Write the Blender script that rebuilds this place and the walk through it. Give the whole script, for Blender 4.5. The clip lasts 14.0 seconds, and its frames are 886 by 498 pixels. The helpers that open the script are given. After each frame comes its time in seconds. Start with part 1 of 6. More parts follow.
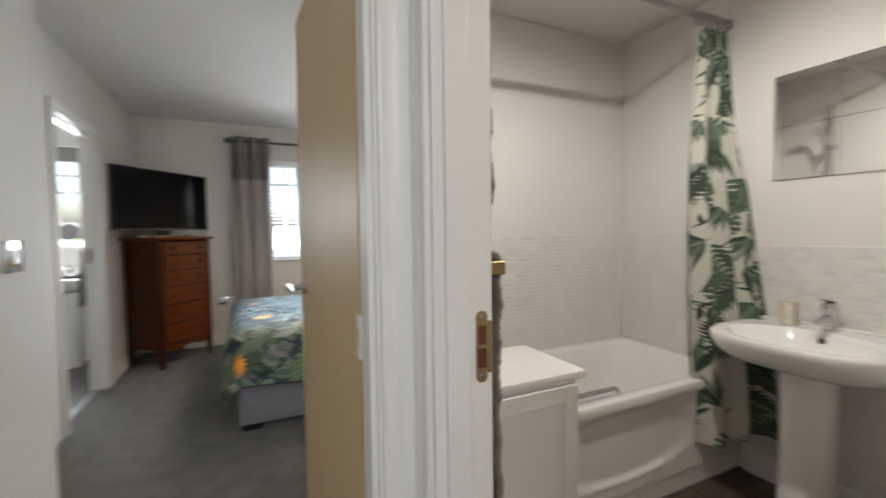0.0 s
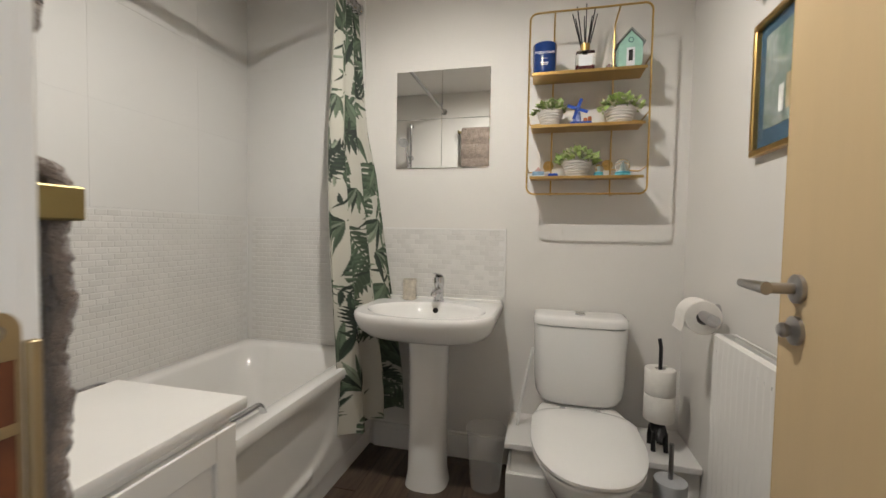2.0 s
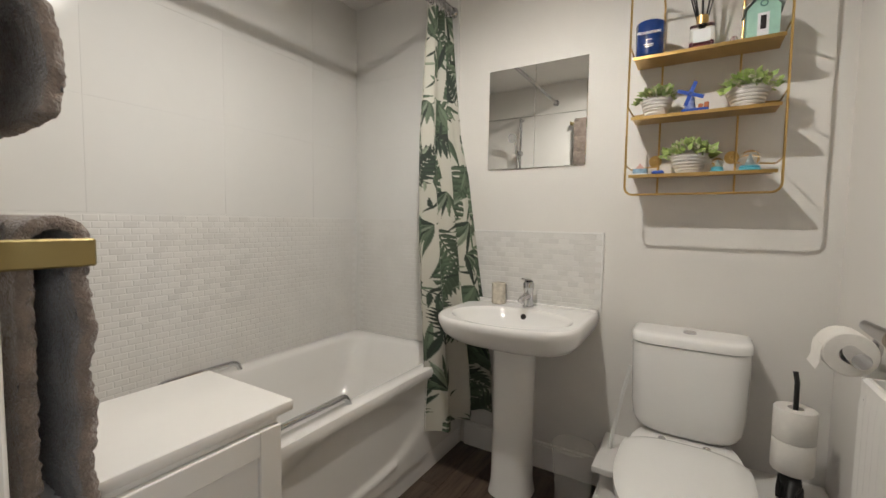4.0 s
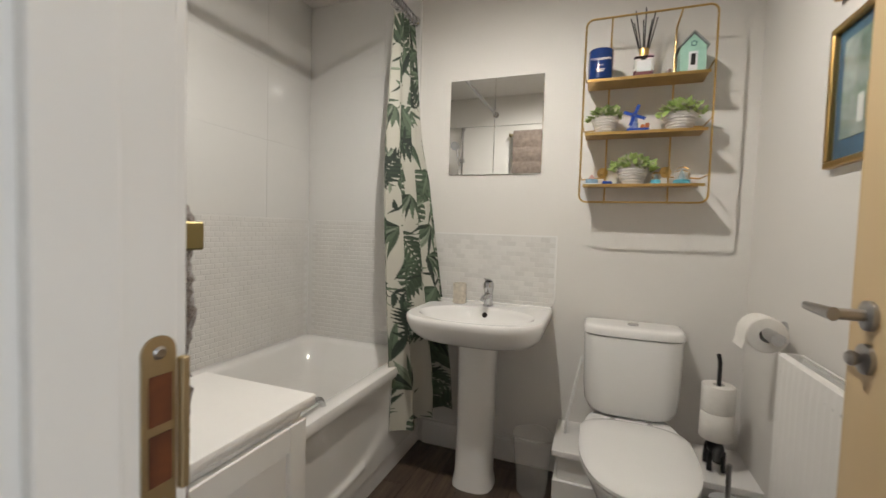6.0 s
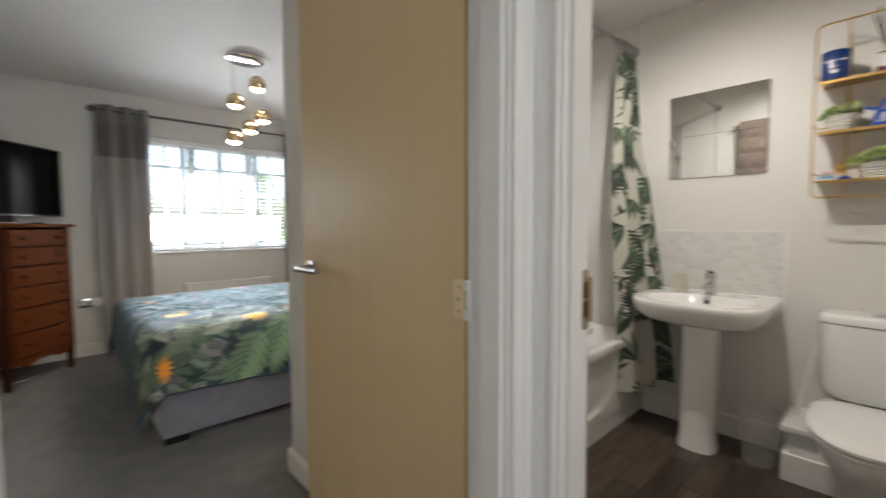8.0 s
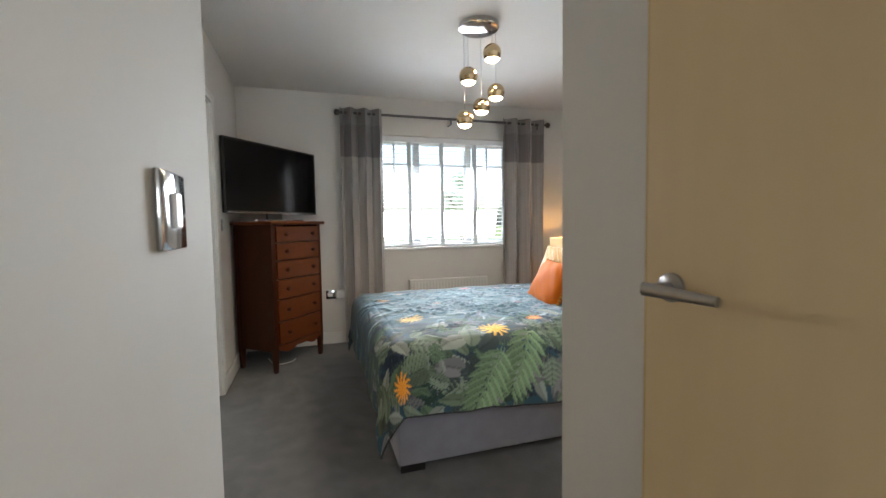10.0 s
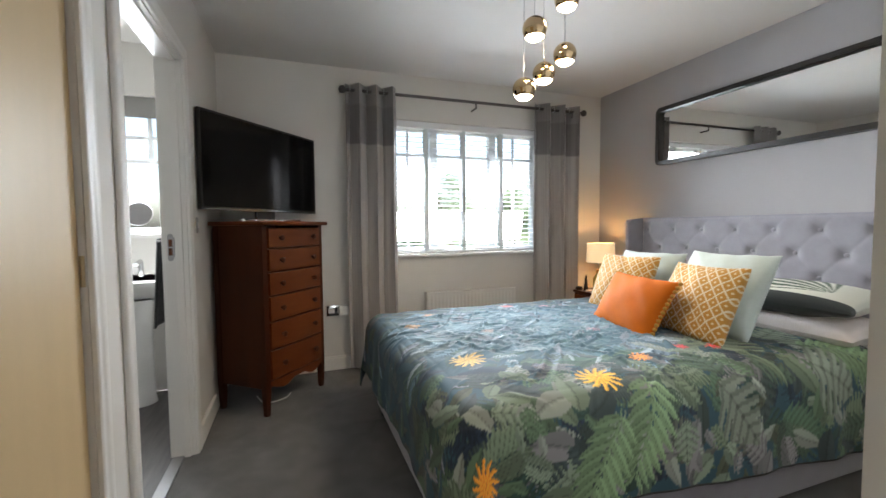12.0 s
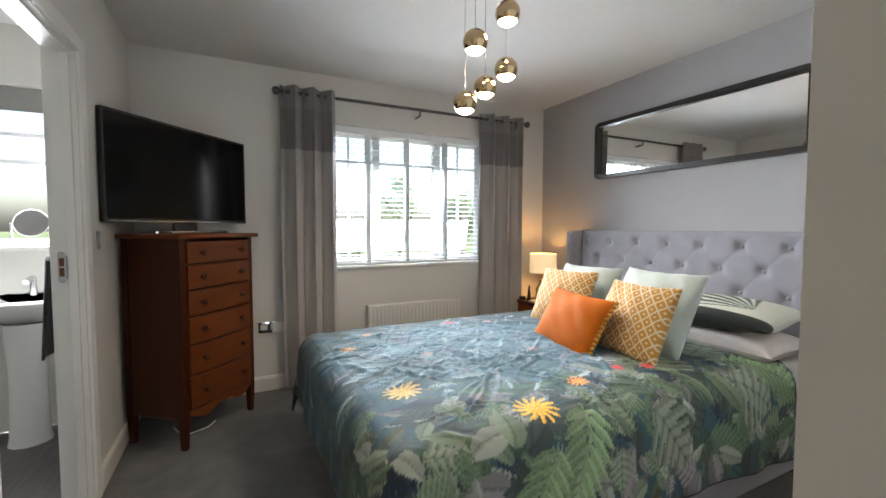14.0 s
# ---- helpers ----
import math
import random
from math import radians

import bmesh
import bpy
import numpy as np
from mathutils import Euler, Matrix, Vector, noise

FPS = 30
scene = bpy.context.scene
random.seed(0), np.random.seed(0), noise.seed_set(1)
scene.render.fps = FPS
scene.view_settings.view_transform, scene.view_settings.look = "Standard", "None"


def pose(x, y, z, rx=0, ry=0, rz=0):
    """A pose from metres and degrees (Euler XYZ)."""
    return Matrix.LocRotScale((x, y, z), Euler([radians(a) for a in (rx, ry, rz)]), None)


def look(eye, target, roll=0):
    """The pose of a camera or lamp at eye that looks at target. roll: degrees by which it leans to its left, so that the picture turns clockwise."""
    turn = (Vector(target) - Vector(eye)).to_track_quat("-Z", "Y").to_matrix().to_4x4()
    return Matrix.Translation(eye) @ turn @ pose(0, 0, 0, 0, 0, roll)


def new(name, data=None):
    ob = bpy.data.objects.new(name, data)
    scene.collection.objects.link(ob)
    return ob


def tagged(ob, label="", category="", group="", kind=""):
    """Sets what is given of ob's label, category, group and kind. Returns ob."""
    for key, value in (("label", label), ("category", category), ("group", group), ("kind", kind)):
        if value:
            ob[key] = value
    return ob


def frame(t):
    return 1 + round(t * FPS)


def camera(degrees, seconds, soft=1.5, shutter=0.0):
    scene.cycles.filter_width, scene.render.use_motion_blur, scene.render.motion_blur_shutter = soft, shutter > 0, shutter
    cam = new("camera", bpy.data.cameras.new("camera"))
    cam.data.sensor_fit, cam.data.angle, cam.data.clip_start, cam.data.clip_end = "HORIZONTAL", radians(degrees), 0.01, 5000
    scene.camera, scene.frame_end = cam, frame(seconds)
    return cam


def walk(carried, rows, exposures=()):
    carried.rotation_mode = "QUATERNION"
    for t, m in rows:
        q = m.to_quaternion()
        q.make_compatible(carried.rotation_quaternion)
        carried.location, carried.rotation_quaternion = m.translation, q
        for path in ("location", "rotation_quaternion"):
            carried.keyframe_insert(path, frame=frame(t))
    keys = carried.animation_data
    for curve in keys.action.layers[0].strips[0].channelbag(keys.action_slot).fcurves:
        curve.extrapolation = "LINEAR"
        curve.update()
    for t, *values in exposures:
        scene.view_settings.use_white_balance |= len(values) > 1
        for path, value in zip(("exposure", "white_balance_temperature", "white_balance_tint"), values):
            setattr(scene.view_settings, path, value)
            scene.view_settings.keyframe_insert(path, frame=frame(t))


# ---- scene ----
cam = camera(93.4, 14.0, shutter=0.35)
PATH = [
    (0, (0.002, -0.006, 1.242), (0.849, 1.804, 1.153), -0.7),
    (0.5, (-0.099, 0.161, 1.236), (1.467, 1.402, 1.158), 0.1),
    (1, (-0.16, 0.279, 1.191), (1.719, 0.96, 1.117), 1.1),
    (1.5, (0.015, 0.325, 1.166), (1.949, 0.83, 1.092), 0.9),
    (2, (0.237, 0.379, 1.138), (2.177, 0.856, 1.056), 1.0),
    (2.5, (0.314, 0.366, 1.149), (2.243, 0.885, 1.055), 0.8),
    (3, (0.341, 0.252, 1.144), (2.194, 1.0, 1.054), 0.9),
    (3.2, (0.333, 0.221, 1.145), (2.129, 1.096, 1.048), 0.9),
    (5.3, (0.326, 0.221, 1.286), (2.004, 1.299, 1.144), 0.8),
    (5.5, (0.297, 0.303, 1.23), (2.056, 1.249, 1.127), 1.3),
    (6, (0.191, 0.379, 1.172), (2.063, 1.075, 1.078), 1.8),
    (6.5, (-0.026, 0.34, 1.162), (1.896, 0.886, 1.07), 1.8),
    (7, (-0.232, 0.291, 1.158), (1.693, 0.823, 1.062), 1.4),
    (7.5, (-0.349, 0.293, 1.171), (1.479, 1.099, 1.069), 1.0),
    (8, (-0.464, 0.212, 1.188), (0.901, 1.669, 1.076), -0.2),
    (8.5, (-0.512, 0.205, 1.189), (0.386, 1.989, 1.08), -0.9),
    (9, (-0.459, 0.46, 1.178), (0.248, 2.327, 1.057), -1.1),
    (9.2, (-0.433, 0.586, 1.171), (0.236, 2.466, 1.05), -1.0),
    (10.25, (-0.425, 1.108, 1.165), (0.15, 3.023, 1.047), -0.9),
    (11.3, (-0.517, 1.632, 1.172), (-0.041, 3.571, 1.049), -0.8),
    (11.5, (-0.523, 1.67, 1.162), (-0.01, 3.6, 1.051), -0.8),
    (12, (-0.555, 1.737, 1.166), (0.12, 3.617, 1.06), -0.5),
    (12.5, (-0.574, 1.761, 1.191), (0.237, 3.586, 1.08), -0.2),
    (13, (-0.572, 1.778, 1.292), (0.319, 3.566, 1.197), -0.1),
    (13.5, (-0.538, 1.784, 1.299), (0.381, 3.558, 1.198), 0.1),
    (14, (-0.465, 1.809, 1.245), (0.431, 3.595, 1.144), 0.0),
]
walk(cam, [(t, look(eye, target, roll)) for t, eye, target, roll in PATH], exposures=[(0.0, 2.3), (14.0, 2.3)])

# ---- light and world ----
def area_lamp(name, m, sx, sy, power, colour, spread=180):
    d = bpy.data.lights.new(name, "AREA")
    d.shape, d.size, d.size_y, d.energy, d.color, d.spread = "RECTANGLE", sx, sy, power, colour, radians(spread)
    ob = new(name, d)
    ob.matrix_world = m
    return ob


def bulb_lamp(name, at, power, colour, radius):
    d = bpy.data.lights.new(name, "POINT")
    d.energy, d.color, d.shadow_soft_size = power, colour, radius
    ob = new(name, d)
    ob.location = at
    return ob


world = bpy.data.worlds.new("sky")
scene.world = world
world.use_nodes = True
wn = world.node_tree.nodes
sky = wn.new("ShaderNodeTexSky")
sky.sky_type, sky.sun_disc, sky.sun_elevation, sky.sun_rotation = "NISHITA", False, radians(40), radians(220)
sky.air_density, sky.dust_density = 1.0, 4.0
wn["Background"].inputs["Strength"].default_value = 0.15
world.node_tree.links.new(sky.outputs[0], wn["Background"].inputs[0])
sun = bpy.data.lights.new("sun", "SUN")
sun.energy, sun.angle, sun.color = 5.0, radians(12), (1.0, 0.95, 0.88)
new("sun", sun).rotation_euler = (radians(50), 0, radians(40))
# daylight that the sky sends through the windows
area_lamp("window_daylight", look((0.95, 5.335, 1.50), (0.95, 3.6, 1.1)), 1.30, 0.95, 13.0, (0.86, 0.93, 1.0), 115)
# inferred source behind the view, placed to light the landing's door frames
area_lamp("landing_daylight", look((-0.18, -1.29, 1.5), (-0.10, 0.0, 1.25)), 0.62, 0.9, 3.0, (0.88, 0.94, 1.0))
area_lamp("ensuite_daylight", look((-1.68, 5.2, 1.5), (-0.9, 3.4, 1.0)), 0.66, 0.7, 6, (0.88, 0.95, 1.0))
# ceiling spot of the bathroom and the bedside lamp
spot = bpy.data.lights.new("bathroom_spot", "SPOT")
spot.energy, spot.color, spot.shadow_soft_size, spot.spot_size, spot.spot_blend = 13.5, (1.0, 0.955, 0.885), 0.008, radians(176), 0.65
new("bathroom_spot", spot).location = (1.20, 0.79, 2.44)
bulb_lamp("bedside_bulb", (2.17, 4.93, 0.92), 0.8, (1.0, 0.62, 0.25), 0.03)


# ---- materials ----
def material(name, colour, rough=0.6, metal=0.0, vary=0.06, scale=6.0, bump=0.0, bump_scale=60.0, colour2=None, stretch=(1, 1, 1), coat=0.0, random=0.0, emit=0.0, spec=0.5, sheen=0.0):
    m = bpy.data.materials.new(name)
    m.use_nodes = True
    n, l = m.node_tree.nodes, m.node_tree.links
    b = n["Principled BSDF"]
    b.inputs["Roughness"].default_value, b.inputs["Metallic"].default_value = rough, metal
    b.inputs["Coat Weight"].default_value = coat
    b.inputs["Specular IOR Level"].default_value = spec
    b.inputs["Sheen Weight"].default_value = sheen
    tc, mp = n.new("ShaderNodeTexCoord"), n.new("ShaderNodeMapping")
    mp.inputs["Scale"].default_value = stretch
    l.new(tc.outputs["Object"], mp.inputs[0])
    big, fine, mix = n.new("ShaderNodeTexNoise"), n.new("ShaderNodeTexNoise"), n.new("ShaderNodeMix")
    big.inputs["Scale"].default_value, fine.inputs["Scale"].default_value = scale, bump_scale
    big.inputs["Detail"].default_value, fine.inputs["Detail"].default_value = 5, 4
    l.new(mp.outputs[0], big.inputs[0]), l.new(mp.outputs[0], fine.inputs[0])
    mix.data_type = "RGBA"
    c2 = colour2 or tuple(c * (1 - 2 * vary) for c in colour)
    mix.inputs[6].default_value, mix.inputs[7].default_value = (*colour, 1), (*c2, 1)
    ramp = n.new("ShaderNodeMapRange")
    ramp.inputs[1].default_value, ramp.inputs[2].default_value = 0.3, 0.7
    add = n.new("ShaderNodeMath")
    add.operation = "MULTIPLY_ADD"
    add.inputs[1].default_value = 0.35
    l.new(fine.outputs[0], add.inputs[0]), l.new(big.outputs[0], add.inputs[2])
    sub = n.new("ShaderNodeMath")
    sub.operation = "SUBTRACT"
    sub.inputs[1].default_value = 0.175
    l.new(add.outputs[0], sub.inputs[0]), l.new(sub.outputs[0], ramp.inputs[0])
    l.new(ramp.outputs[0], mix.inputs[0])
    out = mix.outputs[2]
    if random:
        info, hsv, rr = n.new("ShaderNodeObjectInfo"), n.new("ShaderNodeHueSaturation"), n.new("ShaderNodeMapRange")
        rr.inputs[3].default_value, rr.inputs[4].default_value = 1 - random, 1 + random
        l.new(info.outputs["Random"], rr.inputs[0]), l.new(rr.outputs[0], hsv.inputs["Value"]), l.new(out, hsv.inputs["Color"])
        out = hsv.outputs[0]
    l.new(out, b.inputs["Base Color"])
    if bump:
        bp = n.new("ShaderNodeBump")
        bp.inputs["Strength"].default_value, bp.inputs["Distance"].default_value = bump, 0.004
        l.new(fine.outputs[0], bp.inputs["Height"]), l.new(bp.outputs[0], b.inputs["Normal"])
    if emit:
        l.new(out, b.inputs["Emission Color"])
        b.inputs["Emission Strength"].default_value = emit
    return m


def printed(name, rough=0.75, bump=0.25, bump_scale=900, sheen=0.1):
    """Cloth whose print is held in the mesh's colour attribute."""
    m = bpy.data.materials.new(name)
    m.use_nodes = True
    n, l = m.node_tree.nodes, m.node_tree.links
    b = n["Principled BSDF"]
    b.inputs["Roughness"].default_value, b.inputs["Sheen Weight"].default_value = rough, sheen
    at, tc, nz, bp = n.new("ShaderNodeAttribute"), n.new("ShaderNodeTexCoord"), n.new("ShaderNodeTexNoise"), n.new("ShaderNodeBump")
    at.attribute_name = "print"
    nz.inputs["Scale"].default_value = bump_scale
    l.new(tc.outputs["Object"], nz.inputs[0]), l.new(nz.outputs[0], bp.inputs["Height"])
    bp.inputs["Strength"].default_value, bp.inputs["Distance"].default_value = bump, 0.001
    l.new(at.outputs["Color"], b.inputs["Base Color"]), l.new(bp.outputs[0], b.inputs["Normal"])
    return m


WALL = material("white_wall_paint", (0.715, 0.69, 0.655), 0.75, vary=0.02, scale=2.5, bump=0.06, bump_scale=160)
GREY = material("grey_wall_paint", (0.43, 0.42, 0.435), 0.75, vary=0.02, scale=2.5, bump=0.06, bump_scale=160)
CEIL = material("ceiling_paint", (0.73, 0.71, 0.685), 0.85, vary=0.02, scale=2, bump=0.08, bump_scale=220)
GLOSS = material("white_gloss_paint", (0.78, 0.76, 0.73), 0.38, vary=0.015, scale=5, bump=0.018, bump_scale=45, stretch=(1, 1, 0.12))
BEECH = material("beech_veneer", (0.60, 0.445, 0.25), 0.42, vary=0.028, scale=3.5, bump=0.05, bump_scale=70, stretch=(5, 5, 0.35))
EDGE = material("beech_edge", (0.52, 0.34, 0.12), 0.45, vary=0.08, scale=5, stretch=(5, 5, 0.4))
CARPET = material("grey_carpet", (0.135, 0.13, 0.128), 0.95, vary=0.22, scale=9, bump=1.0, bump_scale=420, sheen=0.3)
PLANK = material("dark_vinyl_plank", (0.105, 0.074, 0.055), 0.36, vary=0.34, scale=7, bump=0.2, bump_scale=55, stretch=(0.6, 7, 1), random=0.35)
GAP = material("dark_gap", (0.02, 0.016, 0.013), 0.8)
TILE = material("white_glazed_tile", (0.70, 0.69, 0.67), 0.12, vary=0.015, scale=2, bump=0.02, bump_scale=25)
GROUT = material("grout", (0.68, 0.67, 0.65), 0.45, vary=0.03)
PEARL = material("pearl_mosaic", (0.68, 0.665, 0.64), 0.2, vary=0.03, scale=9, random=0.06)
CERAMIC = material("white_ceramic", (0.80, 0.79, 0.77), 0.07, vary=0.008, scale=3)
ACRYLIC = material("white_acrylic", (0.78, 0.765, 0.74), 0.13, vary=0.01, scale=3)
PLASTIC = material("white_plastic", (0.76, 0.75, 0.73), 0.3, vary=0.01)
CHROME = material("chrome", (0.60, 0.60, 0.61), 0.1, 1.0, vary=0.02)
STEEL = material("satin_steel", (0.42, 0.41, 0.41), 0.28, 1.0, vary=0.05)
BRASSH = material("brass_plate", (0.47, 0.38, 0.24), 0.45, 1.0, vary=0.05)
GOLD = material("gold_wire", (0.60, 0.40, 0.15), 0.32, 1.0, vary=0.04)
MIRROR = material("mirror_glass", (0.88, 0.89, 0.88), 0.01, 1.0, vary=0.0)
BLACK = material("black_lacquer", (0.016, 0.014, 0.013), 0.35, vary=0.1)
SCREEN = material("black_screen", (0.006, 0.006, 0.007), 0.10, vary=0.0, spec=0.3)
# chest sides face away from the window; that shade is in this darker wood
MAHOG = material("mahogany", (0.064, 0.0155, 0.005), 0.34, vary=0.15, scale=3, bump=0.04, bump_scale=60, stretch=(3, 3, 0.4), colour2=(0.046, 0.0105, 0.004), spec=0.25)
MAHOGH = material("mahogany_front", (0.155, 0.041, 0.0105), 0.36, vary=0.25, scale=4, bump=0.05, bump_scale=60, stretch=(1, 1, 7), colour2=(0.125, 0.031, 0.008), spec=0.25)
LILAC = material("lilac_grey_velvet", (0.29, 0.285, 0.33), 0.8, vary=0.07, scale=12, bump=0.15, bump_scale=500, sheen=0.5)
GLASS = bpy.data.materials.new("pane_glass")
GLASS.use_nodes = True
GLASS.node_tree.nodes["Principled BSDF"].inputs["Transmission Weight"].default_value = 1.0
GLASS.node_tree.nodes["Principled BSDF"].inputs["Roughness"].default_value = 0.0
GLASS.node_tree.nodes["Principled BSDF"].inputs["IOR"].default_value = 1.1
LAMPGLOW = material("lamp_glow", (1.0, 0.80, 0.52), 0.5, vary=0.0, emit=7.0)
SHADE = material("lit_lamp_shade", (1.0, 0.74, 0.42), 0.8, vary=0.03, emit=0.13, bump=0.1, bump_scale=700)


# ---- mesh helpers ----
def link(name, bm, mat, parent=None, label="", smooth=0.0):
    me = bpy.data.meshes.new(name)
    bm.to_mesh(me)
    bm.free()
    for mm in mat if isinstance(mat, (list, tuple)) else (mat,):
        me.materials.append(mm)
    if smooth:
        me.shade_smooth() if smooth > 90 else me.set_sharp_from_angle(angle=radians(smooth))
    ob = new(name, me)
    ob.parent = parent
    if label:
        ob["label"] = label
    return ob


def part(name, bm, mat, parent, label="", smooth=35):
    return link(name, bm, mat, parent, label, smooth)


def thing(name, label, category, at=(0, 0, 0), turn=0.0, group="", kind=""):
    ob = new(name)
    ob.empty_display_size = 0.1
    ob.location, ob.rotation_euler = at, (0, 0, radians(turn))
    return tagged(ob, label, category, group, kind)


def add_box(bm, x0, x1, y0, y1, z0, z1, bevel=0.0, seg=1, mi=0):
    r = bmesh.ops.create_cube(bm, size=1.0)
    bmesh.ops.transform(bm, matrix=Matrix.Translation(((x0 + x1) / 2, (y0 + y1) / 2, (z0 + z1) / 2)) @ Matrix.Diagonal((abs(x1 - x0), abs(y1 - y0), abs(z1 - z0), 1)), verts=r["verts"])
    fs = {f for v in r["verts"] for f in v.link_faces}
    for f in fs:
        f.material_index = mi
    if bevel:
        es = {e for v in r["verts"] for e in v.link_edges}
        bmesh.ops.bevel(bm, geom=list(es), offset=bevel, segments=seg, affect="EDGES", profile=0.5)
    return bm


def box(x0, x1, y0, y1, z0, z1, bevel=0.0, seg=1):
    return add_box(bmesh.new(), x0, x1, y0, y1, z0, z1, bevel, seg)


def boxes(*bs, bevel=0.0):
    bm = bmesh.new()
    for b in bs:
        add_box(bm, *b, bevel=bevel)
    return bm


def add_loft(bm, loops, cap0=True, cap1=True, closed=True):
    """Joins loops of points, each with the same count, into one skin."""
    rows = [[bm.verts.new(p) for p in lp] for lp in loops]
    n = len(rows[0])
    for a, b in zip(rows, rows[1:]):
        for i in range(n if closed else n - 1):
            j = (i + 1) % n
            bm.faces.new((a[i], a[j], b[j], b[i]))
    if cap0:
        bm.faces.new(rows[0][::-1])
    if cap1:
        bm.faces.new(rows[-1])
    return bm


def ring(cx, cy, z, a, b, n=32, p=2.0, front=1.0):
    """A superellipse; front stretches the half at negative x."""
    out = []
    for i in range(n):
        t = 2 * math.pi * i / n
        c, s = math.cos(t), math.sin(t)
        x, y = a * math.copysign(abs(c) ** (2 / p), c), b * math.copysign(abs(s) ** (2 / p), s)
        out.append((cx + (x * front if x < 0 else x), cy + y, z))
    return out


def lathe(profile, n=32, at=(0, 0, 0), cap0=True, cap1=True):
    bm = add_loft(bmesh.new(), [[(at[0] + r * math.cos(2 * math.pi * i / n), at[1] + r * math.sin(2 * math.pi * i / n), at[2] + z) for i in range(n)] for r, z in profile], cap0, cap1)
    bmesh.ops.recalc_face_normals(bm, faces=bm.faces)
    return bm


def add_tube(bm, pts, r, n=10, closed=False, taper=1.0):
    pts = [Vector(p) for p in pts]
    loops, last = [], None
    for i, p in enumerate(pts):
        a, b = pts[i - 1] if i or closed else p, pts[(i + 1) % len(pts)] if i < len(pts) - 1 or closed else p
        t = (b - a).normalized()
        u = (last - t * last.dot(t)).normalized() if last and (last - t * last.dot(t)).length > 1e-4 else t.orthogonal().normalized()
        last = u
        v = t.cross(u)
        rr = r * (1 + (taper - 1) * i / max(1, len(pts) - 1))
        loops.append([p + (u * math.cos(2 * math.pi * k / n) + v * math.sin(2 * math.pi * k / n)) * rr for k in range(n)])
    if closed:
        loops.append(loops[0])
        return add_loft(bm, loops, False, False)
    return add_loft(bm, loops)


def tube(pts, r, n=10, closed=False, taper=1.0):
    bm = add_tube(bmesh.new(), pts, r, n, closed, taper)
    bmesh.ops.recalc_face_normals(bm, faces=bm.faces)
    return bm


def rounded(pts, r, seg=5):
    """A polyline with its inner corners rounded."""
    pts = [Vector(p) for p in pts]
    out = [pts[0]]
    for a, b, c in zip(pts, pts[1:], pts[2:]):
        p, q = b + (a - b).normalized() * r, b + (c - b).normalized() * r
        out += [(p * (1 - t) + b * t) * (1 - t) + (b * (1 - t) + q * t) * t for t in [k / seg for k in range(seg + 1)]]
    return out + [pts[-1]]


def grid_mesh(name, P, mat, parent=None, label="", colours=None, thick=0.0, wrap=False):
    """A smooth sheet from an array of points, rows x columns x 3, with an optional printed colour per point."""
    h, w = P.shape[:2]
    idx = np.arange(h * w).reshape(h, w)
    if wrap:
        idx = np.concatenate([idx, idx[:, :1]], 1)
    q = np.stack([idx[:-1, :-1], idx[:-1, 1:], idx[1:, 1:], idx[1:, :-1]], -1).reshape(-1, 4)
    me = bpy.data.meshes.new(name)
    me.vertices.add(h * w)
    me.vertices.foreach_set("co", P.astype(np.float32).ravel())
    me.loops.add(q.size)
    me.loops.foreach_set("vertex_index", q.astype(np.int32).ravel())
    me.polygons.add(len(q))
    me.polygons.foreach_set("loop_start", np.arange(0, q.size, 4, dtype=np.int32))
    me.update(calc_edges=True)
    me.validate()
    me.shade_smooth()
    if colours is not None:
        ca = me.color_attributes.new("print", "FLOAT_COLOR", "POINT")
        ca.data.foreach_set("color", np.concatenate([colours, np.ones((h, w, 1))], -1).astype(np.float32).ravel())
    me.materials.append(mat)
    ob = new(name, me)
    ob.parent = parent
    if label:
        ob["label"] = label
    if thick:
        so = ob.modifiers.new("thickness", "SOLIDIFY")
        so.thickness, so.offset = thick, 0
    return ob


def structure(name, bm, mat, label, smooth=0.0):
    return tagged(link(name, bm, mat, None, "", smooth), label, "structure", "", "structure")


# ---- plan ----
H = 2.45                      # ceiling
XB0, XB1, YB0, YB1 = 0.41, 2.28, -0.22, 2.03      # bathroom
XL, XR, YN, YW = -1.055, 2.40, 2.145, 5.225       # bedroom
XP0, XP1 = -0.58, 0.345       # passage into the bedroom
YD0, YD1 = 0.744, 0.855         # wall with the bedroom's door
XH0, XH1, YH0 = -0.645, 0.30, -1.3                # landing
DH = 2.0                      # door openings
WX0, WX1, WZ0, WZ1 = 0.16, 1.74, 0.93, 2.08       # bedroom window
EX0, EX1, EY0 = -2.55, -1.155, 2.6                # ensuite
VX0, VX1, VZ0, VZ1 = -2.05, -1.33, 1.0, 2.1       # ensuite window
OY0, OY1 = 3.33, 4.15         # ensuite doorway
BY0, BY1 = -0.10, 0.67        # bathroom doorway
DX0, DX1 = -0.55, 0.215       # bedroom doorway

structure("floor", boxes((XP0, XP1, YD0 + 0.05, YN, -0.1, 0), (XL - 0.055, XR, YN, YW, -0.1, 0), (XL, XP0, 1.73, YN, -0.1, 0), (XH0, XH1 + 0.06, YH0, YD0 + 0.05, -0.1, 0)), CARPET, "charcoal grey fitted carpet with faint tread marks")
structure("floor_bathroom", box(XH1 + 0.06, XB1, YB0, YB1, -0.1, -0.004), GAP, "dark wood plank vinyl floor in the bathroom")
structure("floor_ensuite", box(EX0, XL - 0.055, EY0, YW, -0.1, -0.002), material("ensuite_vinyl", (0.12, 0.11, 0.105), 0.4, vary=0.2, scale=6, stretch=(6, 0.6, 1)), "dark grey wood effect vinyl floor in the ensuite")
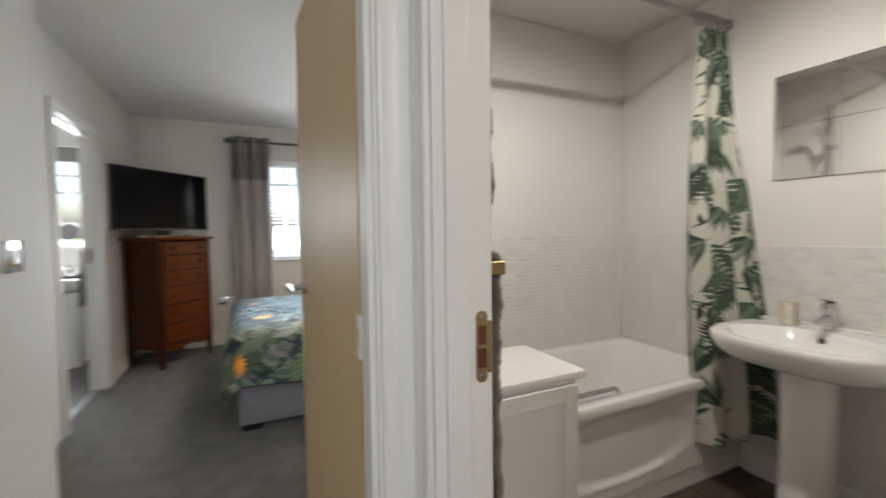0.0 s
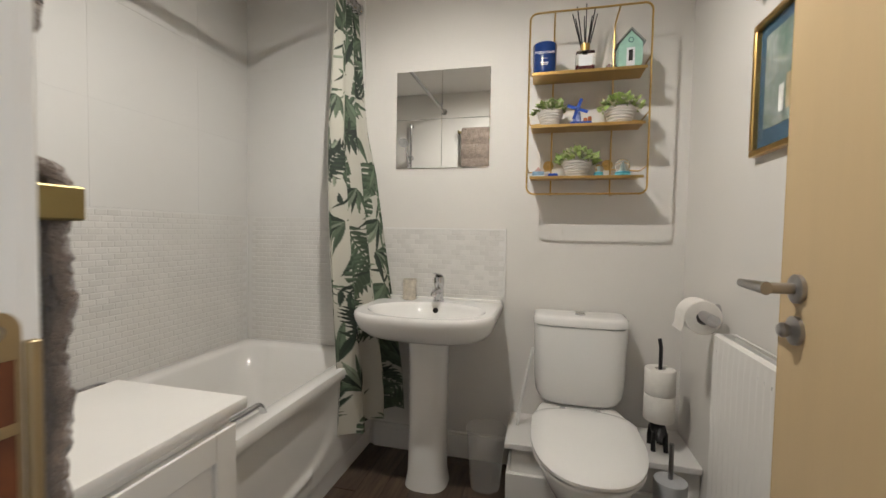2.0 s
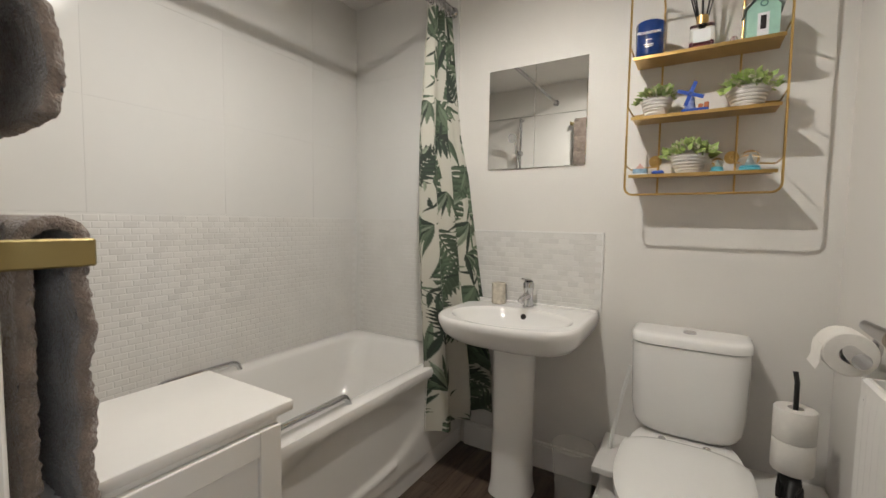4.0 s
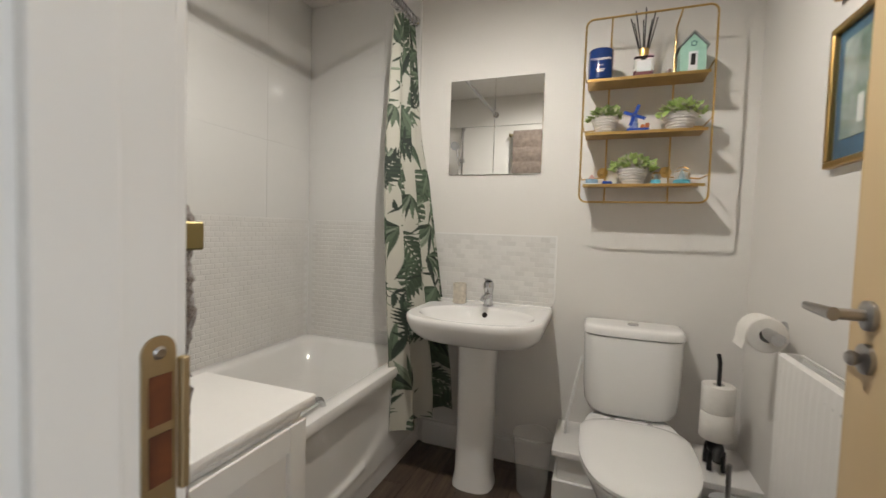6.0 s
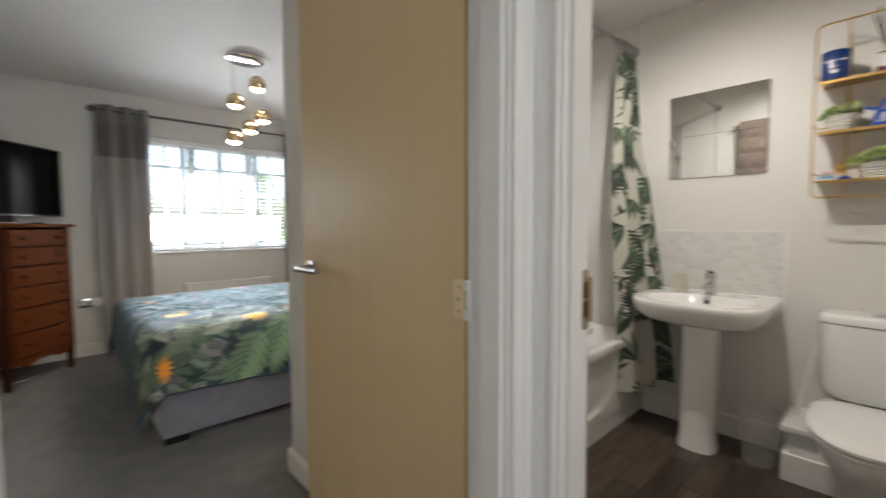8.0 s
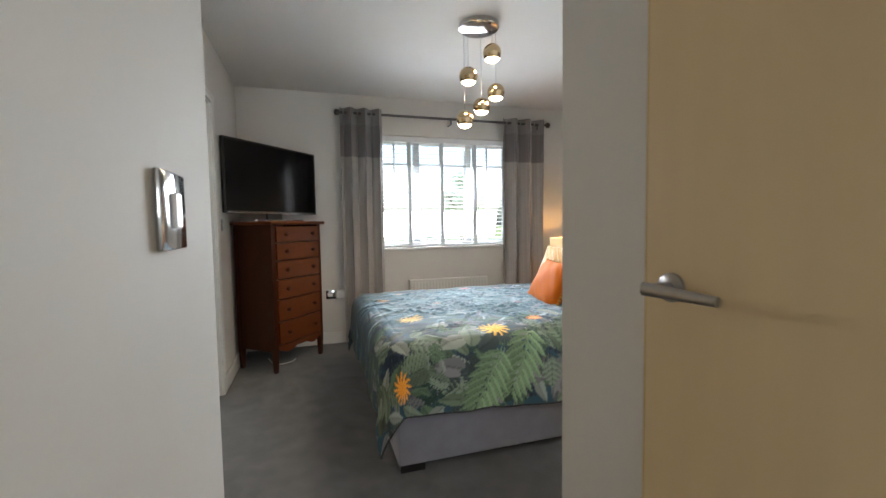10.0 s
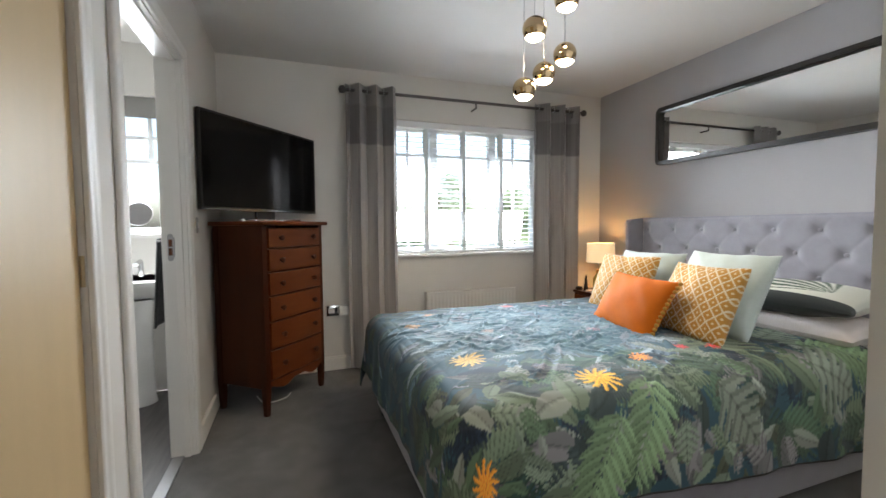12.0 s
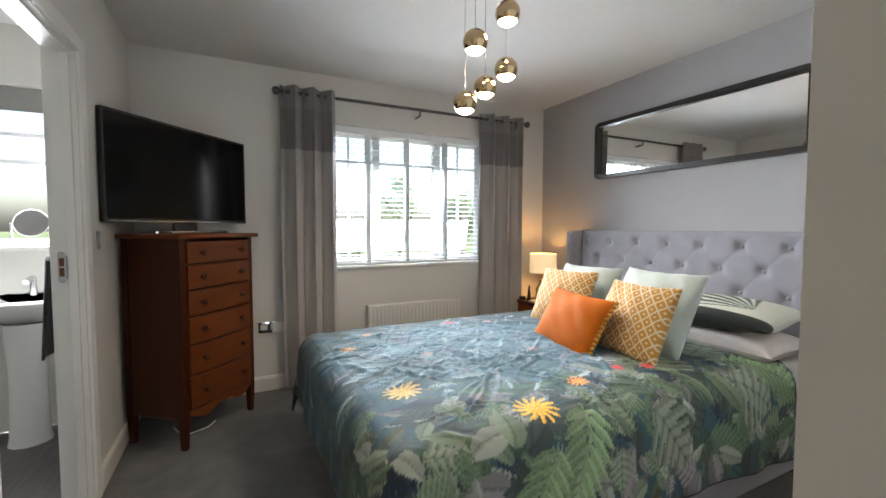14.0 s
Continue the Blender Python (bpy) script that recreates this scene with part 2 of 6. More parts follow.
structure("ceiling", box(EX0 - 0.1, XR + 0.1, YH0 - 0.1, YW + 0.3, H, H + 0.1), CEIL, "smooth white painted ceiling")

structure("wall_window", boxes((XL, WX0, YW, YW + 0.28, 0, H), (WX1, XR, YW, YW + 0.28, 0, H), (WX0, WX1, YW, YW + 0.28, 0, WZ0), (WX0, WX1, YW, YW + 0.28, WZ1, H),
          (EX0, VX0, YW, YW + 0.28, 0, H), (VX1, XL, YW, YW + 0.28, 0, H), (VX0, VX1, YW, YW + 0.28, 0, VZ0), (VX0, VX1, YW, YW + 0.28, VZ1, H)), WALL, "off-white painted wall with two window openings")
structure("wall_headboard", box(XR, XR + 0.12, YN, YW + 0.28, 0, H), GREY, "mid grey painted feature wall behind the bed")
structure("wall_bathroom_bedroom", box(XP1, XR + 0.12, YB1, YN, 0, H), WALL, "off-white painted partition between bathroom and bedroom")
structure("wall_passage", box(XP1, XB0, YD1, YB1, 0, H), WALL, "off-white painted partition beside the passage")
structure("wall_bathroom_door", boxes((XH1, XB0, BY1 + 0.03, YD1, 0, H), (XH1, XB0, YH0, BY0 - 0.03, 0, H), (XH1, XB0, BY0 - 0.03, BY1 + 0.03, DH + 0.03, H)), WALL, "off-white painted wall with the bathroom doorway")
structure("wall_bathroom_far", box(XB1, XB1 + 0.12, YB0 - 0.1, YB1, 0, H), WALL, "off-white painted bathroom wall")
structure("wall_bathroom_side", box(XB0, XB1, YB0 - 0.1, YB0, 0, H), WALL, "off-white painted bathroom wall with radiator")
structure("wall_bedroom_door", boxes((XH0 - 0.1, DX0 - 0.03, YD0, YD1, 0, H), (DX1 + 0.03, XH1, YD0, YD1, 0, H), (DX0 - 0.03, DX1 + 0.03, YD0, YD1, DH + 0.03, H)), WALL, "off-white painted wall with the bedroom doorway")
structure("wall_passage_left", box(XL - 0.1, XP0, YD1, 1.73, 0, H), WALL, "off-white painted wall with the light switch")
LX0, LX1, LZ0, LZ1 = -0.53, 0.17, 0.98, 2.05    # landing window
structure("wall_landing_left", box(XH0 - 0.1, XH0, YH0, YD0, 0, H), WALL, "off-white painted landing wall")
structure("wall_landing_end", boxes((XH0 - 0.1, LX0, YH0 - 0.1, YH0, 0, H), (LX1, XB0, YH0 - 0.1, YH0, 0, H), (LX0, LX1, YH0 - 0.1, YH0, 0, LZ0), (LX0, LX1, YH0 - 0.1, YH0, LZ1, H)), WALL, "off-white painted landing wall with a window")
CY0, CY1 = 1.83, 3.05         # cupboard doorway
structure("wall_left", boxes((EX1, XL, 1.73, CY0, 0, H), (EX1, XL, CY1, OY0 - 0.03, 0, H), (EX1, XL, OY1 + 0.03, YW, 0, H), (EX1, XL, CY0, CY1, DH + 0.05, H), (EX1, XL, OY0 - 0.03, OY1 + 0.03, DH + 0.03, H), (EX1, EX1 + 0.02, CY0, CY1, 0, DH + 0.05)), WALL, "off-white painted wall with cupboard and ensuite doorway")
structure("wall_ensuite_side", box(EX0 - 0.1, EX0, EY0, YW, 0, H), WALL, "white painted ensuite wall")
structure("wall_ensuite_near", box(EX0 - 0.1, EX1, EY0 - 0.1, EY0, 0, H), WALL, "white painted ensuite wall")


# ---- door linings and architraves ----
def moulded(profile, pts):
    """Sweeps a profile of (across, out) along three sides of a doorway; pts gives a function from across, out and position to place."""
    bm = bmesh.new()
    add_loft(bm, [[pts(a, o, k) for a, o in profile] for k in range(4)], closed=True)
    bmesh.ops.recalc_face_normals(bm, faces=bm.faces)
    return bm


PROF = [(0.0, 0.0), (0.0, 0.010), (0.003, 0.013), (0.008, 0.0145), (0.013, 0.0135), (0.016, 0.0118), (0.033, 0.0124), (0.036, 0.0145), (0.040, 0.0152), (0.052, 0.0165), (0.058, 0.0155), (0.064, 0.0115), (0.066, 0.008), (0.066, 0.0)]


def architrave(axis, face, out, a0, a1, top, name="architrave"):
    """A doorway's moulded surround on the wall plane axis = face, on the side that out points to."""
    def place(a, o, k):
        u, z = [(a0 - a, -0.0), (a0 - a, top + a), (a1 + a, top + a), (a1 + a, -0.0)][k]
        d = face + out * (o + 0.002)
        return (d, u, z) if axis == "x" else (u, d, z)
    structure(name, moulded(PROF, place), GLOSS, "white gloss painted moulded door surround", 42)


def lining(axis, f0, f1, a0, a1, top, stop):
    """The boards inside a doorway, with the stop that the door closes against between the two depths of stop."""
    t, e = 0.03, 0.001
    bs = [(a0 - t, a0, 0, top + t), (a1, a1 + t, 0, top + t), (a0, a1, top, top + t)]
    st = [(a0, a0 + 0.012, 0, top), (a1 - 0.012, a1, 0, top), (a0 + 0.012, a1 - 0.012, top - 0.012, top)]
    t_ = thing("door_lining", "white gloss painted door lining with stop", "structure", kind="structure")
    for nm, (u0, u1, z0, z1), (d0, d1) in [(n_, b, (f0 - e, f1 + e)) for n_, b in zip(("jamb", "jamb", "head"), bs)] + [("stop", b, stop) for b in st]:
        part(nm, box(*((d0, d1, u0, u1) if axis == "x" else (u0, u1, d0, d1)), z0, z1, 0.001), GLOSS, t_)


lining("x", XH1, XB0, BY0, BY1, DH, (XH1 + 0.02, XB0 - 0.045))
lining("y", YD0, YD1, DX0, DX1, DH, (YD0 + 0.01, YD1 - 0.045))
lining("x", EX1, XL, OY0, OY1, DH, (EX1 + 0.05, XL - 0.02))
architrave("x", XH1, -1, BY0 - 0.006, BY1 + 0.006, DH + 0.006)
architrave("x", XB0, 1, BY0 - 0.006, BY1 + 0.006, DH + 0.006)
architrave("y", YD0, -1, DX0 - 0.006, DX1 + 0.006, DH + 0.006)
architrave("x", XL, 1, OY0 - 0.006, OY1 + 0.006, DH + 0.006)
architrave("x", EX1, -1, OY0 - 0.006, OY1 + 0.006, DH + 0.006)
architrave("x", XL, 1, CY0, CY1, DH + 0.05)


def skirting(x0, x1, y0, y1, h=0.115):
    structure("baseboard", boxes((x0, x1, y0, y1, 0, h - 0.012), (x0, x1, y0, y1, h - 0.012, h), bevel=0.004), GLOSS, "white gloss painted baseboard")


skirting(XL, XR, YW - 0.018, YW)
skirting(XL, XL + 0.018, OY1 + 0.075, YW - 0.018)
skirting(XR - 0.018, XR, YN, YW - 0.018)
skirting(XP1 - 0.018, XP1, YD1 + 0.08, YN + 0.018)
skirting(XP1, XR - 0.018, YN, YN + 0.018)
skirting(XP0, XP0 + 0.018, YD1 + 0.02, 1.748)
skirting(XL, XP0, 1.73, 1.748)
skirting(XB1 - 0.018, XB1, 0.52, 1.24, 0.13)
skirting(1.0, 1.93, YB0, YB0 + 0.018, 0.13)
skirting(XH0, XH0 + 0.018, YH0, YD0 - 0.02)


# ---- doors ----
def lever(door, x, z, side, key=True, reach=-0.125):
    """A lever handle on its round rose, on the face of a door that side points to; x runs along the leaf from its hinge."""
    rose = part("rose", lathe([(0.0, 0), (0.026, 0), (0.026, 0.007), (0.022, 0.009), (0, 0.009)], 24, cap0=False, cap1=False), STEEL, door, "satin steel rose")
    rose.matrix_local = pose(x, side * 0.0, z, -90 * side, 0, 0)
    bm = tube([(x, 0, z), (x, side * 0.046, z)], 0.0105, 14)
    add_loft(bm, [[(x - math.copysign(0.011, reach) + f * (reach + math.copysign(0.011, reach)), side * 0.055 + (0.0095 - 0.003 * f) * math.cos(q), z - 0.001 * f + (0.0125 - 0.0045 * f) * math.sin(q)) for q in [2 * math.pi * i / 16 for i in range(16)]] for f in (0.0, 0.04, 0.5, 0.97, 1.0)])
    bmesh.ops.recalc_face_normals(bm, faces=bm.faces)
    han = part("handle", bm, STEEL, door, "satin steel lever handle", 40)
    if key:
        k = part("thumb_turn", lathe([(0.026, 0), (0.026, 0.007), (0.018, 0.009), (0.012, 0.010), (0.009, 0.012), (0.013, 0.018), (0.0135, 0.024), (0.009, 0.029), (0.0, 0.030)], 24, cap1=False), STEEL, door, "round satin steel thumb turn")
        k.matrix_local = pose(x, 0, z - 0.075, -90 * side, 0, 0)
    return han


def leaf(label, width, at, turn, thick_side, lever_side, key=True, reach=-0.125, thin=0.0):
    """A flush beech door, hinged at its own origin, along its own x."""
    d = thing("door", label, "door", at, turn, "", "structure")
    y0, y1 = (-0.04, 0.0) if thick_side < 0 else (thin, 0.04)
    part("leaf", box(0.003, width, y0, y1, 0.006, DH - 0.004, 0.0015), BEECH, d)
    part("lipping", boxes((0.0, 0.003, y0 + 0.001, y1 - 0.001, 0.006, DH - 0.004), (width, width + 0.003, y0 + 0.001, y1 - 0.001, 0.006, DH - 0.004)), EDGE, d, "yellow beech edge lipping")
    for s, f in ((1, y1), (-1, y0)):
        h = thing("lever_set", "", "")
        for kk in ("label", "category", "group", "kind"):
            if kk in h:
                del h[kk]
        h.parent, h.location = d, (0, f, 0)
        lever(h, width - 0.06, 1.047, s, key and s == lever_side, reach)
    return d


FLAP = material("cream_brass", (0.74, 0.60, 0.38), 0.4, vary=0.04, scale=30)


def butt_hinge(door, z, flap_side, pin_y):
    """A pressed hinge whose flap lies on the leaf's face near its edge."""
    hg = part("hinge", boxes((0.0, 0.034, pin_y - 0.0005 if flap_side > 0 else pin_y - 0.002, pin_y + 0.002 if flap_side > 0 else pin_y + 0.0005, z - 0.045, z + 0.045)), FLAP, door, "cream-coloured hinge flap")
    part("knuckle", boxes((-0.02, -0.003, pin_y - 0.009, pin_y + 0.009, z - 0.045, z - 0.022), (-0.02, -0.003, pin_y - 0.009, pin_y + 0.009, z + 0.022, z + 0.045), (-0.016, -0.006, pin_y - 0.006, pin_y + 0.006, z - 0.022, z + 0.022), bevel=0.002), PLASTIC, hg, "white painted hinge knuckle")
    for k in (-0.028, 0, 0.028):
        s = part("screw", lathe([(0.0045, 0), (0.003, 0.0015)], 10), STEEL, hg)
        s.matrix_local = pose(0.020, pin_y + flap_side * 0.0022, z + k, -90 * flap_side, 0, 0)


bath_door = leaf("beech veneer bathroom door standing open with steel lever", 0.755, (XB0 + 0.004, BY0 + 0.003, 0), -0.4, 1, 1, True, 0.095, 0.012)
# dark strip added to paint the shaded gap behind the open door
part("gap_shade_strip", box(0.006, 0.016, 0.001, 0.0115, 0.008, DH - 0.006), material("gap_shade_brown", (0.05, 0.018, 0.010), 0.7, vary=0.1), bath_door, "dark brown strip in place of the shaded gap at the hinge edge")
bed_door = leaf("beech veneer bedroom door standing open with steel lever", 0.755, (DX1 - 0.002, YD1 + 0.006, 0), 92.5, -1, 1, False)
for zz in (0.23, 1.02, 1.8):
    butt_hinge(bath_door, zz, 1, 0.04)
    butt_hinge(bed_door, zz, 1, 0.0)


# ---- bathroom: floor, tiles ----
def frond(u, v, ang, L, wd, col):
    """A palm frond: a thin stem with slim leaflets on both sides, as blades."""
    out = [(u, v, ang, L, L * 0.035, "blade", col)]
    n = 9
    for k in range(n):
        f = 0.12 + 0.8 * k / (n - 1)
        l = wd * 1.15 * math.sin(math.pi * (0.18 + 0.72 * f)) + 0.01
        x, y = u + math.cos(ang) * L * f, v + math.sin(ang) * L * f
        for s in (-1, 1):
            out.append((x, y, ang + s * (1.05 - 0.45 * f), l, l * 0.24, "blade", tuple(c * (1.0 + 0.22 * s) for c in col)))
    return out


def leafprint(W, Hh, res, base, leaves):
    """A cloth print of leaves: rows x columns x 3 over W x Hh metres; each leaf is (u, v, angle, length, width, kind, colour)."""
    nu, nv = int(W / res) + 1, int(Hh / res) + 1
    us, vs_ = np.linspace(0, W, nu), np.linspace(0, Hh, nv)
    C = np.ones((nv, nu, 3)) * np.array(base)
    for leaf_ in leaves:
        for u, v, ang, L, wd, kind, col in (frond(*leaf_[:5], leaf_[6]) if leaf_[5] == "palm" else [leaf_]):
            m_ = L * 1.1 + wd
            i0, i1 = np.searchsorted(us, (u - m_, u + m_))
            j0, j1 = np.searchsorted(vs_, (v - m_, v + m_))
            if i1 <= i0 or j1 <= j0:
                continue
            U, V = np.meshgrid(us[i0:i1], vs_[j0:j1])
            c, s = math.cos(ang), math.sin(ang)
            du, dv = U - u, V - v
            a, b = (du * c + dv * s) / L, (-du * s + dv * c) / wd
            t = np.clip(a, 0, 1)
            env = np.sin(np.pi * t ** 0.75)
            if kind == "blade":
                b2 = b - 0.5 * t * t
                m = (a > 0) & (a < 1) & (np.abs(b2) < 0.5 * env)
                tone = 0.8 + 0.3 * (b2 > 0) - 0.3 * (np.abs(b2) < 0.06)
            elif kind == "monstera":
                ph = (t * 6 - np.abs(b) * 1.6) % 1.0
                m = (a > 0) & (a < 1) & (np.abs(b) < 0.9 * env) & ((ph < 0.72) | (np.abs(b) < 0.35))
                tone = 0.7 + 0.45 * (ph > 0.36) - 0.35 * (np.abs(b) < 0.04)
            else:
                r, th = np.hypot(du, dv) / L, np.arctan2(dv, du) + ang
                m = r < 0.42 + 0.58 * np.abs(np.sin(th * 6.5 + 2.5 * r)) ** 1.5
                tone = 0.75 + 0.45 * (np.sin(th * 13 + 5 * r) > 0)
            k = np.clip(tone, 0.15, 1.4)[..., None]
            C[j0:j1, i0:i1] = np.where(m[..., None], np.array(col) * k, C[j0:j1, i0:i1])
    return C


planks = bpy.data.objects["floor_bathroom"]
pw, pl = 0.115, 0.62
pme = bpy.data.meshes.new("plank")
pbm = box(0.0012, pl - 0.0012, 0.0012, pw - 0.0012, -0.0035, 0.0, 0.0012)
pbm.to_mesh(pme), pbm.free()
pme.materials.append(PLANK)
for j in range(20):
    for i in range(-1, 4):
        x, y = XH1 + 0.065 + i * pl + (j * 0.37 % 1) * pl, YB0 + j * pw
        if -0.22 <= y < 1.3 and XH1 + 0.06 <= x + pl and x < XB1 and (x >= XH1 + 0.06):
            p = new("plank", pme)
            p.parent = planks
            p.matrix_local = Matrix.Translation((x, y, 0)) @ Matrix.Diagonal((min(1, (XB1 - x) / pl), 1, 1, 1))
        elif -0.22 <= y < 1.3 and x < XH1 + 0.06 < x + pl:
            p = new("plank", pme)
            p.parent = planks
            p.matrix_local = Matrix.Translation((XH1 + 0.064, y, 0)) @ Matrix.Diagonal(((x + pl - XH1 - 0.064) / pl, 1, 1, 1))


def brick_mesh(w, h, d):
    """One glazed mosaic piece with a pillowed face, lying in the yz plane, facing negative x."""
    me = bpy.data.meshes.new("tile")
    bm = bmesh.new()
    o = [bm.verts.new(p) for p in ((0, 0, 0), (0, w, 0), (0, w, h), (0, 0, h))]
    e = 0.003
    q = [bm.verts.new(p) for p in ((-d, e, e), (-d, w - e, e), (-d, w - e, h - e), (-d, e, h - e))]
    for i in range(4):
        bm.faces.new((o[i], q[i], q[(i + 1) % 4], o[(i + 1) % 4]))
    bm.faces.new(q[::-1])
    bmesh.ops.recalc_face_normals(bm, faces=bm.faces)
    bm.to_mesh(me), bm.free()
    me.materials.append(PEARL)
    return me


BW, BH = 0.048, 0.0245
brick = brick_mesh(BW - 0.0012, BH - 0.0012, 0.001)
splash = tagged(link("splashback", boxes((XB1 - 0.006, XB1 - 0.001, 0.572, 1.24, 0.80, 1.15)), GROUT), "pearl white mosaic tile splashback above the basin", "splashback")
part("trim_strip", boxes((XB1 - 0.0085, XB1 - 0.002, 0.572, 1.24, 1.15, 1.157), (XB1 - 0.0085, XB1 - 0.002, 0.565, 0.572, 0.80, 1.157)), PLASTIC, splash, "white plastic tile edge")
for r in range(14):
    for c in range(14):
        y = 0.574 + c * BW + (BW / 2 if r % 2 else 0)
        if y + BW < 1.262:
            t = new("tile", brick)
            t.location, t.parent = (XB1 - 0.0061, y, 0.805 + r * BH), splash

# large wall tiles over a band of small mosaic round the bath
tiling = tagged(link("wall_tiling", boxes((XB0 + 0.001, XB1 - 0.001, YB1 - 0.006, YB1 - 0.001, 0.505, H - 0.002), (XB1 - 0.006, XB1 - 0.001, 1.32, YB1 - 0.006, 0.505, H - 0.002)), GROUT), "glossy white wall tiles above a mosaic band around the bath", "tiles", "", "structure")
part("trim_strip", box(XB1 - 0.014, XB1 - 0.002, 1.312, 1.32, 0.505, H - 0.002), PLASTIC, tiling, "white plastic tile edge")
MZ = 1.21
for k, (z0, z1) in enumerate(((MZ, 1.61), (1.61, 2.01), (2.01, H - 0.003))):
    for x0, x1 in ((XB0 + 0.002, 0.93), (0.93, 1.43), (1.43, 1.93), (1.93, XB1 - 0.0072)):
        part("tile", box(x0 + 0.0003, x1 - 0.0003, YB1 - 0.0070, YB1 - 0.0055, z0 + 0.0003, z1 - 0.0003, 0.0004), TILE, tiling)
    for y0, y1 in ((1.322, 1.53), (1.53, YB1 - 0.0072)):
        part("tile", box(XB1 - 0.0070, XB1 - 0.0055, y0 + 0.0003, y1 - 0.0003, z0 + 0.0003, z1 - 0.0003, 0.0004), TILE, tiling)
bvs = np.array([v.co[:] for v in brick.vertices])
bfs = [tuple(p.vertices) for p in brick.polygons]
vs, fs = [], []
count = 0
for r in range(28):
    z = 0.518 + r * BH
    for c in range(39):
        x = XB0 + 0.004 + c * BW + (BW / 2 if r % 2 else 0)
        if x + BW > XB1 - 0.012:
            continue
        if 0.95 < x < 1.52 and 0.75 < z < 1.21 and count < 230:
            t = new("tile", brick)
            t.parent = tiling
            t.matrix_local = Matrix.Translation((x, YB1 - 0.0061, z)) @ Matrix(((0, 1, 0, 0), (1, 0, 0, 0), (0, 0, 1, 0), (0, 0, 0, 1)))
            count += 1
        else:
            n0 = len(vs)
            vs += [(x + p[1], YB1 - 0.0061 + p[0], z + p[2]) for p in bvs]
            fs += [tuple(n0 + i for i in f) for f in bfs]
    for c in range(15):
        y = 1.322 + c * BW + (BW / 2 if r % 2 else 0)
        if y + BW < YB1 - 0.012:
            n0 = len(vs)
            vs += [(XB1 - 0.0061 + p[0], y + p[1], z + p[2]) for p in bvs]
            fs += [tuple(n0 + i for i in f) for f in bfs]
me = bpy.data.meshes.new("mosaic_band")
me.from_pydata(vs, [], fs)
me.materials.append(PEARL)
tagged(new("mosaic_band", me), kind="stuff").parent = tiling


# ---- bathtub ----
def rrect(x0, x1, y0, y1, z, r, n=8):
    out = []
    for cx, cy, a0 in ((x1 - r, y1 - r, 0), (x0 + r, y1 - r, 90), (x0 + r, y0 + r, 180), (x1 - r, y0 + r, 270)):
        for k in range(n):
            a = radians(a0 + 90 * k / (n - 1))
            out.append((cx + r * math.cos(a), cy + r * math.sin(a), z))
    return out


tub = thing("bathtub", "white acrylic bathtub with chrome grips beside tiled walls", "bathtub")
TX0, TX1, TY0, TY1, TZ = 0.575, XB1 - 0.0075, 1.243, YB1 - 0.0075, 0.515
bm = bmesh.new()
add_loft(bm, [rrect(TX0, TX1, TY0 + 0.004, TY1, TZ - 0.045, 0.012), rrect(TX0, TX1, TY0, TY1, TZ - 0.02, 0.02), rrect(TX0, TX1, TY0 + 0.006, TY1, TZ - 0.003, 0.025), rrect(TX0 + 0.012, TX1 - 0.012, TY0 + 0.018, TY1 - 0.012, TZ, 0.03),
              rrect(TX0 + 0.075, TX1 - 0.065, TY0 + 0.075, TY1 - 0.065, TZ - 0.003, 0.10), rrect(TX0 + 0.085, TX1 - 0.08, TY0 + 0.09, TY1 - 0.08, TZ - 0.02, 0.11),
              rrect(TX0 + 0.13, TX1 - 0.16, TY0 + 0.11, TY1 - 0.10, TZ - 0.16, 0.13), rrect(TX0 + 0.18, TX1 - 0.25, TY0 + 0.14, TY1 - 0.13, 0.17, 0.14), rrect(TX0 + 0.24, TX1 - 0.36, TY0 + 0.19, TY1 - 0.18, 0.135, 0.14)], cap0=False)
bmesh.ops.recalc_face_normals(bm, faces=bm.faces)
part("tub", bm, ACRYLIC, tub, smooth=50)
# moulded front panel with a swept oval relief
bm = bmesh.new()
NX, NZ = 120, 40
prow = []
for j in range(NZ + 1):
    z = 0.095 + (TZ - 0.05 - 0.095) * j / NZ
    row = []
    for i in range(NX + 1):
        x = TX0 + (TX1 - TX0) * i / NX
        ex, ez = (x - 1.45) / 0.42, (z - 0.30) / 0.155
        d = math.sqrt(ex * ex + ez * ez)
        y = TY0 + 0.018 + 0.014 / (1 + math.exp((d - 1) * 22)) - 0.010 * math.exp(-((z - 0.15 - 0.25 * (x - 1.45) ** 2) / 0.012) ** 2) * (1 if 1.28 < x < 1.7 else 0)
        row.append(bm.verts.new((x, y, z)))
    prow.append(row)
for a, b in zip(prow, prow[1:]):
    for i in range(NX):
        bm.faces.new((a[i], a[i + 1], b[i + 1], b[i]))
part("front_panel", bm, ACRYLIC, tub, "moulded white front panel", smooth=180)
part("plinth", box(TX0, TX1, TY0 + 0.024, TY0 + 0.036, 0.0, 0.10, 0.002), PLASTIC, tub, "white plinth strip")
for gy in (TY0 + 0.052, TY1 - 0.055):
    g = part("grip", tube(rounded([(1.10, gy, TZ - 0.004), (1.12, gy, TZ + 0.034), (1.43, gy, TZ + 0.034), (1.45, gy, TZ - 0.004)], 0.02), 0.011, 12), CHROME, tub, "chrome grab handle")
part("waste", lathe([(0.034, 0.0), (0.034, 0.004), (0.02, 0.006)], 24, (TX0 + 0.36, 1.62, 0.134)), CHROME, tub, "chrome waste")
part("end_boarding", box(XB0 + 0.001, TX0 - 0.001, TY0 + 0.02, TY1, 0, TZ - 0.004, 0.003), GLOSS, tub, "white boarded end")

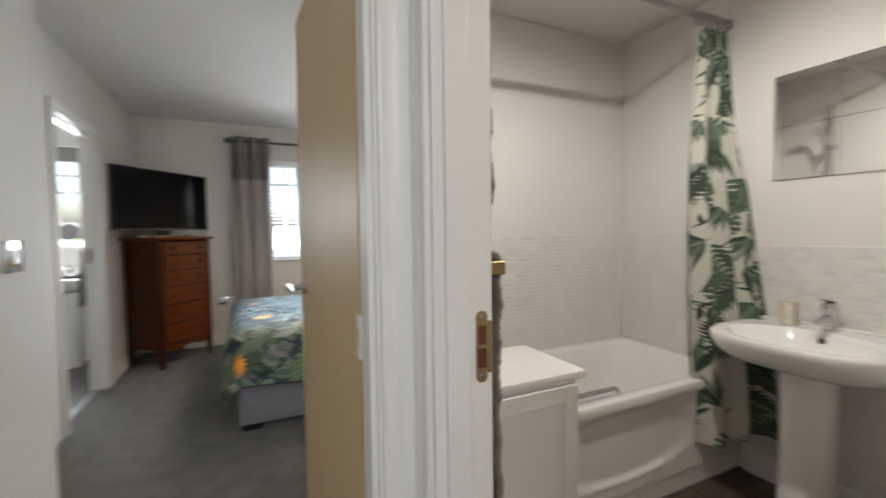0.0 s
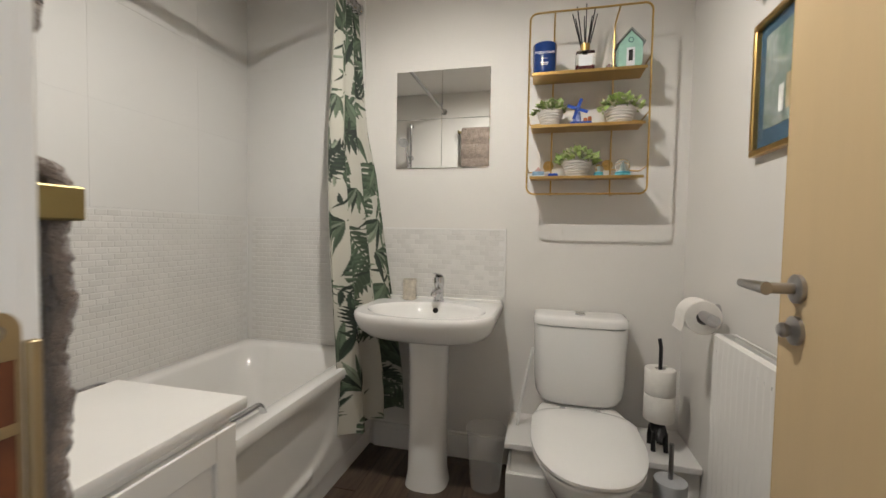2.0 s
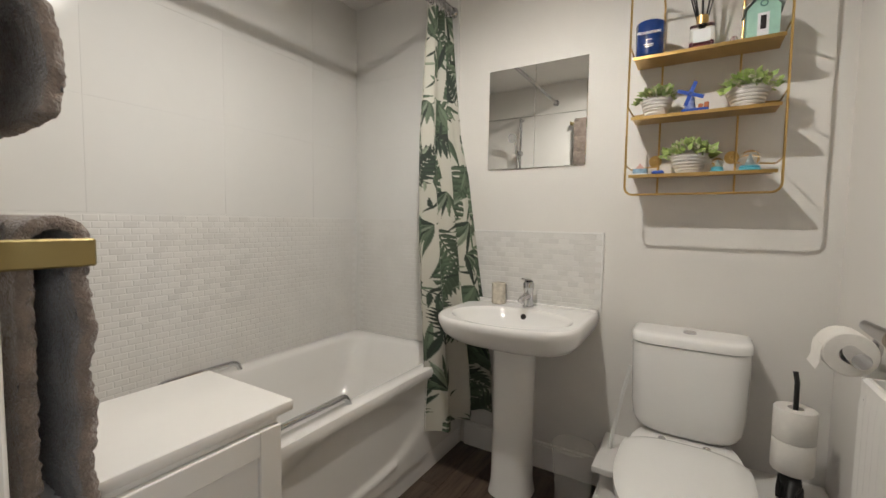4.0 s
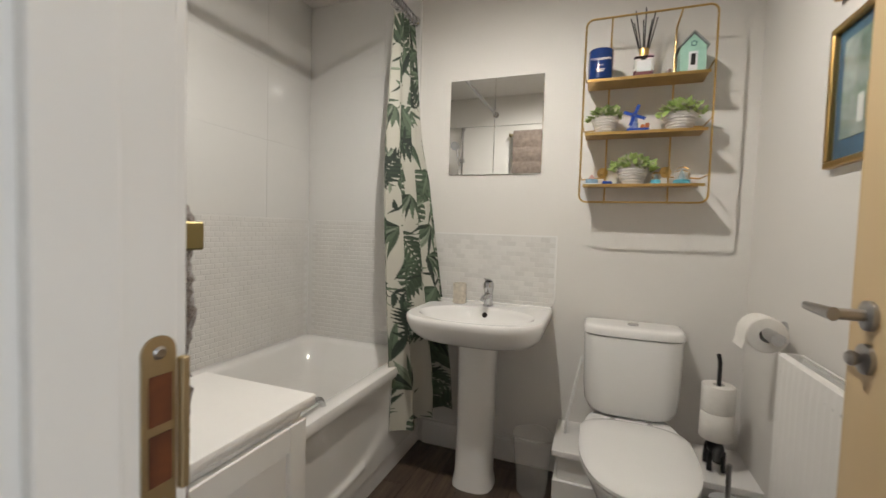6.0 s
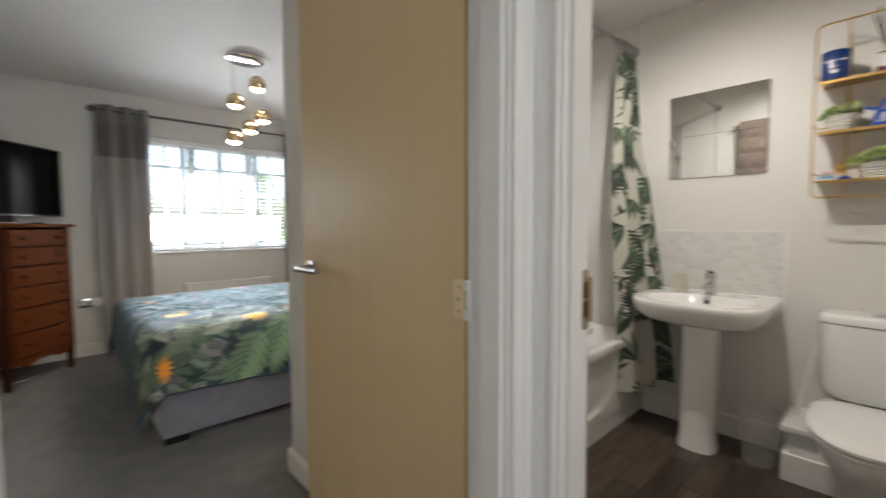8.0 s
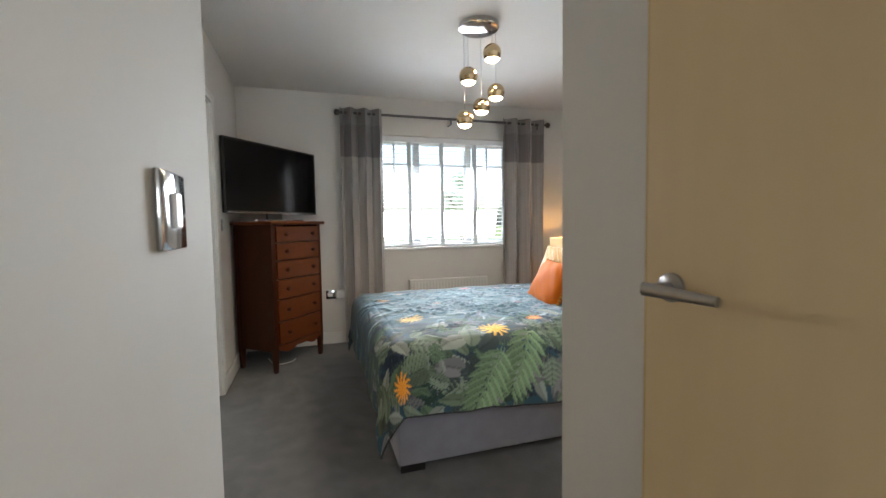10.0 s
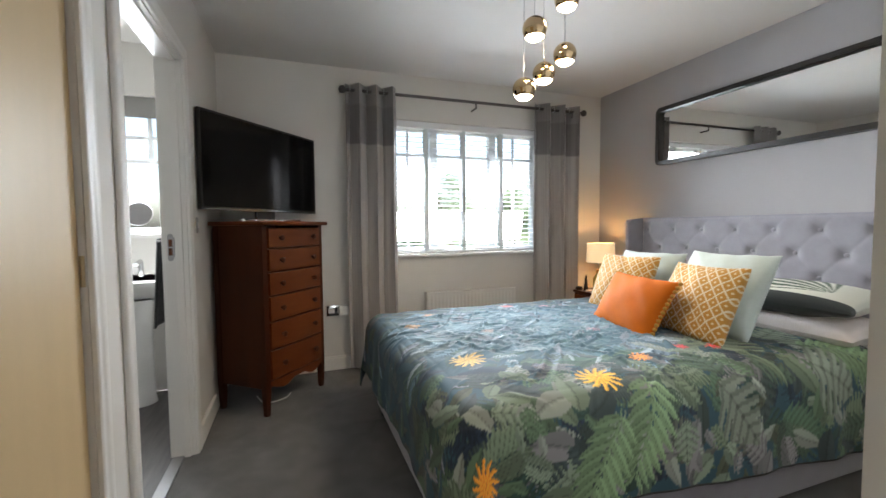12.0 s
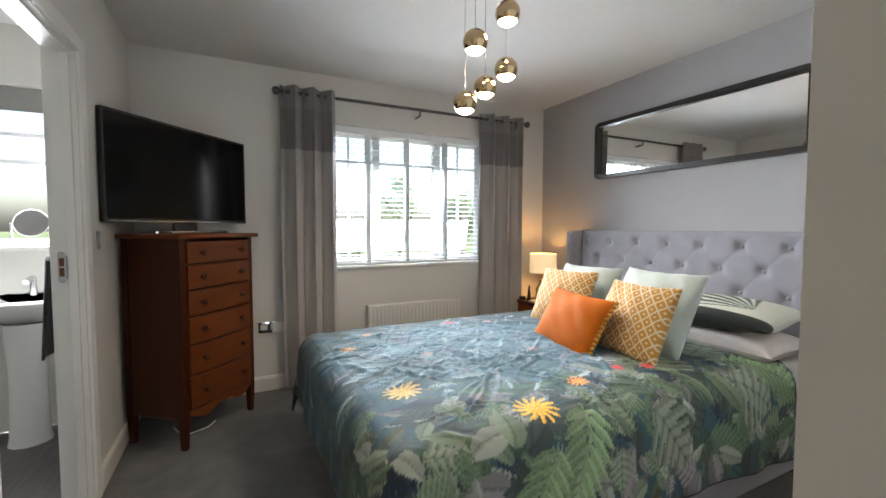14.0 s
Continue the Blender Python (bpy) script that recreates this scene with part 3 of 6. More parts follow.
# ---- basin ----
basin = thing("washbasin", "white ceramic pedestal washbasin with chrome mixer tap", "basin", (XB1 - 0.003, 0.879, 0))


def basin_loop(z, front, half, back=0.0, n=40):
    """An outline with a straight back and straight sides, whose front bows out into the room."""
    side = front * 0.60
    arc = [(-side - (front - side) * abs(math.sin(t)) ** 0.85, half * math.copysign(abs(math.cos(t)) ** 0.62, math.cos(t)), z) for t in [math.pi * i / (n - 5) for i in range(n - 4)]]
    return [(-back, half, z), (-back - side * 0.5, half, z)] + arc + [(-back - side * 0.5, -half, z), (-back, -half, z)]


RZ = 0.80
bm = bmesh.new()
add_loft(bm, [basin_loop(RZ - z, f, h) for z, f, h in ((0.135, 0.34, 0.18), (0.128, 0.40, 0.225), (0.108, 0.45, 0.268), (0.075, 0.492, 0.293), (0.035, 0.515, 0.304), (0.014, 0.519, 0.306), (0.004, 0.515, 0.304), (0.0, 0.507, 0.298))], cap0=True, cap1=False)
# the bowl: an oval set in the flat top
OV = [[(-0.302 - a * math.sin(math.pi * i / 39 * 2), b * math.cos(math.pi * i / 39 * 2), RZ - d) for i in range(39)] for a, b, d in ((0.192, 0.262, 0.001), (0.186, 0.254, 0.006), (0.178, 0.243, 0.018), (0.155, 0.21, 0.06), (0.105, 0.14, 0.098), (0.06, 0.08, 0.112), (0.02, 0.025, 0.116))]
bmesh.ops.recalc_face_normals(bm, faces=bm.faces)
part("bowl_body", bm, CERAMIC, basin, smooth=60)
bm = bmesh.new()
add_loft(bm, OV, cap0=False)
ov0 = [v for v in bm.verts if abs(v.co.z - (RZ - 0.001)) < 1e-6]
outer = [bm.verts.new(p) for p in basin_loop(RZ, 0.507, 0.298)]
eo = [bm.edges.new((outer[i], outer[(i + 1) % len(outer)])) for i in range(len(outer))]
ei = [e for e in bm.edges if all(v in ov0 for v in e.verts)]
bmesh.ops.triangle_fill(bm, use_beauty=True, edges=eo + ei)
bmesh.ops.recalc_face_normals(bm, faces=bm.faces)
part("bowl", bm, CERAMIC, basin, smooth=28)
part("upstand", box(-0.034, 0.0, -0.298, 0.298, RZ - 0.005, RZ + 0.012, 0.006, 2), CERAMIC, basin)
part("overflow", lathe([(0.013, 0), (0.013, 0.003), (0.007, 0.003)], 18), GAP, basin, "dark overflow hole").matrix_local = pose(-0.134, 0, RZ - 0.036, 0, -70, 0)
bm = bmesh.new()
add_loft(bm, [ring(-0.235, -0.002, z, a, b, 32, 2.8) for z, a, b in ((0.0, 0.10, 0.096), (0.015, 0.098, 0.094), (0.06, 0.092, 0.086), (0.30, 0.09, 0.082), (0.60, 0.094, 0.084), (0.678, 0.10, 0.09))])
bmesh.ops.recalc_face_normals(bm, faces=bm.faces)
part("pedestal", bm, CERAMIC, basin, smooth=50)
tap = part("mixer_tap", lathe([(0.027, 0), (0.027, 0.006), (0.023, 0.01), (0.022, 0.075), (0.026, 0.09), (0.026, 0.112), (0.02, 0.122), (0.0, 0.124)], 24, (-0.075, 0, RZ - 0.001), cap1=False), CHROME, basin, "chrome monobloc mixer tap")
bm = bmesh.new()
add_loft(bm, [[(x, w * math.cos(q), z + h * math.sin(q)) for q in [2 * math.pi * i / 14 for i in range(14)]] for x, z, w, h in ((-0.07, RZ + 0.05, 0.018, 0.019), (-0.11, RZ + 0.055, 0.017, 0.016), (-0.155, RZ + 0.052, 0.016, 0.013), (-0.175, RZ + 0.045, 0.014, 0.011), (-0.18, RZ + 0.042, 0.009, 0.006))])
bmesh.ops.recalc_face_normals(bm, faces=bm.faces)
part("spout", bm, CHROME, tap)
bm = bmesh.new()
add_loft(bm, [[(x, w * math.cos(q), z + h * math.sin(q)) for q in [2 * math.pi * i / 14 for i in range(14)]] for x, z, w, h in ((-0.06, RZ + 0.120, 0.018, 0.006), (-0.09, RZ + 0.130, 0.020, 0.007), (-0.13, RZ + 0.138, 0.014, 0.005), (-0.15, RZ + 0.141, 0.010, 0.004))])
bmesh.ops.recalc_face_normals(bm, faces=bm.faces)
part("tap_lever", bm, CHROME, tap)
beaker = tagged(link("beaker", lathe([(0.03, 0), (0.034, 0.004), (0.033, 0.05), (0.034, 0.10), (0.031, 0.102), (0.029, 0.015), (0, 0.012)], 28, (XB1 - 0.075, 1.03, RZ + 0.0005), cap1=False), material("cream_stone", (0.66, 0.60, 0.50), 0.6, vary=0.12, scale=30), smooth=40), "cream stone tumbler standing on the basin", "beaker")

# ---- mirror tiles, bin, boxing ----
mir = thing("wall_mirror", "frameless square mirror made of four mirror tiles", "mirror", (XB1 - 0.002, 0.0, 0))
for y0 in (0.657, 0.897):
    for z0 in (1.458, 1.700):
        part("mirror_tile", box(-0.006, 0.0, y0, y0 + 0.239, z0, z0 + 0.241, 0.0015), MIRROR, mir)
MILKY = material("milky_plastic", (0.78, 0.77, 0.75), 0.35, vary=0.02)
MILKY.node_tree.nodes["Principled BSDF"].inputs["Alpha"].default_value = 0.17
wbin = tagged(link("waste_bin", lathe([(0.062, 0), (0.066, 0.004), (0.088, 0.266), (0.090, 0.270), (0.087, 0.27), (0.063, 0.008), (0, 0.006)], 36, (2.06, 0.615, 0), cap1=False), MILKY, smooth=45), "milky white plastic waste bin on the floor", "bin")
structure("pipe_boxing", boxes((1.99, XB1, YB0 + 0.001, 0.50, 0, 0.235), (1.965, XB1 - 0.001, YB0 + 0.001, 0.525, 0.236, 0.262), (1.972, 1.99, YB0 + 0.001, 0.518, 0, 0.13), (1.99, XB1, 0.5, 0.518, 0, 0.13), bevel=0.003), GLOSS, "white boarded pipe boxing with a ledge behind the toilet")

# ---- toilet ----
wc = thing("toilet", "white ceramic close-coupled toilet with closed lid", "toilet", (XB1, 0.222, 0))
bm = bmesh.new()
cl = lambda z, d, h: [(-0.022 - d * ((abs(math.sin(t)) ** 0.33) * 0.9 + 0.1 * math.sin(t)), h * math.copysign(abs(math.cos(t)) ** 0.42, math.cos(t)), z) for t in [math.pi * i / 39 for i in range(40)]]
add_loft(bm, [cl(0.392, 0.14, 0.125), cl(0.397, 0.155, 0.15), cl(0.412, 0.166, 0.172), cl(0.44, 0.173, 0.187), cl(0.50, 0.177, 0.193), cl(0.735, 0.184, 0.198), cl(0.739, 0.183, 0.197)])
bmesh.ops.recalc_face_normals(bm, faces=bm.faces)
part("cistern", bm, CERAMIC, wc, smooth=50)
bm = bmesh.new()
add_loft(bm, [cl(0.7425, 0.183, 0.197), cl(0.744, 0.188, 0.202), cl(0.768, 0.187, 0.201), cl(0.777, 0.180, 0.194), cl(0.781, 0.165, 0.18), cl(0.782, 0.13, 0.15)])
bmesh.ops.recalc_face_normals(bm, faces=bm.faces)
lid = part("cistern_lid", bm, CERAMIC, wc, smooth=50)
part("flush_button", lathe([(0.023, 0), (0.023, 0.006), (0.018, 0.009), (0.0, 0.009)], 24, (-0.11, 0, 0.781), cap1=False), CHROME, lid, "chrome flush button")


def pan_loop(z, x0, x1, half, n=36):
    """An egg outline from x1 at the back to x0 at the nose."""
    out = []
    for i in range(n):
        t = 2 * math.pi * i / n
        c, s = math.cos(t), math.sin(t)
        cx = x1 - (x1 - x0) * 0.42
        x = cx + (x1 - cx) * math.copysign(abs(c) ** 0.7, c) if c > 0 else cx + (cx - x0) * c
        out.append((x, half * math.copysign(abs(s) ** 0.9, s), z))
    return out


bm = bmesh.new()
add_loft(bm, [pan_loop(0.0, -0.69, -0.27, 0.105), pan_loop(0.02, -0.685, -0.27, 0.10), pan_loop(0.12, -0.65, -0.25, 0.09), pan_loop(0.20, -0.67, -0.22, 0.107), pan_loop(0.28, -0.745, -0.17, 0.15), pan_loop(0.34, -0.79, -0.12, 0.178), pan_loop(0.38, -0.80, -0.06, 0.186), pan_loop(0.388, -0.795, -0.06, 0.182)])
bmesh.ops.recalc_face_normals(bm, faces=bm.faces)
part("pan", bm, CERAMIC, wc, smooth=60)


def lid_loop(z, x0, x1, half, n=48):
    """The lid's outline: a nearly straight back and a rounded nose."""
    cx = x1 - (x1 - x0) * 0.40
    return [(cx + ((x1 - cx) * abs(math.cos(t)) ** 0.32 if math.cos(t) > 0 else -(cx - x0) * abs(math.cos(t)) ** 0.92), half * math.copysign(abs(math.sin(t)) ** (0.62 if math.cos(t) > 0 else 0.85), math.sin(t)) * (1 - 0.16 * max(0.0, math.cos(t)) ** 2), z) for t in [2 * math.pi * i / n for i in range(n)]]


for nm, z0, e in (("seat", 0.390, 0.0), ("seat_lid", 0.407, 0.002)):
    bm = bmesh.new()
    add_loft(bm, [lid_loop(z0, -0.805 - e, -0.285, 0.184 + e), lid_loop(z0 + 0.003, -0.811 - e, -0.28, 0.19 + e), lid_loop(z0 + 0.012, -0.811 - e, -0.28, 0.19 + e)] + ([lid_loop(z0 + 0.016, -0.805, -0.285, 0.184)] if nm == "seat" else [lid_loop(z0 + 0.02, -0.80, -0.29, 0.18), lid_loop(z0 + 0.026, -0.75, -0.31, 0.14), lid_loop(z0 + 0.028, -0.60, -0.41, 0.06)]))
    bmesh.ops.recalc_face_normals(bm, faces=bm.faces)
    part(nm, bm, PLASTIC if nm == "seat" else CERAMIC, wc, "glossy white toilet " + ("seat" if nm == "seat" else "lid"), smooth=40)
for yy in (-0.07, 0.07):
    part("seat_hinge", lathe([(0.013, 0), (0.013, 0.022), (0.009, 0.026)], 14, (-0.25, yy, 0.389)), CHROME, wc, "chrome seat hinge")
# tube modelled where only a slanting wedge of light shows beside the cistern
part("light_wedge_tube", tube(rounded([(-0.12, 0.2, 0.62), (-0.13, 0.215, 0.55), (-0.14, 0.26, 0.30), (-0.14, 0.262, 0.262)], 0.03), 0.007, 10), PLASTIC, wc, "white tube in place of a slanting wedge of light")

# ---- cabinet beside the bath ----
cab = thing("cabinet", "low white painted cabinet standing against the bath", "cabinet")
CX0, CX1, CY_0, CY_1, CZ = XB0 + 0.02, 0.845, 0.905, 1.18, 0.815
part("carcass", box(CX0, CX1, CY_0, CY_1, 0.0, CZ, 0.003), GLOSS, cab)
part("cabinet_top", box(CX0 - 0.005, 0.874, 0.893, 1.192, CZ, 0.837, 0.004, 2), GLOSS, cab)
part("door_frame", boxes((CX0 + 0.02, CX0 + 0.065, CY_0 - 0.016, CY_0 - 0.001, 0.08, CZ - 0.012), (CX1 - 0.05, CX1 - 0.004, CY_0 - 0.016, CY_0 - 0.001, 0.08, CZ - 0.012), (CX0 + 0.065, CX1 - 0.05, CY_0 - 0.016, CY_0 - 0.001, CZ - 0.06, CZ - 0.012), (CX0 + 0.065, CX1 - 0.05, CY_0 - 0.016, CY_0 - 0.001, 0.08, 0.13), bevel=0.002), GLOSS, cab, "white framed cabinet door")
part("door_panel", box(CX0 + 0.064, CX1 - 0.049, CY_0 - 0.007, CY_0 - 0.0012, 0.129, CZ - 0.059), GLOSS, cab)
part("knob", lathe([(0.006, 0), (0.006, 0.012), (0.014, 0.018), (0.012, 0.026), (0, 0.028)], 16, cap1=False), CHROME, cab, "small chrome knob").matrix_local = pose(CX0 + 0.045, CY_0 - 0.016, 0.6, 90, 0, 0)

# ---- shower rail and curtain ----
RY, RZ2 = 1.345, 2.272
rail = thing("shower_rail", "dark chrome shower curtain rail fixed between two walls", "curtain rail")
part("pole", tube([(XB0 + 0.003, RY, RZ2), (XB1 - 0.012, RY, RZ2)], 0.0125, 16), STEEL, rail)
for xx, sg in ((XB0 + 0.001, 90), (XB1 - 0.0115, -90)):
    part("end_socket", lathe([(0.027, 0), (0.027, 0.012), (0.018, 0.02)], 20), CHROME, rail, "chrome wall socket").matrix_local = pose(xx, RY, RZ2, 0, sg, 0)
rnd = random.Random(5)
CW, CHT = 0.66, 1.95
lv = []
G1, G2, G3, GB = (0.052, 0.082, 0.048), (0.10, 0.14, 0.088), (0.20, 0.24, 0.175), (0.016, 0.030, 0.018)
spots = [(c * 0.15 + (0.075 if r % 2 else 0.0) + rnd.gauss(0, 0.015), r * 0.145 + rnd.gauss(0, 0.015)) for r in range(15) for c in range(-1, 6)]
for k, (u0, v0) in enumerate(spots):
    kind = (k * 7 + k // 6) % 3
    a0 = rnd.choice([1.1, 2.0, 0.5, 2.6, -2.1, -0.9])
    if kind == 0:      # a split leaf with pale veins on an arching stem
        lv.append((u0, v0, a0, 0.19, 0.105, "monstera", G1))
        lv.append((u0 + 0.01, v0, a0, 0.16, 0.036, "blade", G2))
        lv.append((u0, v0, a0 + 3.3, 0.10, 0.012, "blade", GB))
    elif kind == 1:    # a fan of slim arching blades
        for q in range(7):
            lv.append((u0, v0, a0 + (q - 3) * 0.27, rnd.uniform(0.11, 0.20), rnd.uniform(0.018, 0.028), "blade", (G1, G2, GB, G3)[q % 4]))
    else:              # a feathered frond
        lv += frond(u0, v0, a0, rnd.uniform(0.20, 0.26), 0.075, rnd.choice([G1, GB, G2]))
for k in range(70):
    lv.append((rnd.random() * CW, rnd.random() * CHT, rnd.random() * 6.28, rnd.uniform(0.05, 0.10), rnd.uniform(0.010, 0.018), "blade", rnd.choice([G1, G2, G3, GB])))
curt_cols = leafprint(CW, CHT, 0.003, (0.46, 0.445, 0.385), lv)
nv, nu = curt_cols.shape[:2]
s = np.linspace(0, 1, nu)[None, :]
dn = np.linspace(0, 1, nv)[:, None]
amp = 0.016 + 0.026 * dn
ph = s * 2 * np.pi * 3.4
X = 2.03 - 0.145 * dn + s * (0.225 + 0.165 * dn) + 0.014 * np.sin(ph * 2 + 1.2) * dn
Y = RY + amp * np.sin(ph + 0.6 * np.sin(3 * dn)) - (0.15 * np.clip((dn - 0.30) / 0.6, 0, 1) ** 1.3) * (0.68 + 0.07 * s) - 0.13 * s * np.clip(dn - 0.3, 0, 1) - 0.085 * s * np.clip(2.5 * dn, 0, 1) + 0.006 * np.sin(ph * 2.7 + 2)
X = np.minimum(X, XB1 - 0.02)
Z = RZ2 - 0.045 - dn * (CHT + 0.03 + 0.03 * np.sin(s * 5 + 1) + 0.03 * s)
curtain = thing("shower_curtain", "cream shower curtain printed with green jungle leaves, drawn to one side", "shower curtain")
grid_mesh("cloth", np.stack([X, Y, Z], -1), printed("leaf_print_cloth", 0.7), curtain, colours=curt_cols)
for k in range(11):
    part("curtain_ring", tube([(2.025 + k * 0.021 + 0.004 * math.sin(k * 3), RY + 0.024 * math.cos(a), RZ2 - 0.012 + 0.03 * math.sin(a)) for a in [2 * math.pi * i / 16 for i in range(16)]], 0.003, 6, True), CHROME, curtain, "chrome curtain ring")

# ---- radiator ----
def radiator(name, label, at, turn, w, h, rib=0.012, grille=True):
    """A panel radiator along its own x, standing off the wall behind it at positive y."""
    r = thing(name, label, "radiator", at, turn)
    bm = bmesh.new()
    pr, n = [], int(w / 0.0333) * 4
    for j, z in enumerate((0.0, 0.02, 0.05, h - 0.06, h - 0.03, h - 0.006, h)):
        fl = [0, 0.2, 1, 1, 0.2, 0, 0][j]
        pr.append([bm.verts.new((w * i / n, (-rib * fl * (1 if i % 4 in (1, 2) else 0)) + (0.008 if j in (0, 6) else 0), z)) for i in range(n + 1)])
    for a, b in zip(pr, pr[1:]):
        for i in range(n):
            bm.faces.new((a[i], a[i + 1], b[i + 1], b[i]))
    part("front_panel", bm, GLOSS, r, smooth=30)
    part("side_panel", box(-0.003, 0.0, 0.0, 0.065, 0.0, h, 0.001), GLOSS, r)
    part("side_panel", box(w, w + 0.003, 0.0, 0.065, 0.0, h, 0.001), GLOSS, r)
    part("back_panel", box(0, w, 0.055, 0.065, 0.0, h - 0.01, 0.002), GLOSS, r)
    bm = boxes((0.0, w, 0.008, 0.016, h - 0.004, h), (0.0, w, 0.052, 0.06, h - 0.004, h))
    for i in range(int(w / 0.03) if grille else 0):
        add_box(bm, 0.02 + i * 0.03, 0.03 + i * 0.03, 0.016, 0.052, h - 0.008, h - 0.003)
    part("top_grille" if grille else "top_rail", bm, GLOSS, r, "slotted white top grille" if grille else "")
    if not grille:
        for i in range(int(w / 0.0333)):
            part("slot", box(0.012 + i * 0.0333, 0.024 + i * 0.0333, -0.0012, 0.0004, h - 0.052, h - 0.045), GAP, r, "small dark slot")
    part("bracket", boxes((0.1, 0.13, 0.065, 0.085, 0.02, h - 0.05), (w - 0.13, w - 0.1, 0.065, 0.085, 0.02, h - 0.05)), PLASTIC, r)
    part("valve", tube([(w + 0.003, 0.03, 0.03), (w + 0.05, 0.03, 0.03), (w + 0.05, 0.03, -at[2] + 0.002)], 0.009, 10), CHROME, r, "chrome valve and pipe")
    return r


radiator("radiator", "white panel radiator on the bathroom wall", (1.68, YB0 + 0.086, 0.20), 180, 0.55, 0.64, 0.005, False)

# ---- toilet roll holder, rolls, brush, bottle ----
holder = thing("roll_holder", "chrome toilet roll holder fixed to the wall", "roll holder")
part("arm", tube([(1.69, YB0 + 0.085, 0.874), (1.898, YB0 + 0.085, 0.874)], 0.019, 24), CHROME, holder)
part("bracket", tube([(1.889, YB0 + 0.001, 0.874), (1.889, YB0 + 0.085, 0.874)], 0.012, 14), CHROME, holder)
part("wall_plate", lathe([(0.026, 0), (0.026, 0.008), (0.02, 0.011)], 22), CHROME, holder).matrix_local = pose(1.889, YB0 + 0.0005, 0.874, -90, 0, 0)
PAPER = material("toilet_paper", (0.80, 0.77, 0.72), 0.95, vary=0.03, scale=40, bump=0.2, bump_scale=300)
hung = thing("toilet_roll", "full white toilet roll hanging on the chrome holder", "toilet roll", (1.775, YB0 + 0.085, 0.868))
part("roll", lathe([(0.0225, 0), (0.054, 0), (0.0565, 0.003), (0.0565, 0.098), (0.054, 0.101), (0.0225, 0.101), (0.0225, 0.0)], 40, cap0=False, cap1=False), PAPER, hung).matrix_local = pose(0, 0, 0, 0, 90, 0)
bm = bmesh.new()
add_loft(bm, [[(0.001, y, z), (0.100, y, z), (0.100, y + 0.0012, z), (0.001, y + 0.0012, z)] for y, z in ((0.054, 0.018), (0.0575, 0.0), (0.0585, -0.03), (0.066, -0.05))])
bmesh.ops.recalc_face_normals(bm, faces=bm.faces)
part("loose_sheet", bm, PAPER, hung, "loose end of paper", 60)
stand = thing("roll_stand", "black toilet roll stand shaped as a little dog", "roll stand", (2.09, -0.09, 0.262))
BLK = material("black_resin", (0.012, 0.011, 0.011), 0.45, vary=0.1)
part("pole", tube([(0, 0, 0.09), (0, 0, 0.42), (0.004, 0.006, 0.455)], 0.0075, 10), BLK, stand)
bm = bmesh.new()
add_loft(bm, [[(x, r * math.cos(2 * math.pi * i / 14), 0.085 + r * 1.1 * math.sin(2 * math.pi * i / 14)) for i in range(14)] for x, r in ((-0.05, 0.012), (-0.04, 0.024), (0.0, 0.03), (0.035, 0.026), (0.05, 0.012))])
for lx in (-0.032, 0.034):
    for ly in (-0.02, 0.02):
        add_tube(bm, [(lx, ly, 0.08), (lx + 0.006, ly * 1.15, 0.035), (lx - 0.004, ly * 1.2, 0.002)], 0.0095, 8)
add_tube(bm, [(-0.04, 0, 0.09), (-0.062, 0.01, 0.075), (-0.08, 0.014, 0.06)], 0.018, 10, taper=0.6)
add_tube(bm, [(0.045, 0, 0.09), (0.065, 0.004, 0.07), (0.07, 0.006, 0.04)], 0.006, 8)
bmesh.ops.recalc_face_normals(bm, faces=bm.faces)
part("figure", bm, BLK, stand, "black dog figure", smooth=50)
for k in range(2):
    tagged(link("toilet_roll", lathe([(0.022, 0), (0.056, 0), (0.0585, 0.004), (0.0585, 0.101), (0.056, 0.105), (0.022, 0.105), (0.022, 0.0)], 36, (2.09, -0.09, 0.262 + 0.122 + k * 0.1065), cap0=False, cap1=False), PAPER, smooth=40), "white toilet roll stacked on the black stand", "toilet roll", "toilet rolls")
brush = thing("toilet_brush", "grey toilet brush pot with steel handle on the floor", "toilet brush", (1.845, -0.075, 0))
part("pot", lathe([(0.048, 0), (0.05, 0.004), (0.056, 0.26), (0.054, 0.268), (0.04, 0.273)], 32), material("pale_grey_plastic", (0.46, 0.47, 0.48), 0.35, vary=0.03), brush)
part("handle", tube([(0, 0, 0.27), (0, 0, 0.40)], 0.008, 12), STEEL, brush, "steel handle")
bot = thing("spray_bottle", "orange cleaning bottle with green trigger on the floor", "bottle", (1.79, 0.075, 0))
part("body", lathe([(0.03, 0), (0.033, 0.005), (0.033, 0.11), (0.028, 0.14), (0.013, 0.165), (0.013, 0.18)], 24), material("orange_plastic", (0.75, 0.16, 0.03), 0.3, vary=0.03), bot)
part("label", lathe([(0.0336, 0.03), (0.0336, 0.095)], 24, cap0=False, cap1=False), PLASTIC, bot, "white paper label")
part("trigger", boxes((-0.05, 0.02, -0.012, 0.012, 0.18, 0.21), (-0.03, -0.02, -0.006, 0.006, 0.15, 0.18), bevel=0.004), material("green_plastic", (0.08, 0.35, 0.06), 0.35), bot, "green spray trigger")

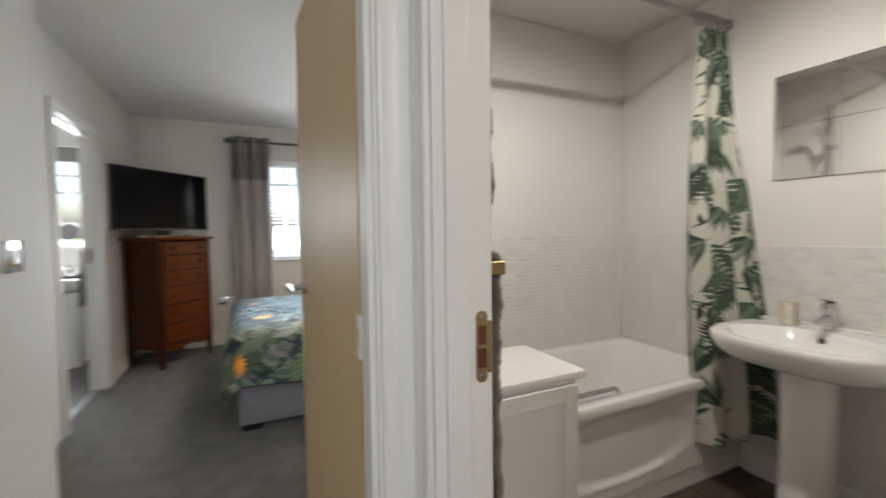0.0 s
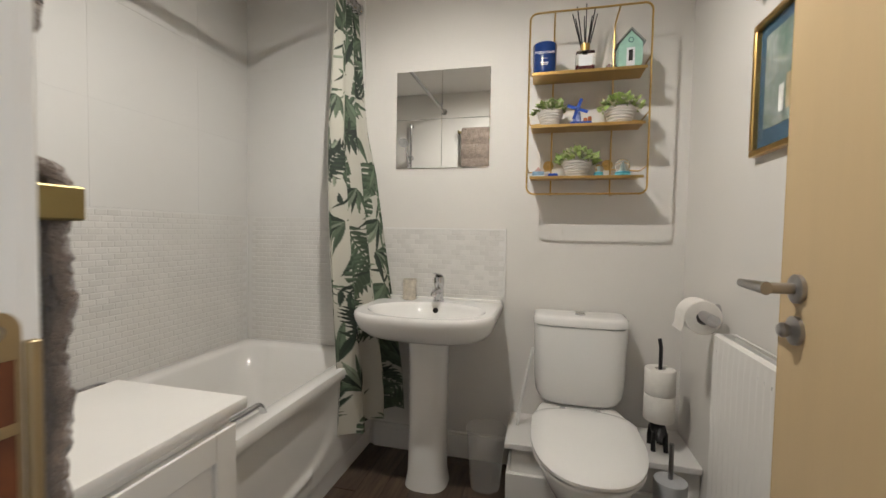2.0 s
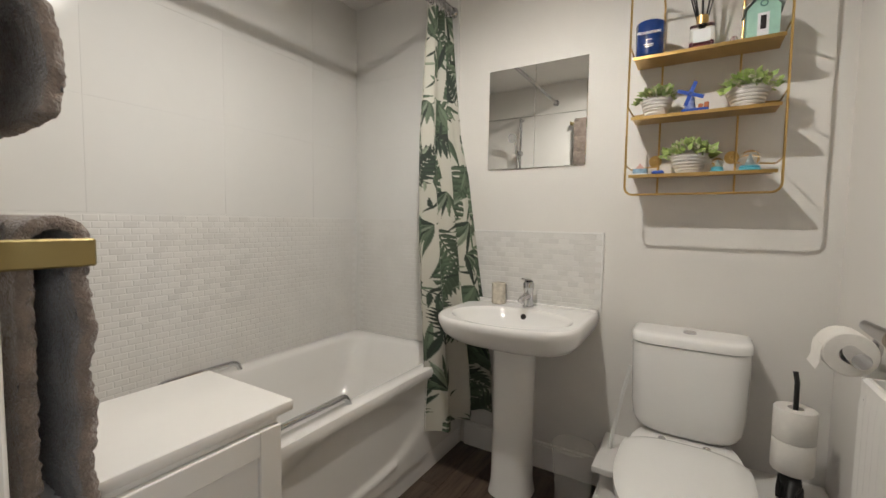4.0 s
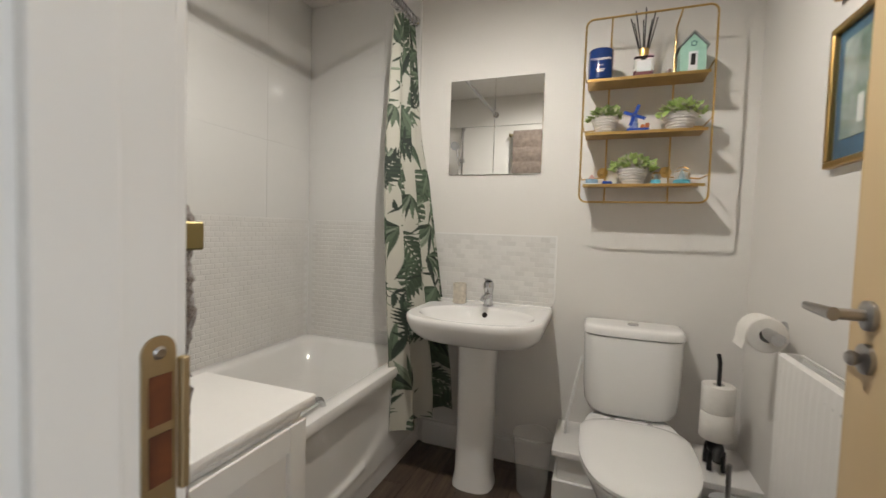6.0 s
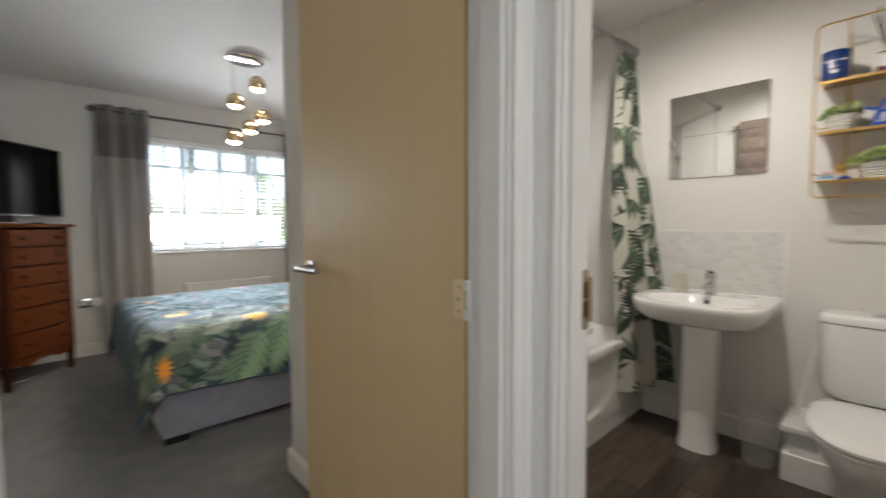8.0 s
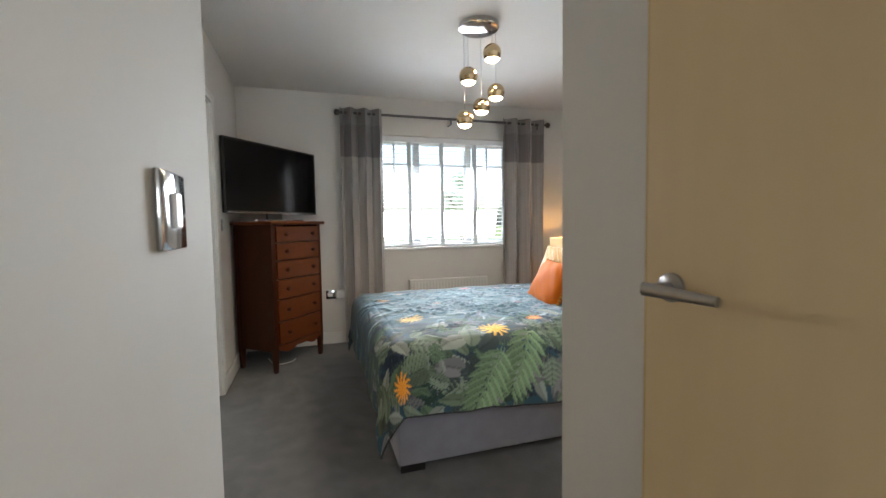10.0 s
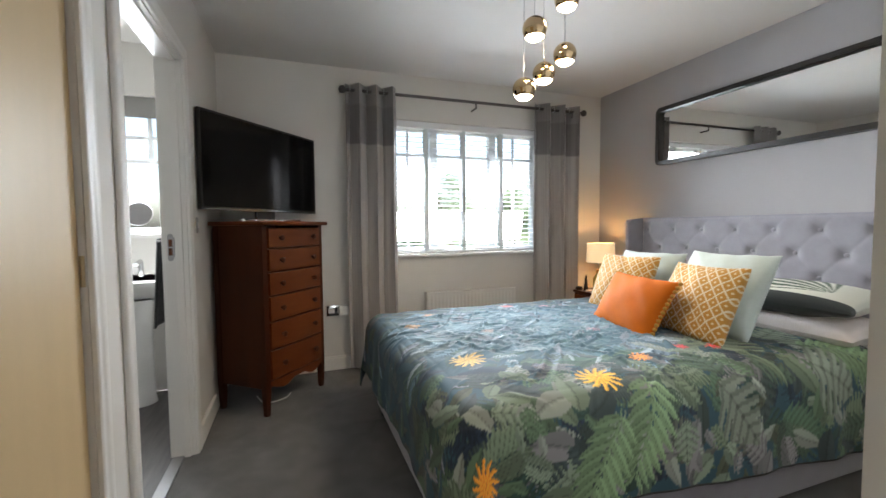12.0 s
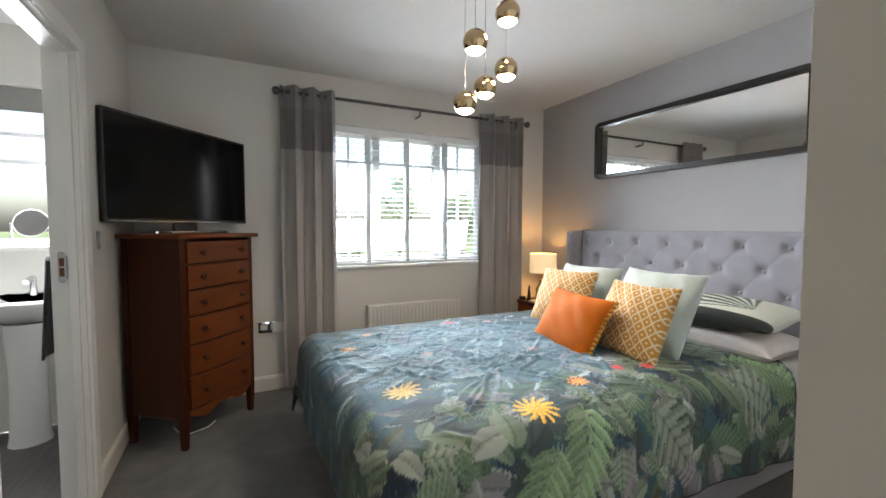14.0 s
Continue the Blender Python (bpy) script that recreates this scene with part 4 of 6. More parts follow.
# ---- framed pictures ----
def picture(z0, z1, x0, x1, seed):
    p = thing("picture", "gold framed beach picture with blue mount on the wall", "picture", (0, YB0 + 0.001, 0), 0, "gold framed pictures")
    fr = 0.018
    part("frame", boxes((x0, x1, 0, 0.022, z0, z0 + fr), (x0, x1, 0, 0.022, z1 - fr, z1), (x0, x0 + fr, 0, 0.022, z0 + fr, z1 - fr), (x1 - fr, x1, 0, 0.022, z0 + fr, z1 - fr), bevel=0.003), GOLD, p, "gold frame")
    part("mount", box(x0 + fr, x1 - fr, 0.002, 0.006, z0 + fr, z1 - fr), material("blue_mount", (0.06, 0.13, 0.20), 0.6, vary=0.08), p, "blue card mount")
    part("print", box(x0 + 0.05, x1 - 0.05, 0.006, 0.0075, z0 + 0.07, z1 - 0.05), material("pale_print", (0.42, 0.45, 0.42), 0.6, vary=0.35, scale=9, colour2=(0.12, 0.18, 0.14)), p, "pale seaside print")
    for k in range(3):
        part("sail", boxes((x0 + 0.06 + k * 0.035, x0 + 0.085 + k * 0.035, 0.0076, 0.0082, z0 + 0.10, z0 + 0.17 + 0.02 * (k % 2))), (PLASTIC, material("sand", (0.5, 0.38, 0.22), 0.7), PLASTIC)[k], p)
    g = part("glazing", box(x0 + fr, x1 - fr, 0.011, 0.0125, z0 + fr, z1 - fr), GLASS, p)
    g.visible_shadow = False


picture(1.372, 1.752, 1.385, 1.668, 1)
picture(1.83, 2.2, 1.385, 1.668, 2)


# ---- bedroom: window and what lies outside ----
UPVC = material("white_upvc", (0.84, 0.85, 0.86), 0.3, vary=0.01)
win = thing("window_1", "white framed window with glazing bars behind a venetian blind", "window", (0, 0, 0), 0, "", "structure")
WF = YW + 0.13
bm = boxes((WX0, WX1, WF, WF + 0.06, WZ0, WZ0 + 0.06), (WX0, WX1, WF, WF + 0.06, WZ1 - 0.06, WZ1), (WX0, WX0 + 0.06, WF, WF + 0.06, WZ0 + 0.06, WZ1 - 0.06), (WX1 - 0.06, WX1, WF, WF + 0.06, WZ0 + 0.06, WZ1 - 0.06), bevel=0.004)
part("window_frame", bm, UPVC, win)
MX = (0.66, 1.25)
for mx in MX:
    part("mullion", box(mx - 0.035, mx + 0.035, WF - 0.002, WF + 0.062, WZ0 + 0.06, WZ1 - 0.06, 0.004), UPVC, win)
edges = [WX0 + 0.06, MX[0] - 0.035, MX[0] + 0.035, MX[1] - 0.035, MX[1] + 0.035, WX1 - 0.06]
for k in range(3):
    x0, x1 = edges[2 * k], edges[2 * k + 1]
    xm = (x0 + x1) / 2
    part("glazing_bar", box(xm - 0.01, xm + 0.01, WF + 0.015, WF + 0.04, WZ0 + 0.06, WZ1 - 0.06, 0.002), UPVC, win)
    for zz in (WZ0 + 0.61, WZ0 + 0.88):
        part("glazing_bar", boxes((x0, xm - 0.01, WF + 0.016, WF + 0.039, zz - 0.01, zz + 0.01), (xm + 0.01, x1, WF + 0.016, WF + 0.039, zz - 0.01, zz + 0.01)), UPVC, win)
    p = part("pane", box(x0 - 0.005, x1 + 0.005, WF + 0.026, WF + 0.03, WZ0 + 0.055, WZ1 - 0.055), GLASS, win)
    p.visible_shadow = False
part("window_sill", box(WX0 - 0.03, WX1 + 0.03, YW - 0.035, WF, WZ0 - 0.022, WZ0 + 0.002, 0.006, 2), GLOSS, win, "white painted window board")
part("outer_sill", box(WX0, WX1, WF + 0.06, YW + 0.32, WZ0 - 0.03, WZ0 + 0.01), UPVC, win)
blind = thing("venetian_blind", "white venetian blind with open slats and cloth tapes", "blind")
sl = bpy.data.meshes.new("slat")
bm = bmesh.new()
add_loft(bm, [[(x, -0.024, -0.001), (x, 0.0, 0.0018), (x, 0.024, -0.001), (x, 0.024, -0.0028), (x, 0.0, 0.0), (x, -0.024, -0.0028)] for x in (WX0 + 0.012, WX1 - 0.012)])
bm.to_mesh(sl), bm.free()
sl.materials.append(UPVC)
for k in range(25):
    s_ = new("slat", sl)
    s_.parent = blind
    s_.matrix_local = pose(0, YW + 0.07, WZ0 + 0.045 + k * 0.0425, 5, 0, 0)
part("head_rail", box(WX0 + 0.01, WX1 - 0.01, YW + 0.035, YW + 0.105, WZ1 - 0.055, WZ1 - 0.002, 0.003), UPVC, blind)
part("bottom_rail", box(WX0 + 0.012, WX1 - 0.012, YW + 0.045, YW + 0.095, WZ0 + 0.006, WZ0 + 0.024, 0.004), UPVC, blind)
TAPE = material("blind_tape", (0.72, 0.76, 0.77), 0.8, vary=0.04)
for tx in (0.225, 0.565, 0.92, 1.30, 1.66):
    for yy in (YW + 0.043, YW + 0.0965):
        part("tape", box(tx - 0.017, tx + 0.017, yy, yy + 0.0008, WZ0 + 0.02, WZ1 - 0.05), TAPE, blind, "pale cloth tape")

# ensuite window with its blind, basin, round mirror and towel
ew = thing("window_2", "white framed ensuite window with grey blind drawn halfway", "window", (0, 0, 0), 0, "", "structure")
VZ = 1.13
part("window_frame", boxes((VX0, VX1, WF, WF + 0.06, VZ, VZ + 0.05), (VX0, VX1, WF, WF + 0.06, VZ1 - 0.05, VZ1), (VX0, VX0 + 0.05, WF, WF + 0.06, VZ + 0.05, VZ1 - 0.05), (VX1 - 0.05, VX1, WF, WF + 0.06, VZ + 0.05, VZ1 - 0.05), bevel=0.003), UPVC, ew)
part("glazing_bar", boxes((-1.53, -1.505, WF + 0.01, WF + 0.04, 1.68, VZ1 - 0.05)), UPVC, ew)
for zz in (1.66, 1.83):
    part("glazing_bar", boxes((VX0 + 0.05, VX1 - 0.05, WF + 0.012, WF + 0.038, zz - 0.011, zz + 0.011)), UPVC, ew)
p = part("pane", box(VX0 + 0.045, VX1 - 0.045, WF + 0.026, WF + 0.03, VZ + 0.045, VZ1 - 0.045), GLASS, ew)
p.visible_shadow = False
part("window_sill", boxes((VX0 - 0.02, VX1 + 0.02, YW - 0.03, WF, VZ - 0.024, VZ)), GLOSS, ew)
structure("wall_ensuite_under_window", box(VX0, VX1, YW + 0.002, YW + 0.27, VZ0 - 0.002, VZ - 0.024), WALL, "white painted wall under the ensuite window")
tagged(link("roller_blind", boxes((VX0 + 0.01, VX1 - 0.01, YW + 0.05, YW + 0.06, 1.955, VZ1 - 0.001)), material("grey_blind_cloth", (0.26, 0.25, 0.24), 0.85, vary=0.05, bump=0.2, bump_scale=500)), "grey roller blind drawn partly down", "blind")
eb = thing("ensuite_basin", "white ceramic pedestal basin with chrome tap", "basin", (-1.55, YW - 0.002, 0), 90)
bm = bmesh.new()
add_loft(bm, [[(-q[0] * -1, q[1], q[2]) for q in basin_loop(z, f, h)] for z, f, h in ((0.68, 0.18, 0.1), (0.74, 0.34, 0.2), (0.80, 0.42, 0.25), (0.83, 0.425, 0.255), (0.845, 0.41, 0.245), (0.84, 0.35, 0.2), (0.78, 0.28, 0.12))])
bmesh.ops.recalc_face_normals(bm, faces=bm.faces)
part("bowl_body", bm, CERAMIC, eb, smooth=50)
part("pedestal", lathe([(0.10, 0), (0.09, 0.05), (0.085, 0.4), (0.1, 0.70)], 28, (-0.2, 0, 0)), CERAMIC, eb)
part("tap", tube(rounded([(-0.07, 0, 0.84), (-0.07, 0, 0.95), (-0.17, 0, 0.93)], 0.02), 0.016, 12), CHROME, eb, "chrome tap")
rm = thing("shaving_mirror", "round chrome mirror on a stand on the window sill", "mirror", (-1.575, YW + 0.02, VZ + 0.001))
part("mirror_disc", lathe([(0.0, -0.004), (0.082, -0.004), (0.086, 0), (0.082, 0.004), (0.0, 0.004)], 36, cap0=False, cap1=False), STEEL, rm).matrix_local = pose(0, 0, 0.145, 78, 0, 0) @ Matrix.Diagonal((1, 1, 1, 1))
part("stand", tube([(-0.092, 0, 0.145), (-0.092, 0, 0.03), (0, 0, 0.0)], 0.005, 8), CHROME, rm)
TOWELD = material("dark_grey_towel", (0.055, 0.056, 0.056), 0.95, vary=0.15, scale=40, bump=0.8, bump_scale=350, sheen=0.3)
tw_s, tw_d = np.linspace(0, 1, 30)[None, :], np.linspace(0, 1, 50)[:, None]
et = thing("hand_towel", "dark grey towel hanging on a rail in the ensuite", "towel")
grid_mesh("cloth", np.stack([EX1 - 0.05 - 0.018 * np.sin(tw_s * 9 + tw_d) - 0.02 * tw_d, 4.26 + tw_s * 0.26 + 0 * tw_d, 1.10 - 0.45 * tw_d + 0.02 * np.sin(tw_s * 4)], -1), TOWELD, et, thick=0.012)
part("towel_rail", tube([(EX1 - 0.002, 4.24, 1.105), (EX1 - 0.05, 4.24, 1.105), (EX1 - 0.05, 4.56, 1.105), (EX1 - 0.002, 4.56, 1.105)], 0.007, 10), CHROME, et)
structure("threshold_strip", box(EX1 - 0.005, EX1 + 0.05, OY0, OY1, 0, 0.006, 0.002), STEEL, "metal threshold strip in the ensuite doorway")

# landing window, added out of view; its pane is opaque to stop the sun
lw = thing("window_3", "white framed landing window with frosted glass", "window", (0, 0, 0), 0, "", "structure")
fy0, fy1 = YH0 - 0.09, YH0 - 0.04
part("window_frame", boxes((LX0, LX1, fy0, fy1, LZ0, LZ0 + 0.05), (LX0, LX1, fy0, fy1, LZ1 - 0.05, LZ1), (LX0, LX0 + 0.05, fy0, fy1, LZ0 + 0.05, LZ1 - 0.05), (LX1 - 0.05, LX1, fy0, fy1, LZ0 + 0.05, LZ1 - 0.05), bevel=0.003), UPVC, lw)
part("pane", box(LX0 + 0.045, LX1 - 0.045, fy0 + 0.015, fy0 + 0.021, LZ0 + 0.045, LZ1 - 0.045), material("frosted_glass", (0.74, 0.77, 0.78), 0.5, vary=0.03, bump=0.4, bump_scale=90), lw, "frosted glass")

# ---- outdoors ----
GRASS = material("grass", (0.10, 0.14, 0.05), 0.9, vary=0.25, scale=0.4, bump=0.5, bump_scale=20)
tagged(link("ground", boxes((-400, 400, YW + 0.4, 600, -3.0, -2.7)), GRASS), "green lawn reaching to the horizon", "ground", "", "structure")
tagged(link("road", boxes((-200, 200, 9, 22, -2.7, -2.66)), material("pale_road", (0.42, 0.41, 0.39), 0.85, vary=0.1, scale=0.5, bump=0.2, bump_scale=40)), "pale dry road in front of the house", "road", "", "structure")
LEAF = material("foliage", (0.10, 0.15, 0.075), 0.7, vary=0.2, scale=1.5)
BARK = material("bark", (0.10, 0.075, 0.055), 0.9, vary=0.3, scale=8, bump=0.8, bump_scale=30)


def tree(at, h, crown, seed, n=2600, label="broad green leafy tree on the verge"):
    r = random.Random(seed)
    t = thing("tree", label, "tree", at)
    bm = bmesh.new()
    add_tube(bm, [(0, 0, 0), (0.05, 0.02, h * 0.3), (0.0, 0.1, h * 0.6)], h * 0.03, 8, taper=0.5)
    limbs = []
    for k in range(7):
        a, z = k * 2.4 + r.random(), h * r.uniform(0.28, 0.55)
        e = (crown * 0.7 * math.cos(a), crown * 0.7 * math.sin(a), z + h * r.uniform(0.12, 0.3))
        limbs.append(e)
        add_tube(bm, [(0, 0.05, z), (e[0] * 0.5, e[1] * 0.5, (z + e[2]) / 2 + 0.1), e], h * 0.012, 6, taper=0.3)
    part("trunk", bm, BARK, t)
    cs = limbs + [(r.uniform(-0.5, 0.5) * crown, r.uniform(-0.5, 0.5) * crown, h * r.uniform(0.55, 0.92)) for _ in range(9)]
    vs, fs = [], []
    for k in range(n):
        c = r.choice(cs)
        d = Vector((r.gauss(0, 1), r.gauss(0, 1), r.gauss(0, 0.8))).normalized() * crown * 0.42 * r.random() ** 0.4
        p = Vector(c) + d
        u = Vector((r.gauss(0, 1), r.gauss(0, 1), r.gauss(0, 1))).normalized()
        w = u.orthogonal().normalized()
        s_ = crown * r.uniform(0.04, 0.08)
        i = len(vs)
        vs += [p - u * s_, p + w * s_ * 0.5, p + u * s_, p - w * s_ * 0.5]
        fs.append((i, i + 1, i + 2, i + 3))
    me = bpy.data.meshes.new("crown")
    me.from_pydata([tuple(v) for v in vs], [], fs)
    me.materials.append(LEAF)
    new("crown", me).parent = t
    return t


for k, (x, y, h, c) in enumerate(((7.2, 30, 4.1, 1.3), (10.2, 30, 8.1, 1.6), (15.9, 31, 7.6, 2.0), (20.5, 34, 7.6, 2.4), (2.6, 27, 2.9, 1.3), (0.6, 28, 3.2, 1.4), (23, 36, 8, 3), (-3.5, 34, 3.4, 1.6))):
    tree((x, y, -2.7), h, c, 20 + k)
hedge = random.Random(8)
vs, fs = [], []
for k in range(9000):
    p = Vector((hedge.uniform(-8, 30), hedge.uniform(25.2, 26.2), -2.7 + 1.15 * hedge.random() ** 0.7 + 0.25 * math.sin(k % 97)))
    u = Vector((hedge.gauss(0, 1), hedge.gauss(0, 1), hedge.gauss(0, 1))).normalized() * 0.12
    w = u.orthogonal() * 0.6
    i = len(vs)
    vs += [tuple(p - u), tuple(p + w), tuple(p + u), tuple(p - w)]
    fs.append((i, i + 1, i + 2, i + 3))
me = bpy.data.meshes.new("hedge")
me.from_pydata(vs, [], fs)
me.materials.append(LEAF)
tagged(new("hedge", me), "long clipped green hedge beyond the road", "hedge", "", "stuff")

# ---- curtains ----
def drape(name, x0, x1, z0, z1, y, seed, pleats):
    r = np.random.RandomState(seed)
    t = thing(name, "grey two-tone eyelet curtain hanging from the pole", "curtain", (0, 0, 0), 0, "bedroom curtains")
    nv, nu = 150, 160
    s, d = np.linspace(0, 1, nu)[None, :], np.linspace(0, 1, nv)[:, None]
    ph = s * 2 * np.pi * pleats
    xx = x0 + (x1 - x0) * s + 0.012 * np.sin(ph * 2) + 0.01 * np.sin(d * 4 + seed) * d
    yy = y + (0.058 - 0.006 * d) * np.sin(ph + 0.35 * np.sin(d * 5 + seed)) + 0.006 * np.sin(ph * 3 + d * 7)
    zz = z1 - (z1 - z0) * d + 0.004 * np.sin(ph) + 0 * s
    c = np.ones((nv, nu, 3)) * np.array((0.42, 0.39, 0.37))
    dark, pale = np.array((0.20, 0.185, 0.185)), np.array((0.42, 0.39, 0.37))
    c = np.where(((zz < z1 - 0.16) & (zz > z1 - 0.47))[..., None], dark, c)
    c = np.where((zz >= z1 - 0.16)[..., None], np.array((0.25, 0.235, 0.235)), c)
    c = c * (1 + 0.05 * r.randn(1, nu, 1))
    grid_mesh("cloth", np.stack([xx, yy, zz], -1), CURTCLOTH, t, colours=c, thick=0.003)
    for k in range(int(pleats * 2)):
        a = (k + 0.5) / (pleats * 2)
        e = part("eyelet", tube([(0, 0.024 * math.cos(b), 0.024 * math.sin(b)) for b in [2 * math.pi * i / 14 for i in range(14)]], 0.004, 6, True), STEEL, t, "dark metal eyelet")
        e.location = (x0 + (x1 - x0) * a, y, z1 - 0.045)
    return t


CURTCLOTH = printed("curtain_cloth", 0.8, 0.3, 700, 0.3)
RODY, RODZ = YW - 0.10, 2.247
drape("curtain", -0.14, 0.262, 0.02, RODZ + 0.05, RODY, 3, 3.0)
drape("curtain", 1.565, 2.06, 0.02, RODZ + 0.05, RODY, 4, 3.0)
POLE = material("gunmetal", (0.13, 0.12, 0.12), 0.35, 1.0, vary=0.05)
rod = thing("curtain_pole", "dark grey metal curtain pole with ball finials", "curtain pole")
part("pole", tube([(-0.14, RODY, RODZ), (2.09, RODY, RODZ)], 0.0125, 14), POLE, rod)
for xx in (-0.165, 2.115):
    part("finial", lathe([(0.001, -0.03), (0.02, -0.024), (0.03, 0), (0.02, 0.024), (0.001, 0.03)], 20), POLE, rod, "ball finial").location = (xx, RODY, RODZ)
for xx in (-0.06, 0.98, 1.985):
    part("bracket", tube([(xx, YW - 0.002, RODZ - 0.05), (xx, RODY, RODZ - 0.05), (xx, RODY, RODZ - 0.012)], 0.008, 8), POLE, rod)
radiator("radiator", "white panel radiator below the bedroom window", (0.52, YW - 0.086, 0.14), 0, 0.86, 0.46, 0.004)

# ---- pendant lamp ----
PX, PY = 0.645, 3.55
pend = thing("pendant_lamp", "chrome ceiling lamp with five lit globes on cords", "ceiling lamp", (PX, PY, H))
part("ceiling_plate", lathe([(0.0, 0), (0.13, 0), (0.13, -0.028), (0.12, -0.034), (0.0, -0.034)], 40, cap0=False, cap1=False), CHROME, pend, "round chrome plate")
BALLC = material("smoked_chrome", (0.66, 0.50, 0.30), 0.09, 1.0, vary=0.05)
for bx, by, bz in ((0.55, 3.50, 2.10), (0.69, 3.445, 2.235), (0.775, 3.576, 2.04), (0.705, 3.66, 1.965), (0.575, 3.64, 1.865)):
    r_ = 0.058
    g = part("globe", lathe([(r_ * math.sin(a), r_ * math.cos(a)) for a in [0.08 + (2.35 - 0.08) * i / 18 for i in range(19)]], 30, cap1=False), BALLC, pend, "smoked chrome globe", 60)
    g.location = (bx - PX, by - PY, bz - H)
    dd = part("diffuser", lathe([(r_ * 0.985 * math.sin(a), r_ * 0.985 * math.cos(a) - 0.002) for a in [2.25 + (3.13 - 2.25) * i / 8 for i in range(9)]], 30, cap0=False), LAMPGLOW, g, "glowing frosted diffuser", 60)
    part("cord", tube([(bx - PX, by - PY, bz + r_ - H), (bx - PX, by - PY, -0.03)], 0.0017, 6), STEEL, pend, "thin cord")
    pb = bpy.data.lights.new("pendant_bulb", "SPOT")
    pb.energy, pb.color, pb.shadow_soft_size, pb.spot_size, pb.spot_blend = 1.5, (1.0, 0.84, 0.62), 0.02, radians(155), 0.6
    new("pendant_bulb", pb).location = (bx, by, bz - r_ - 0.012)

# ---- chest of drawers ----
ca = math.degrees(math.atan2(0.765, 0.645))
chest = thing("chest_of_drawers", "tall mahogany chest of six drawers standing across the corner", "chest of drawers", (-0.545, 4.69, 0), ca)
cw, cdp, ct = 0.29, 0.40, 1.185
for sx in (-1, 1):
    for yy in (0.0, cdp - 0.04):
        bm = bmesh.new()
        add_loft(bm, [[(sx * cw + (-0.021 * sx) + q[0] * k, yy + 0.02 + q[1] * k, z) for q in ((-0.02, -0.02), (0.02, -0.02), (0.02, 0.02), (-0.02, 0.02))] for z, k in ((0.0, 0.7), (0.16, 1.0), (ct, 1.0))])
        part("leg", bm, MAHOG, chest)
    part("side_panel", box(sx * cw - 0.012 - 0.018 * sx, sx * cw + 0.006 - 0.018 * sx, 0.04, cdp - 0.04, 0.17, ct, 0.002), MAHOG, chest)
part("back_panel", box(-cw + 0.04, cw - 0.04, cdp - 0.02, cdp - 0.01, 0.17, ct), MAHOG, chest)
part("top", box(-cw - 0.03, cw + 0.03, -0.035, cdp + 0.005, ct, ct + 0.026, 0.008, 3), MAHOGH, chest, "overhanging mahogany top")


def bow(x, amt=0.012):
    return -amt * (1 - (x / cw) ** 2)


hs = [0.133, 0.145, 0.150, 0.160, 0.178, 0.190]
z = ct - 0.012
for k, hh in enumerate(hs):
    bm = bmesh.new()
    xs = [(-cw + 0.046) + (2 * cw - 0.092) * i / 16 for i in range(17)]
    add_loft(bm, [[(x, bow(x) - 0.004, z - hh + 0.006), (x, bow(x) - 0.008, z - hh + 0.010), (x, bow(x) - 0.008, z - 0.010), (x, bow(x) - 0.004, z - 0.006), (x, 0.02, z - 0.006), (x, 0.02, z - hh + 0.006)] for x in xs])
    bmesh.ops.recalc_face_normals(bm, faces=bm.faces)
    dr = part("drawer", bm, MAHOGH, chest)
    for kx in (-0.155, 0.155):
        part("knob", lathe([(0.009, 0), (0.008, 0.008), (0.017, 0.016), (0.018, 0.023), (0.011, 0.03), (0.0, 0.031)], 18, cap1=False), MAHOG, dr, "turned dark wooden knob").matrix_local = pose(kx, bow(kx) - 0.008, z - hh / 2, 90, 0, 0)
    part("rail", box(-cw + 0.04, cw - 0.04, 0.0, 0.03, z - hh - 0.004, z - hh + 0.004), MAHOG, chest)
    z -= hh
bm = bmesh.new()
xs = [(-cw + 0.04) + (2 * cw - 0.08) * i / 40 for i in range(41)]
add_loft(bm, [[(x, bow(x), z - 0.004), (x, bow(x), z - 0.045 + 0.022 * math.cos(4 * math.pi * x / (2 * cw)) - 0.012 * math.exp(-(x / 0.03) ** 2)), (x, 0.022, z - 0.045 + 0.022 * math.cos(4 * math.pi * x / (2 * cw)) - 0.012 * math.exp(-(x / 0.03) ** 2)), (x, 0.022, z - 0.004)] for x in xs])
bmesh.ops.recalc_face_normals(bm, faces=bm.faces)
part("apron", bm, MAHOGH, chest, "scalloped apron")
part("bottom_board", box(-cw + 0.03, cw - 0.03, 0.02, cdp - 0.02, 0.165, 0.175), MAHOG, chest)

# ---- television ----
tv = thing("television", "black flat screen television on a low chrome stand", "television", (-0.705, 4.764, ct + 0.027), ca)
tz0, tz1, tw = 1.276 - ct - 0.027, 1.84 - ct - 0.027, 0.50
part("bezel", boxes((-tw, tw, 0, 0.03, tz0, tz0 + 0.018), (-tw, tw, 0, 0.03, tz1 - 0.012, tz1), (-tw, -tw + 0.012, 0, 0.03, tz0 + 0.018, tz1 - 0.012), (tw - 0.012, tw, 0, 0.03, tz0 + 0.018, tz1 - 0.012), bevel=0.002), BLACK, tv)
part("screen", box(-tw + 0.012, tw - 0.012, 0.004, 0.008, tz0 + 0.018, tz1 - 0.012), SCREEN, tv, "glossy dark screen")
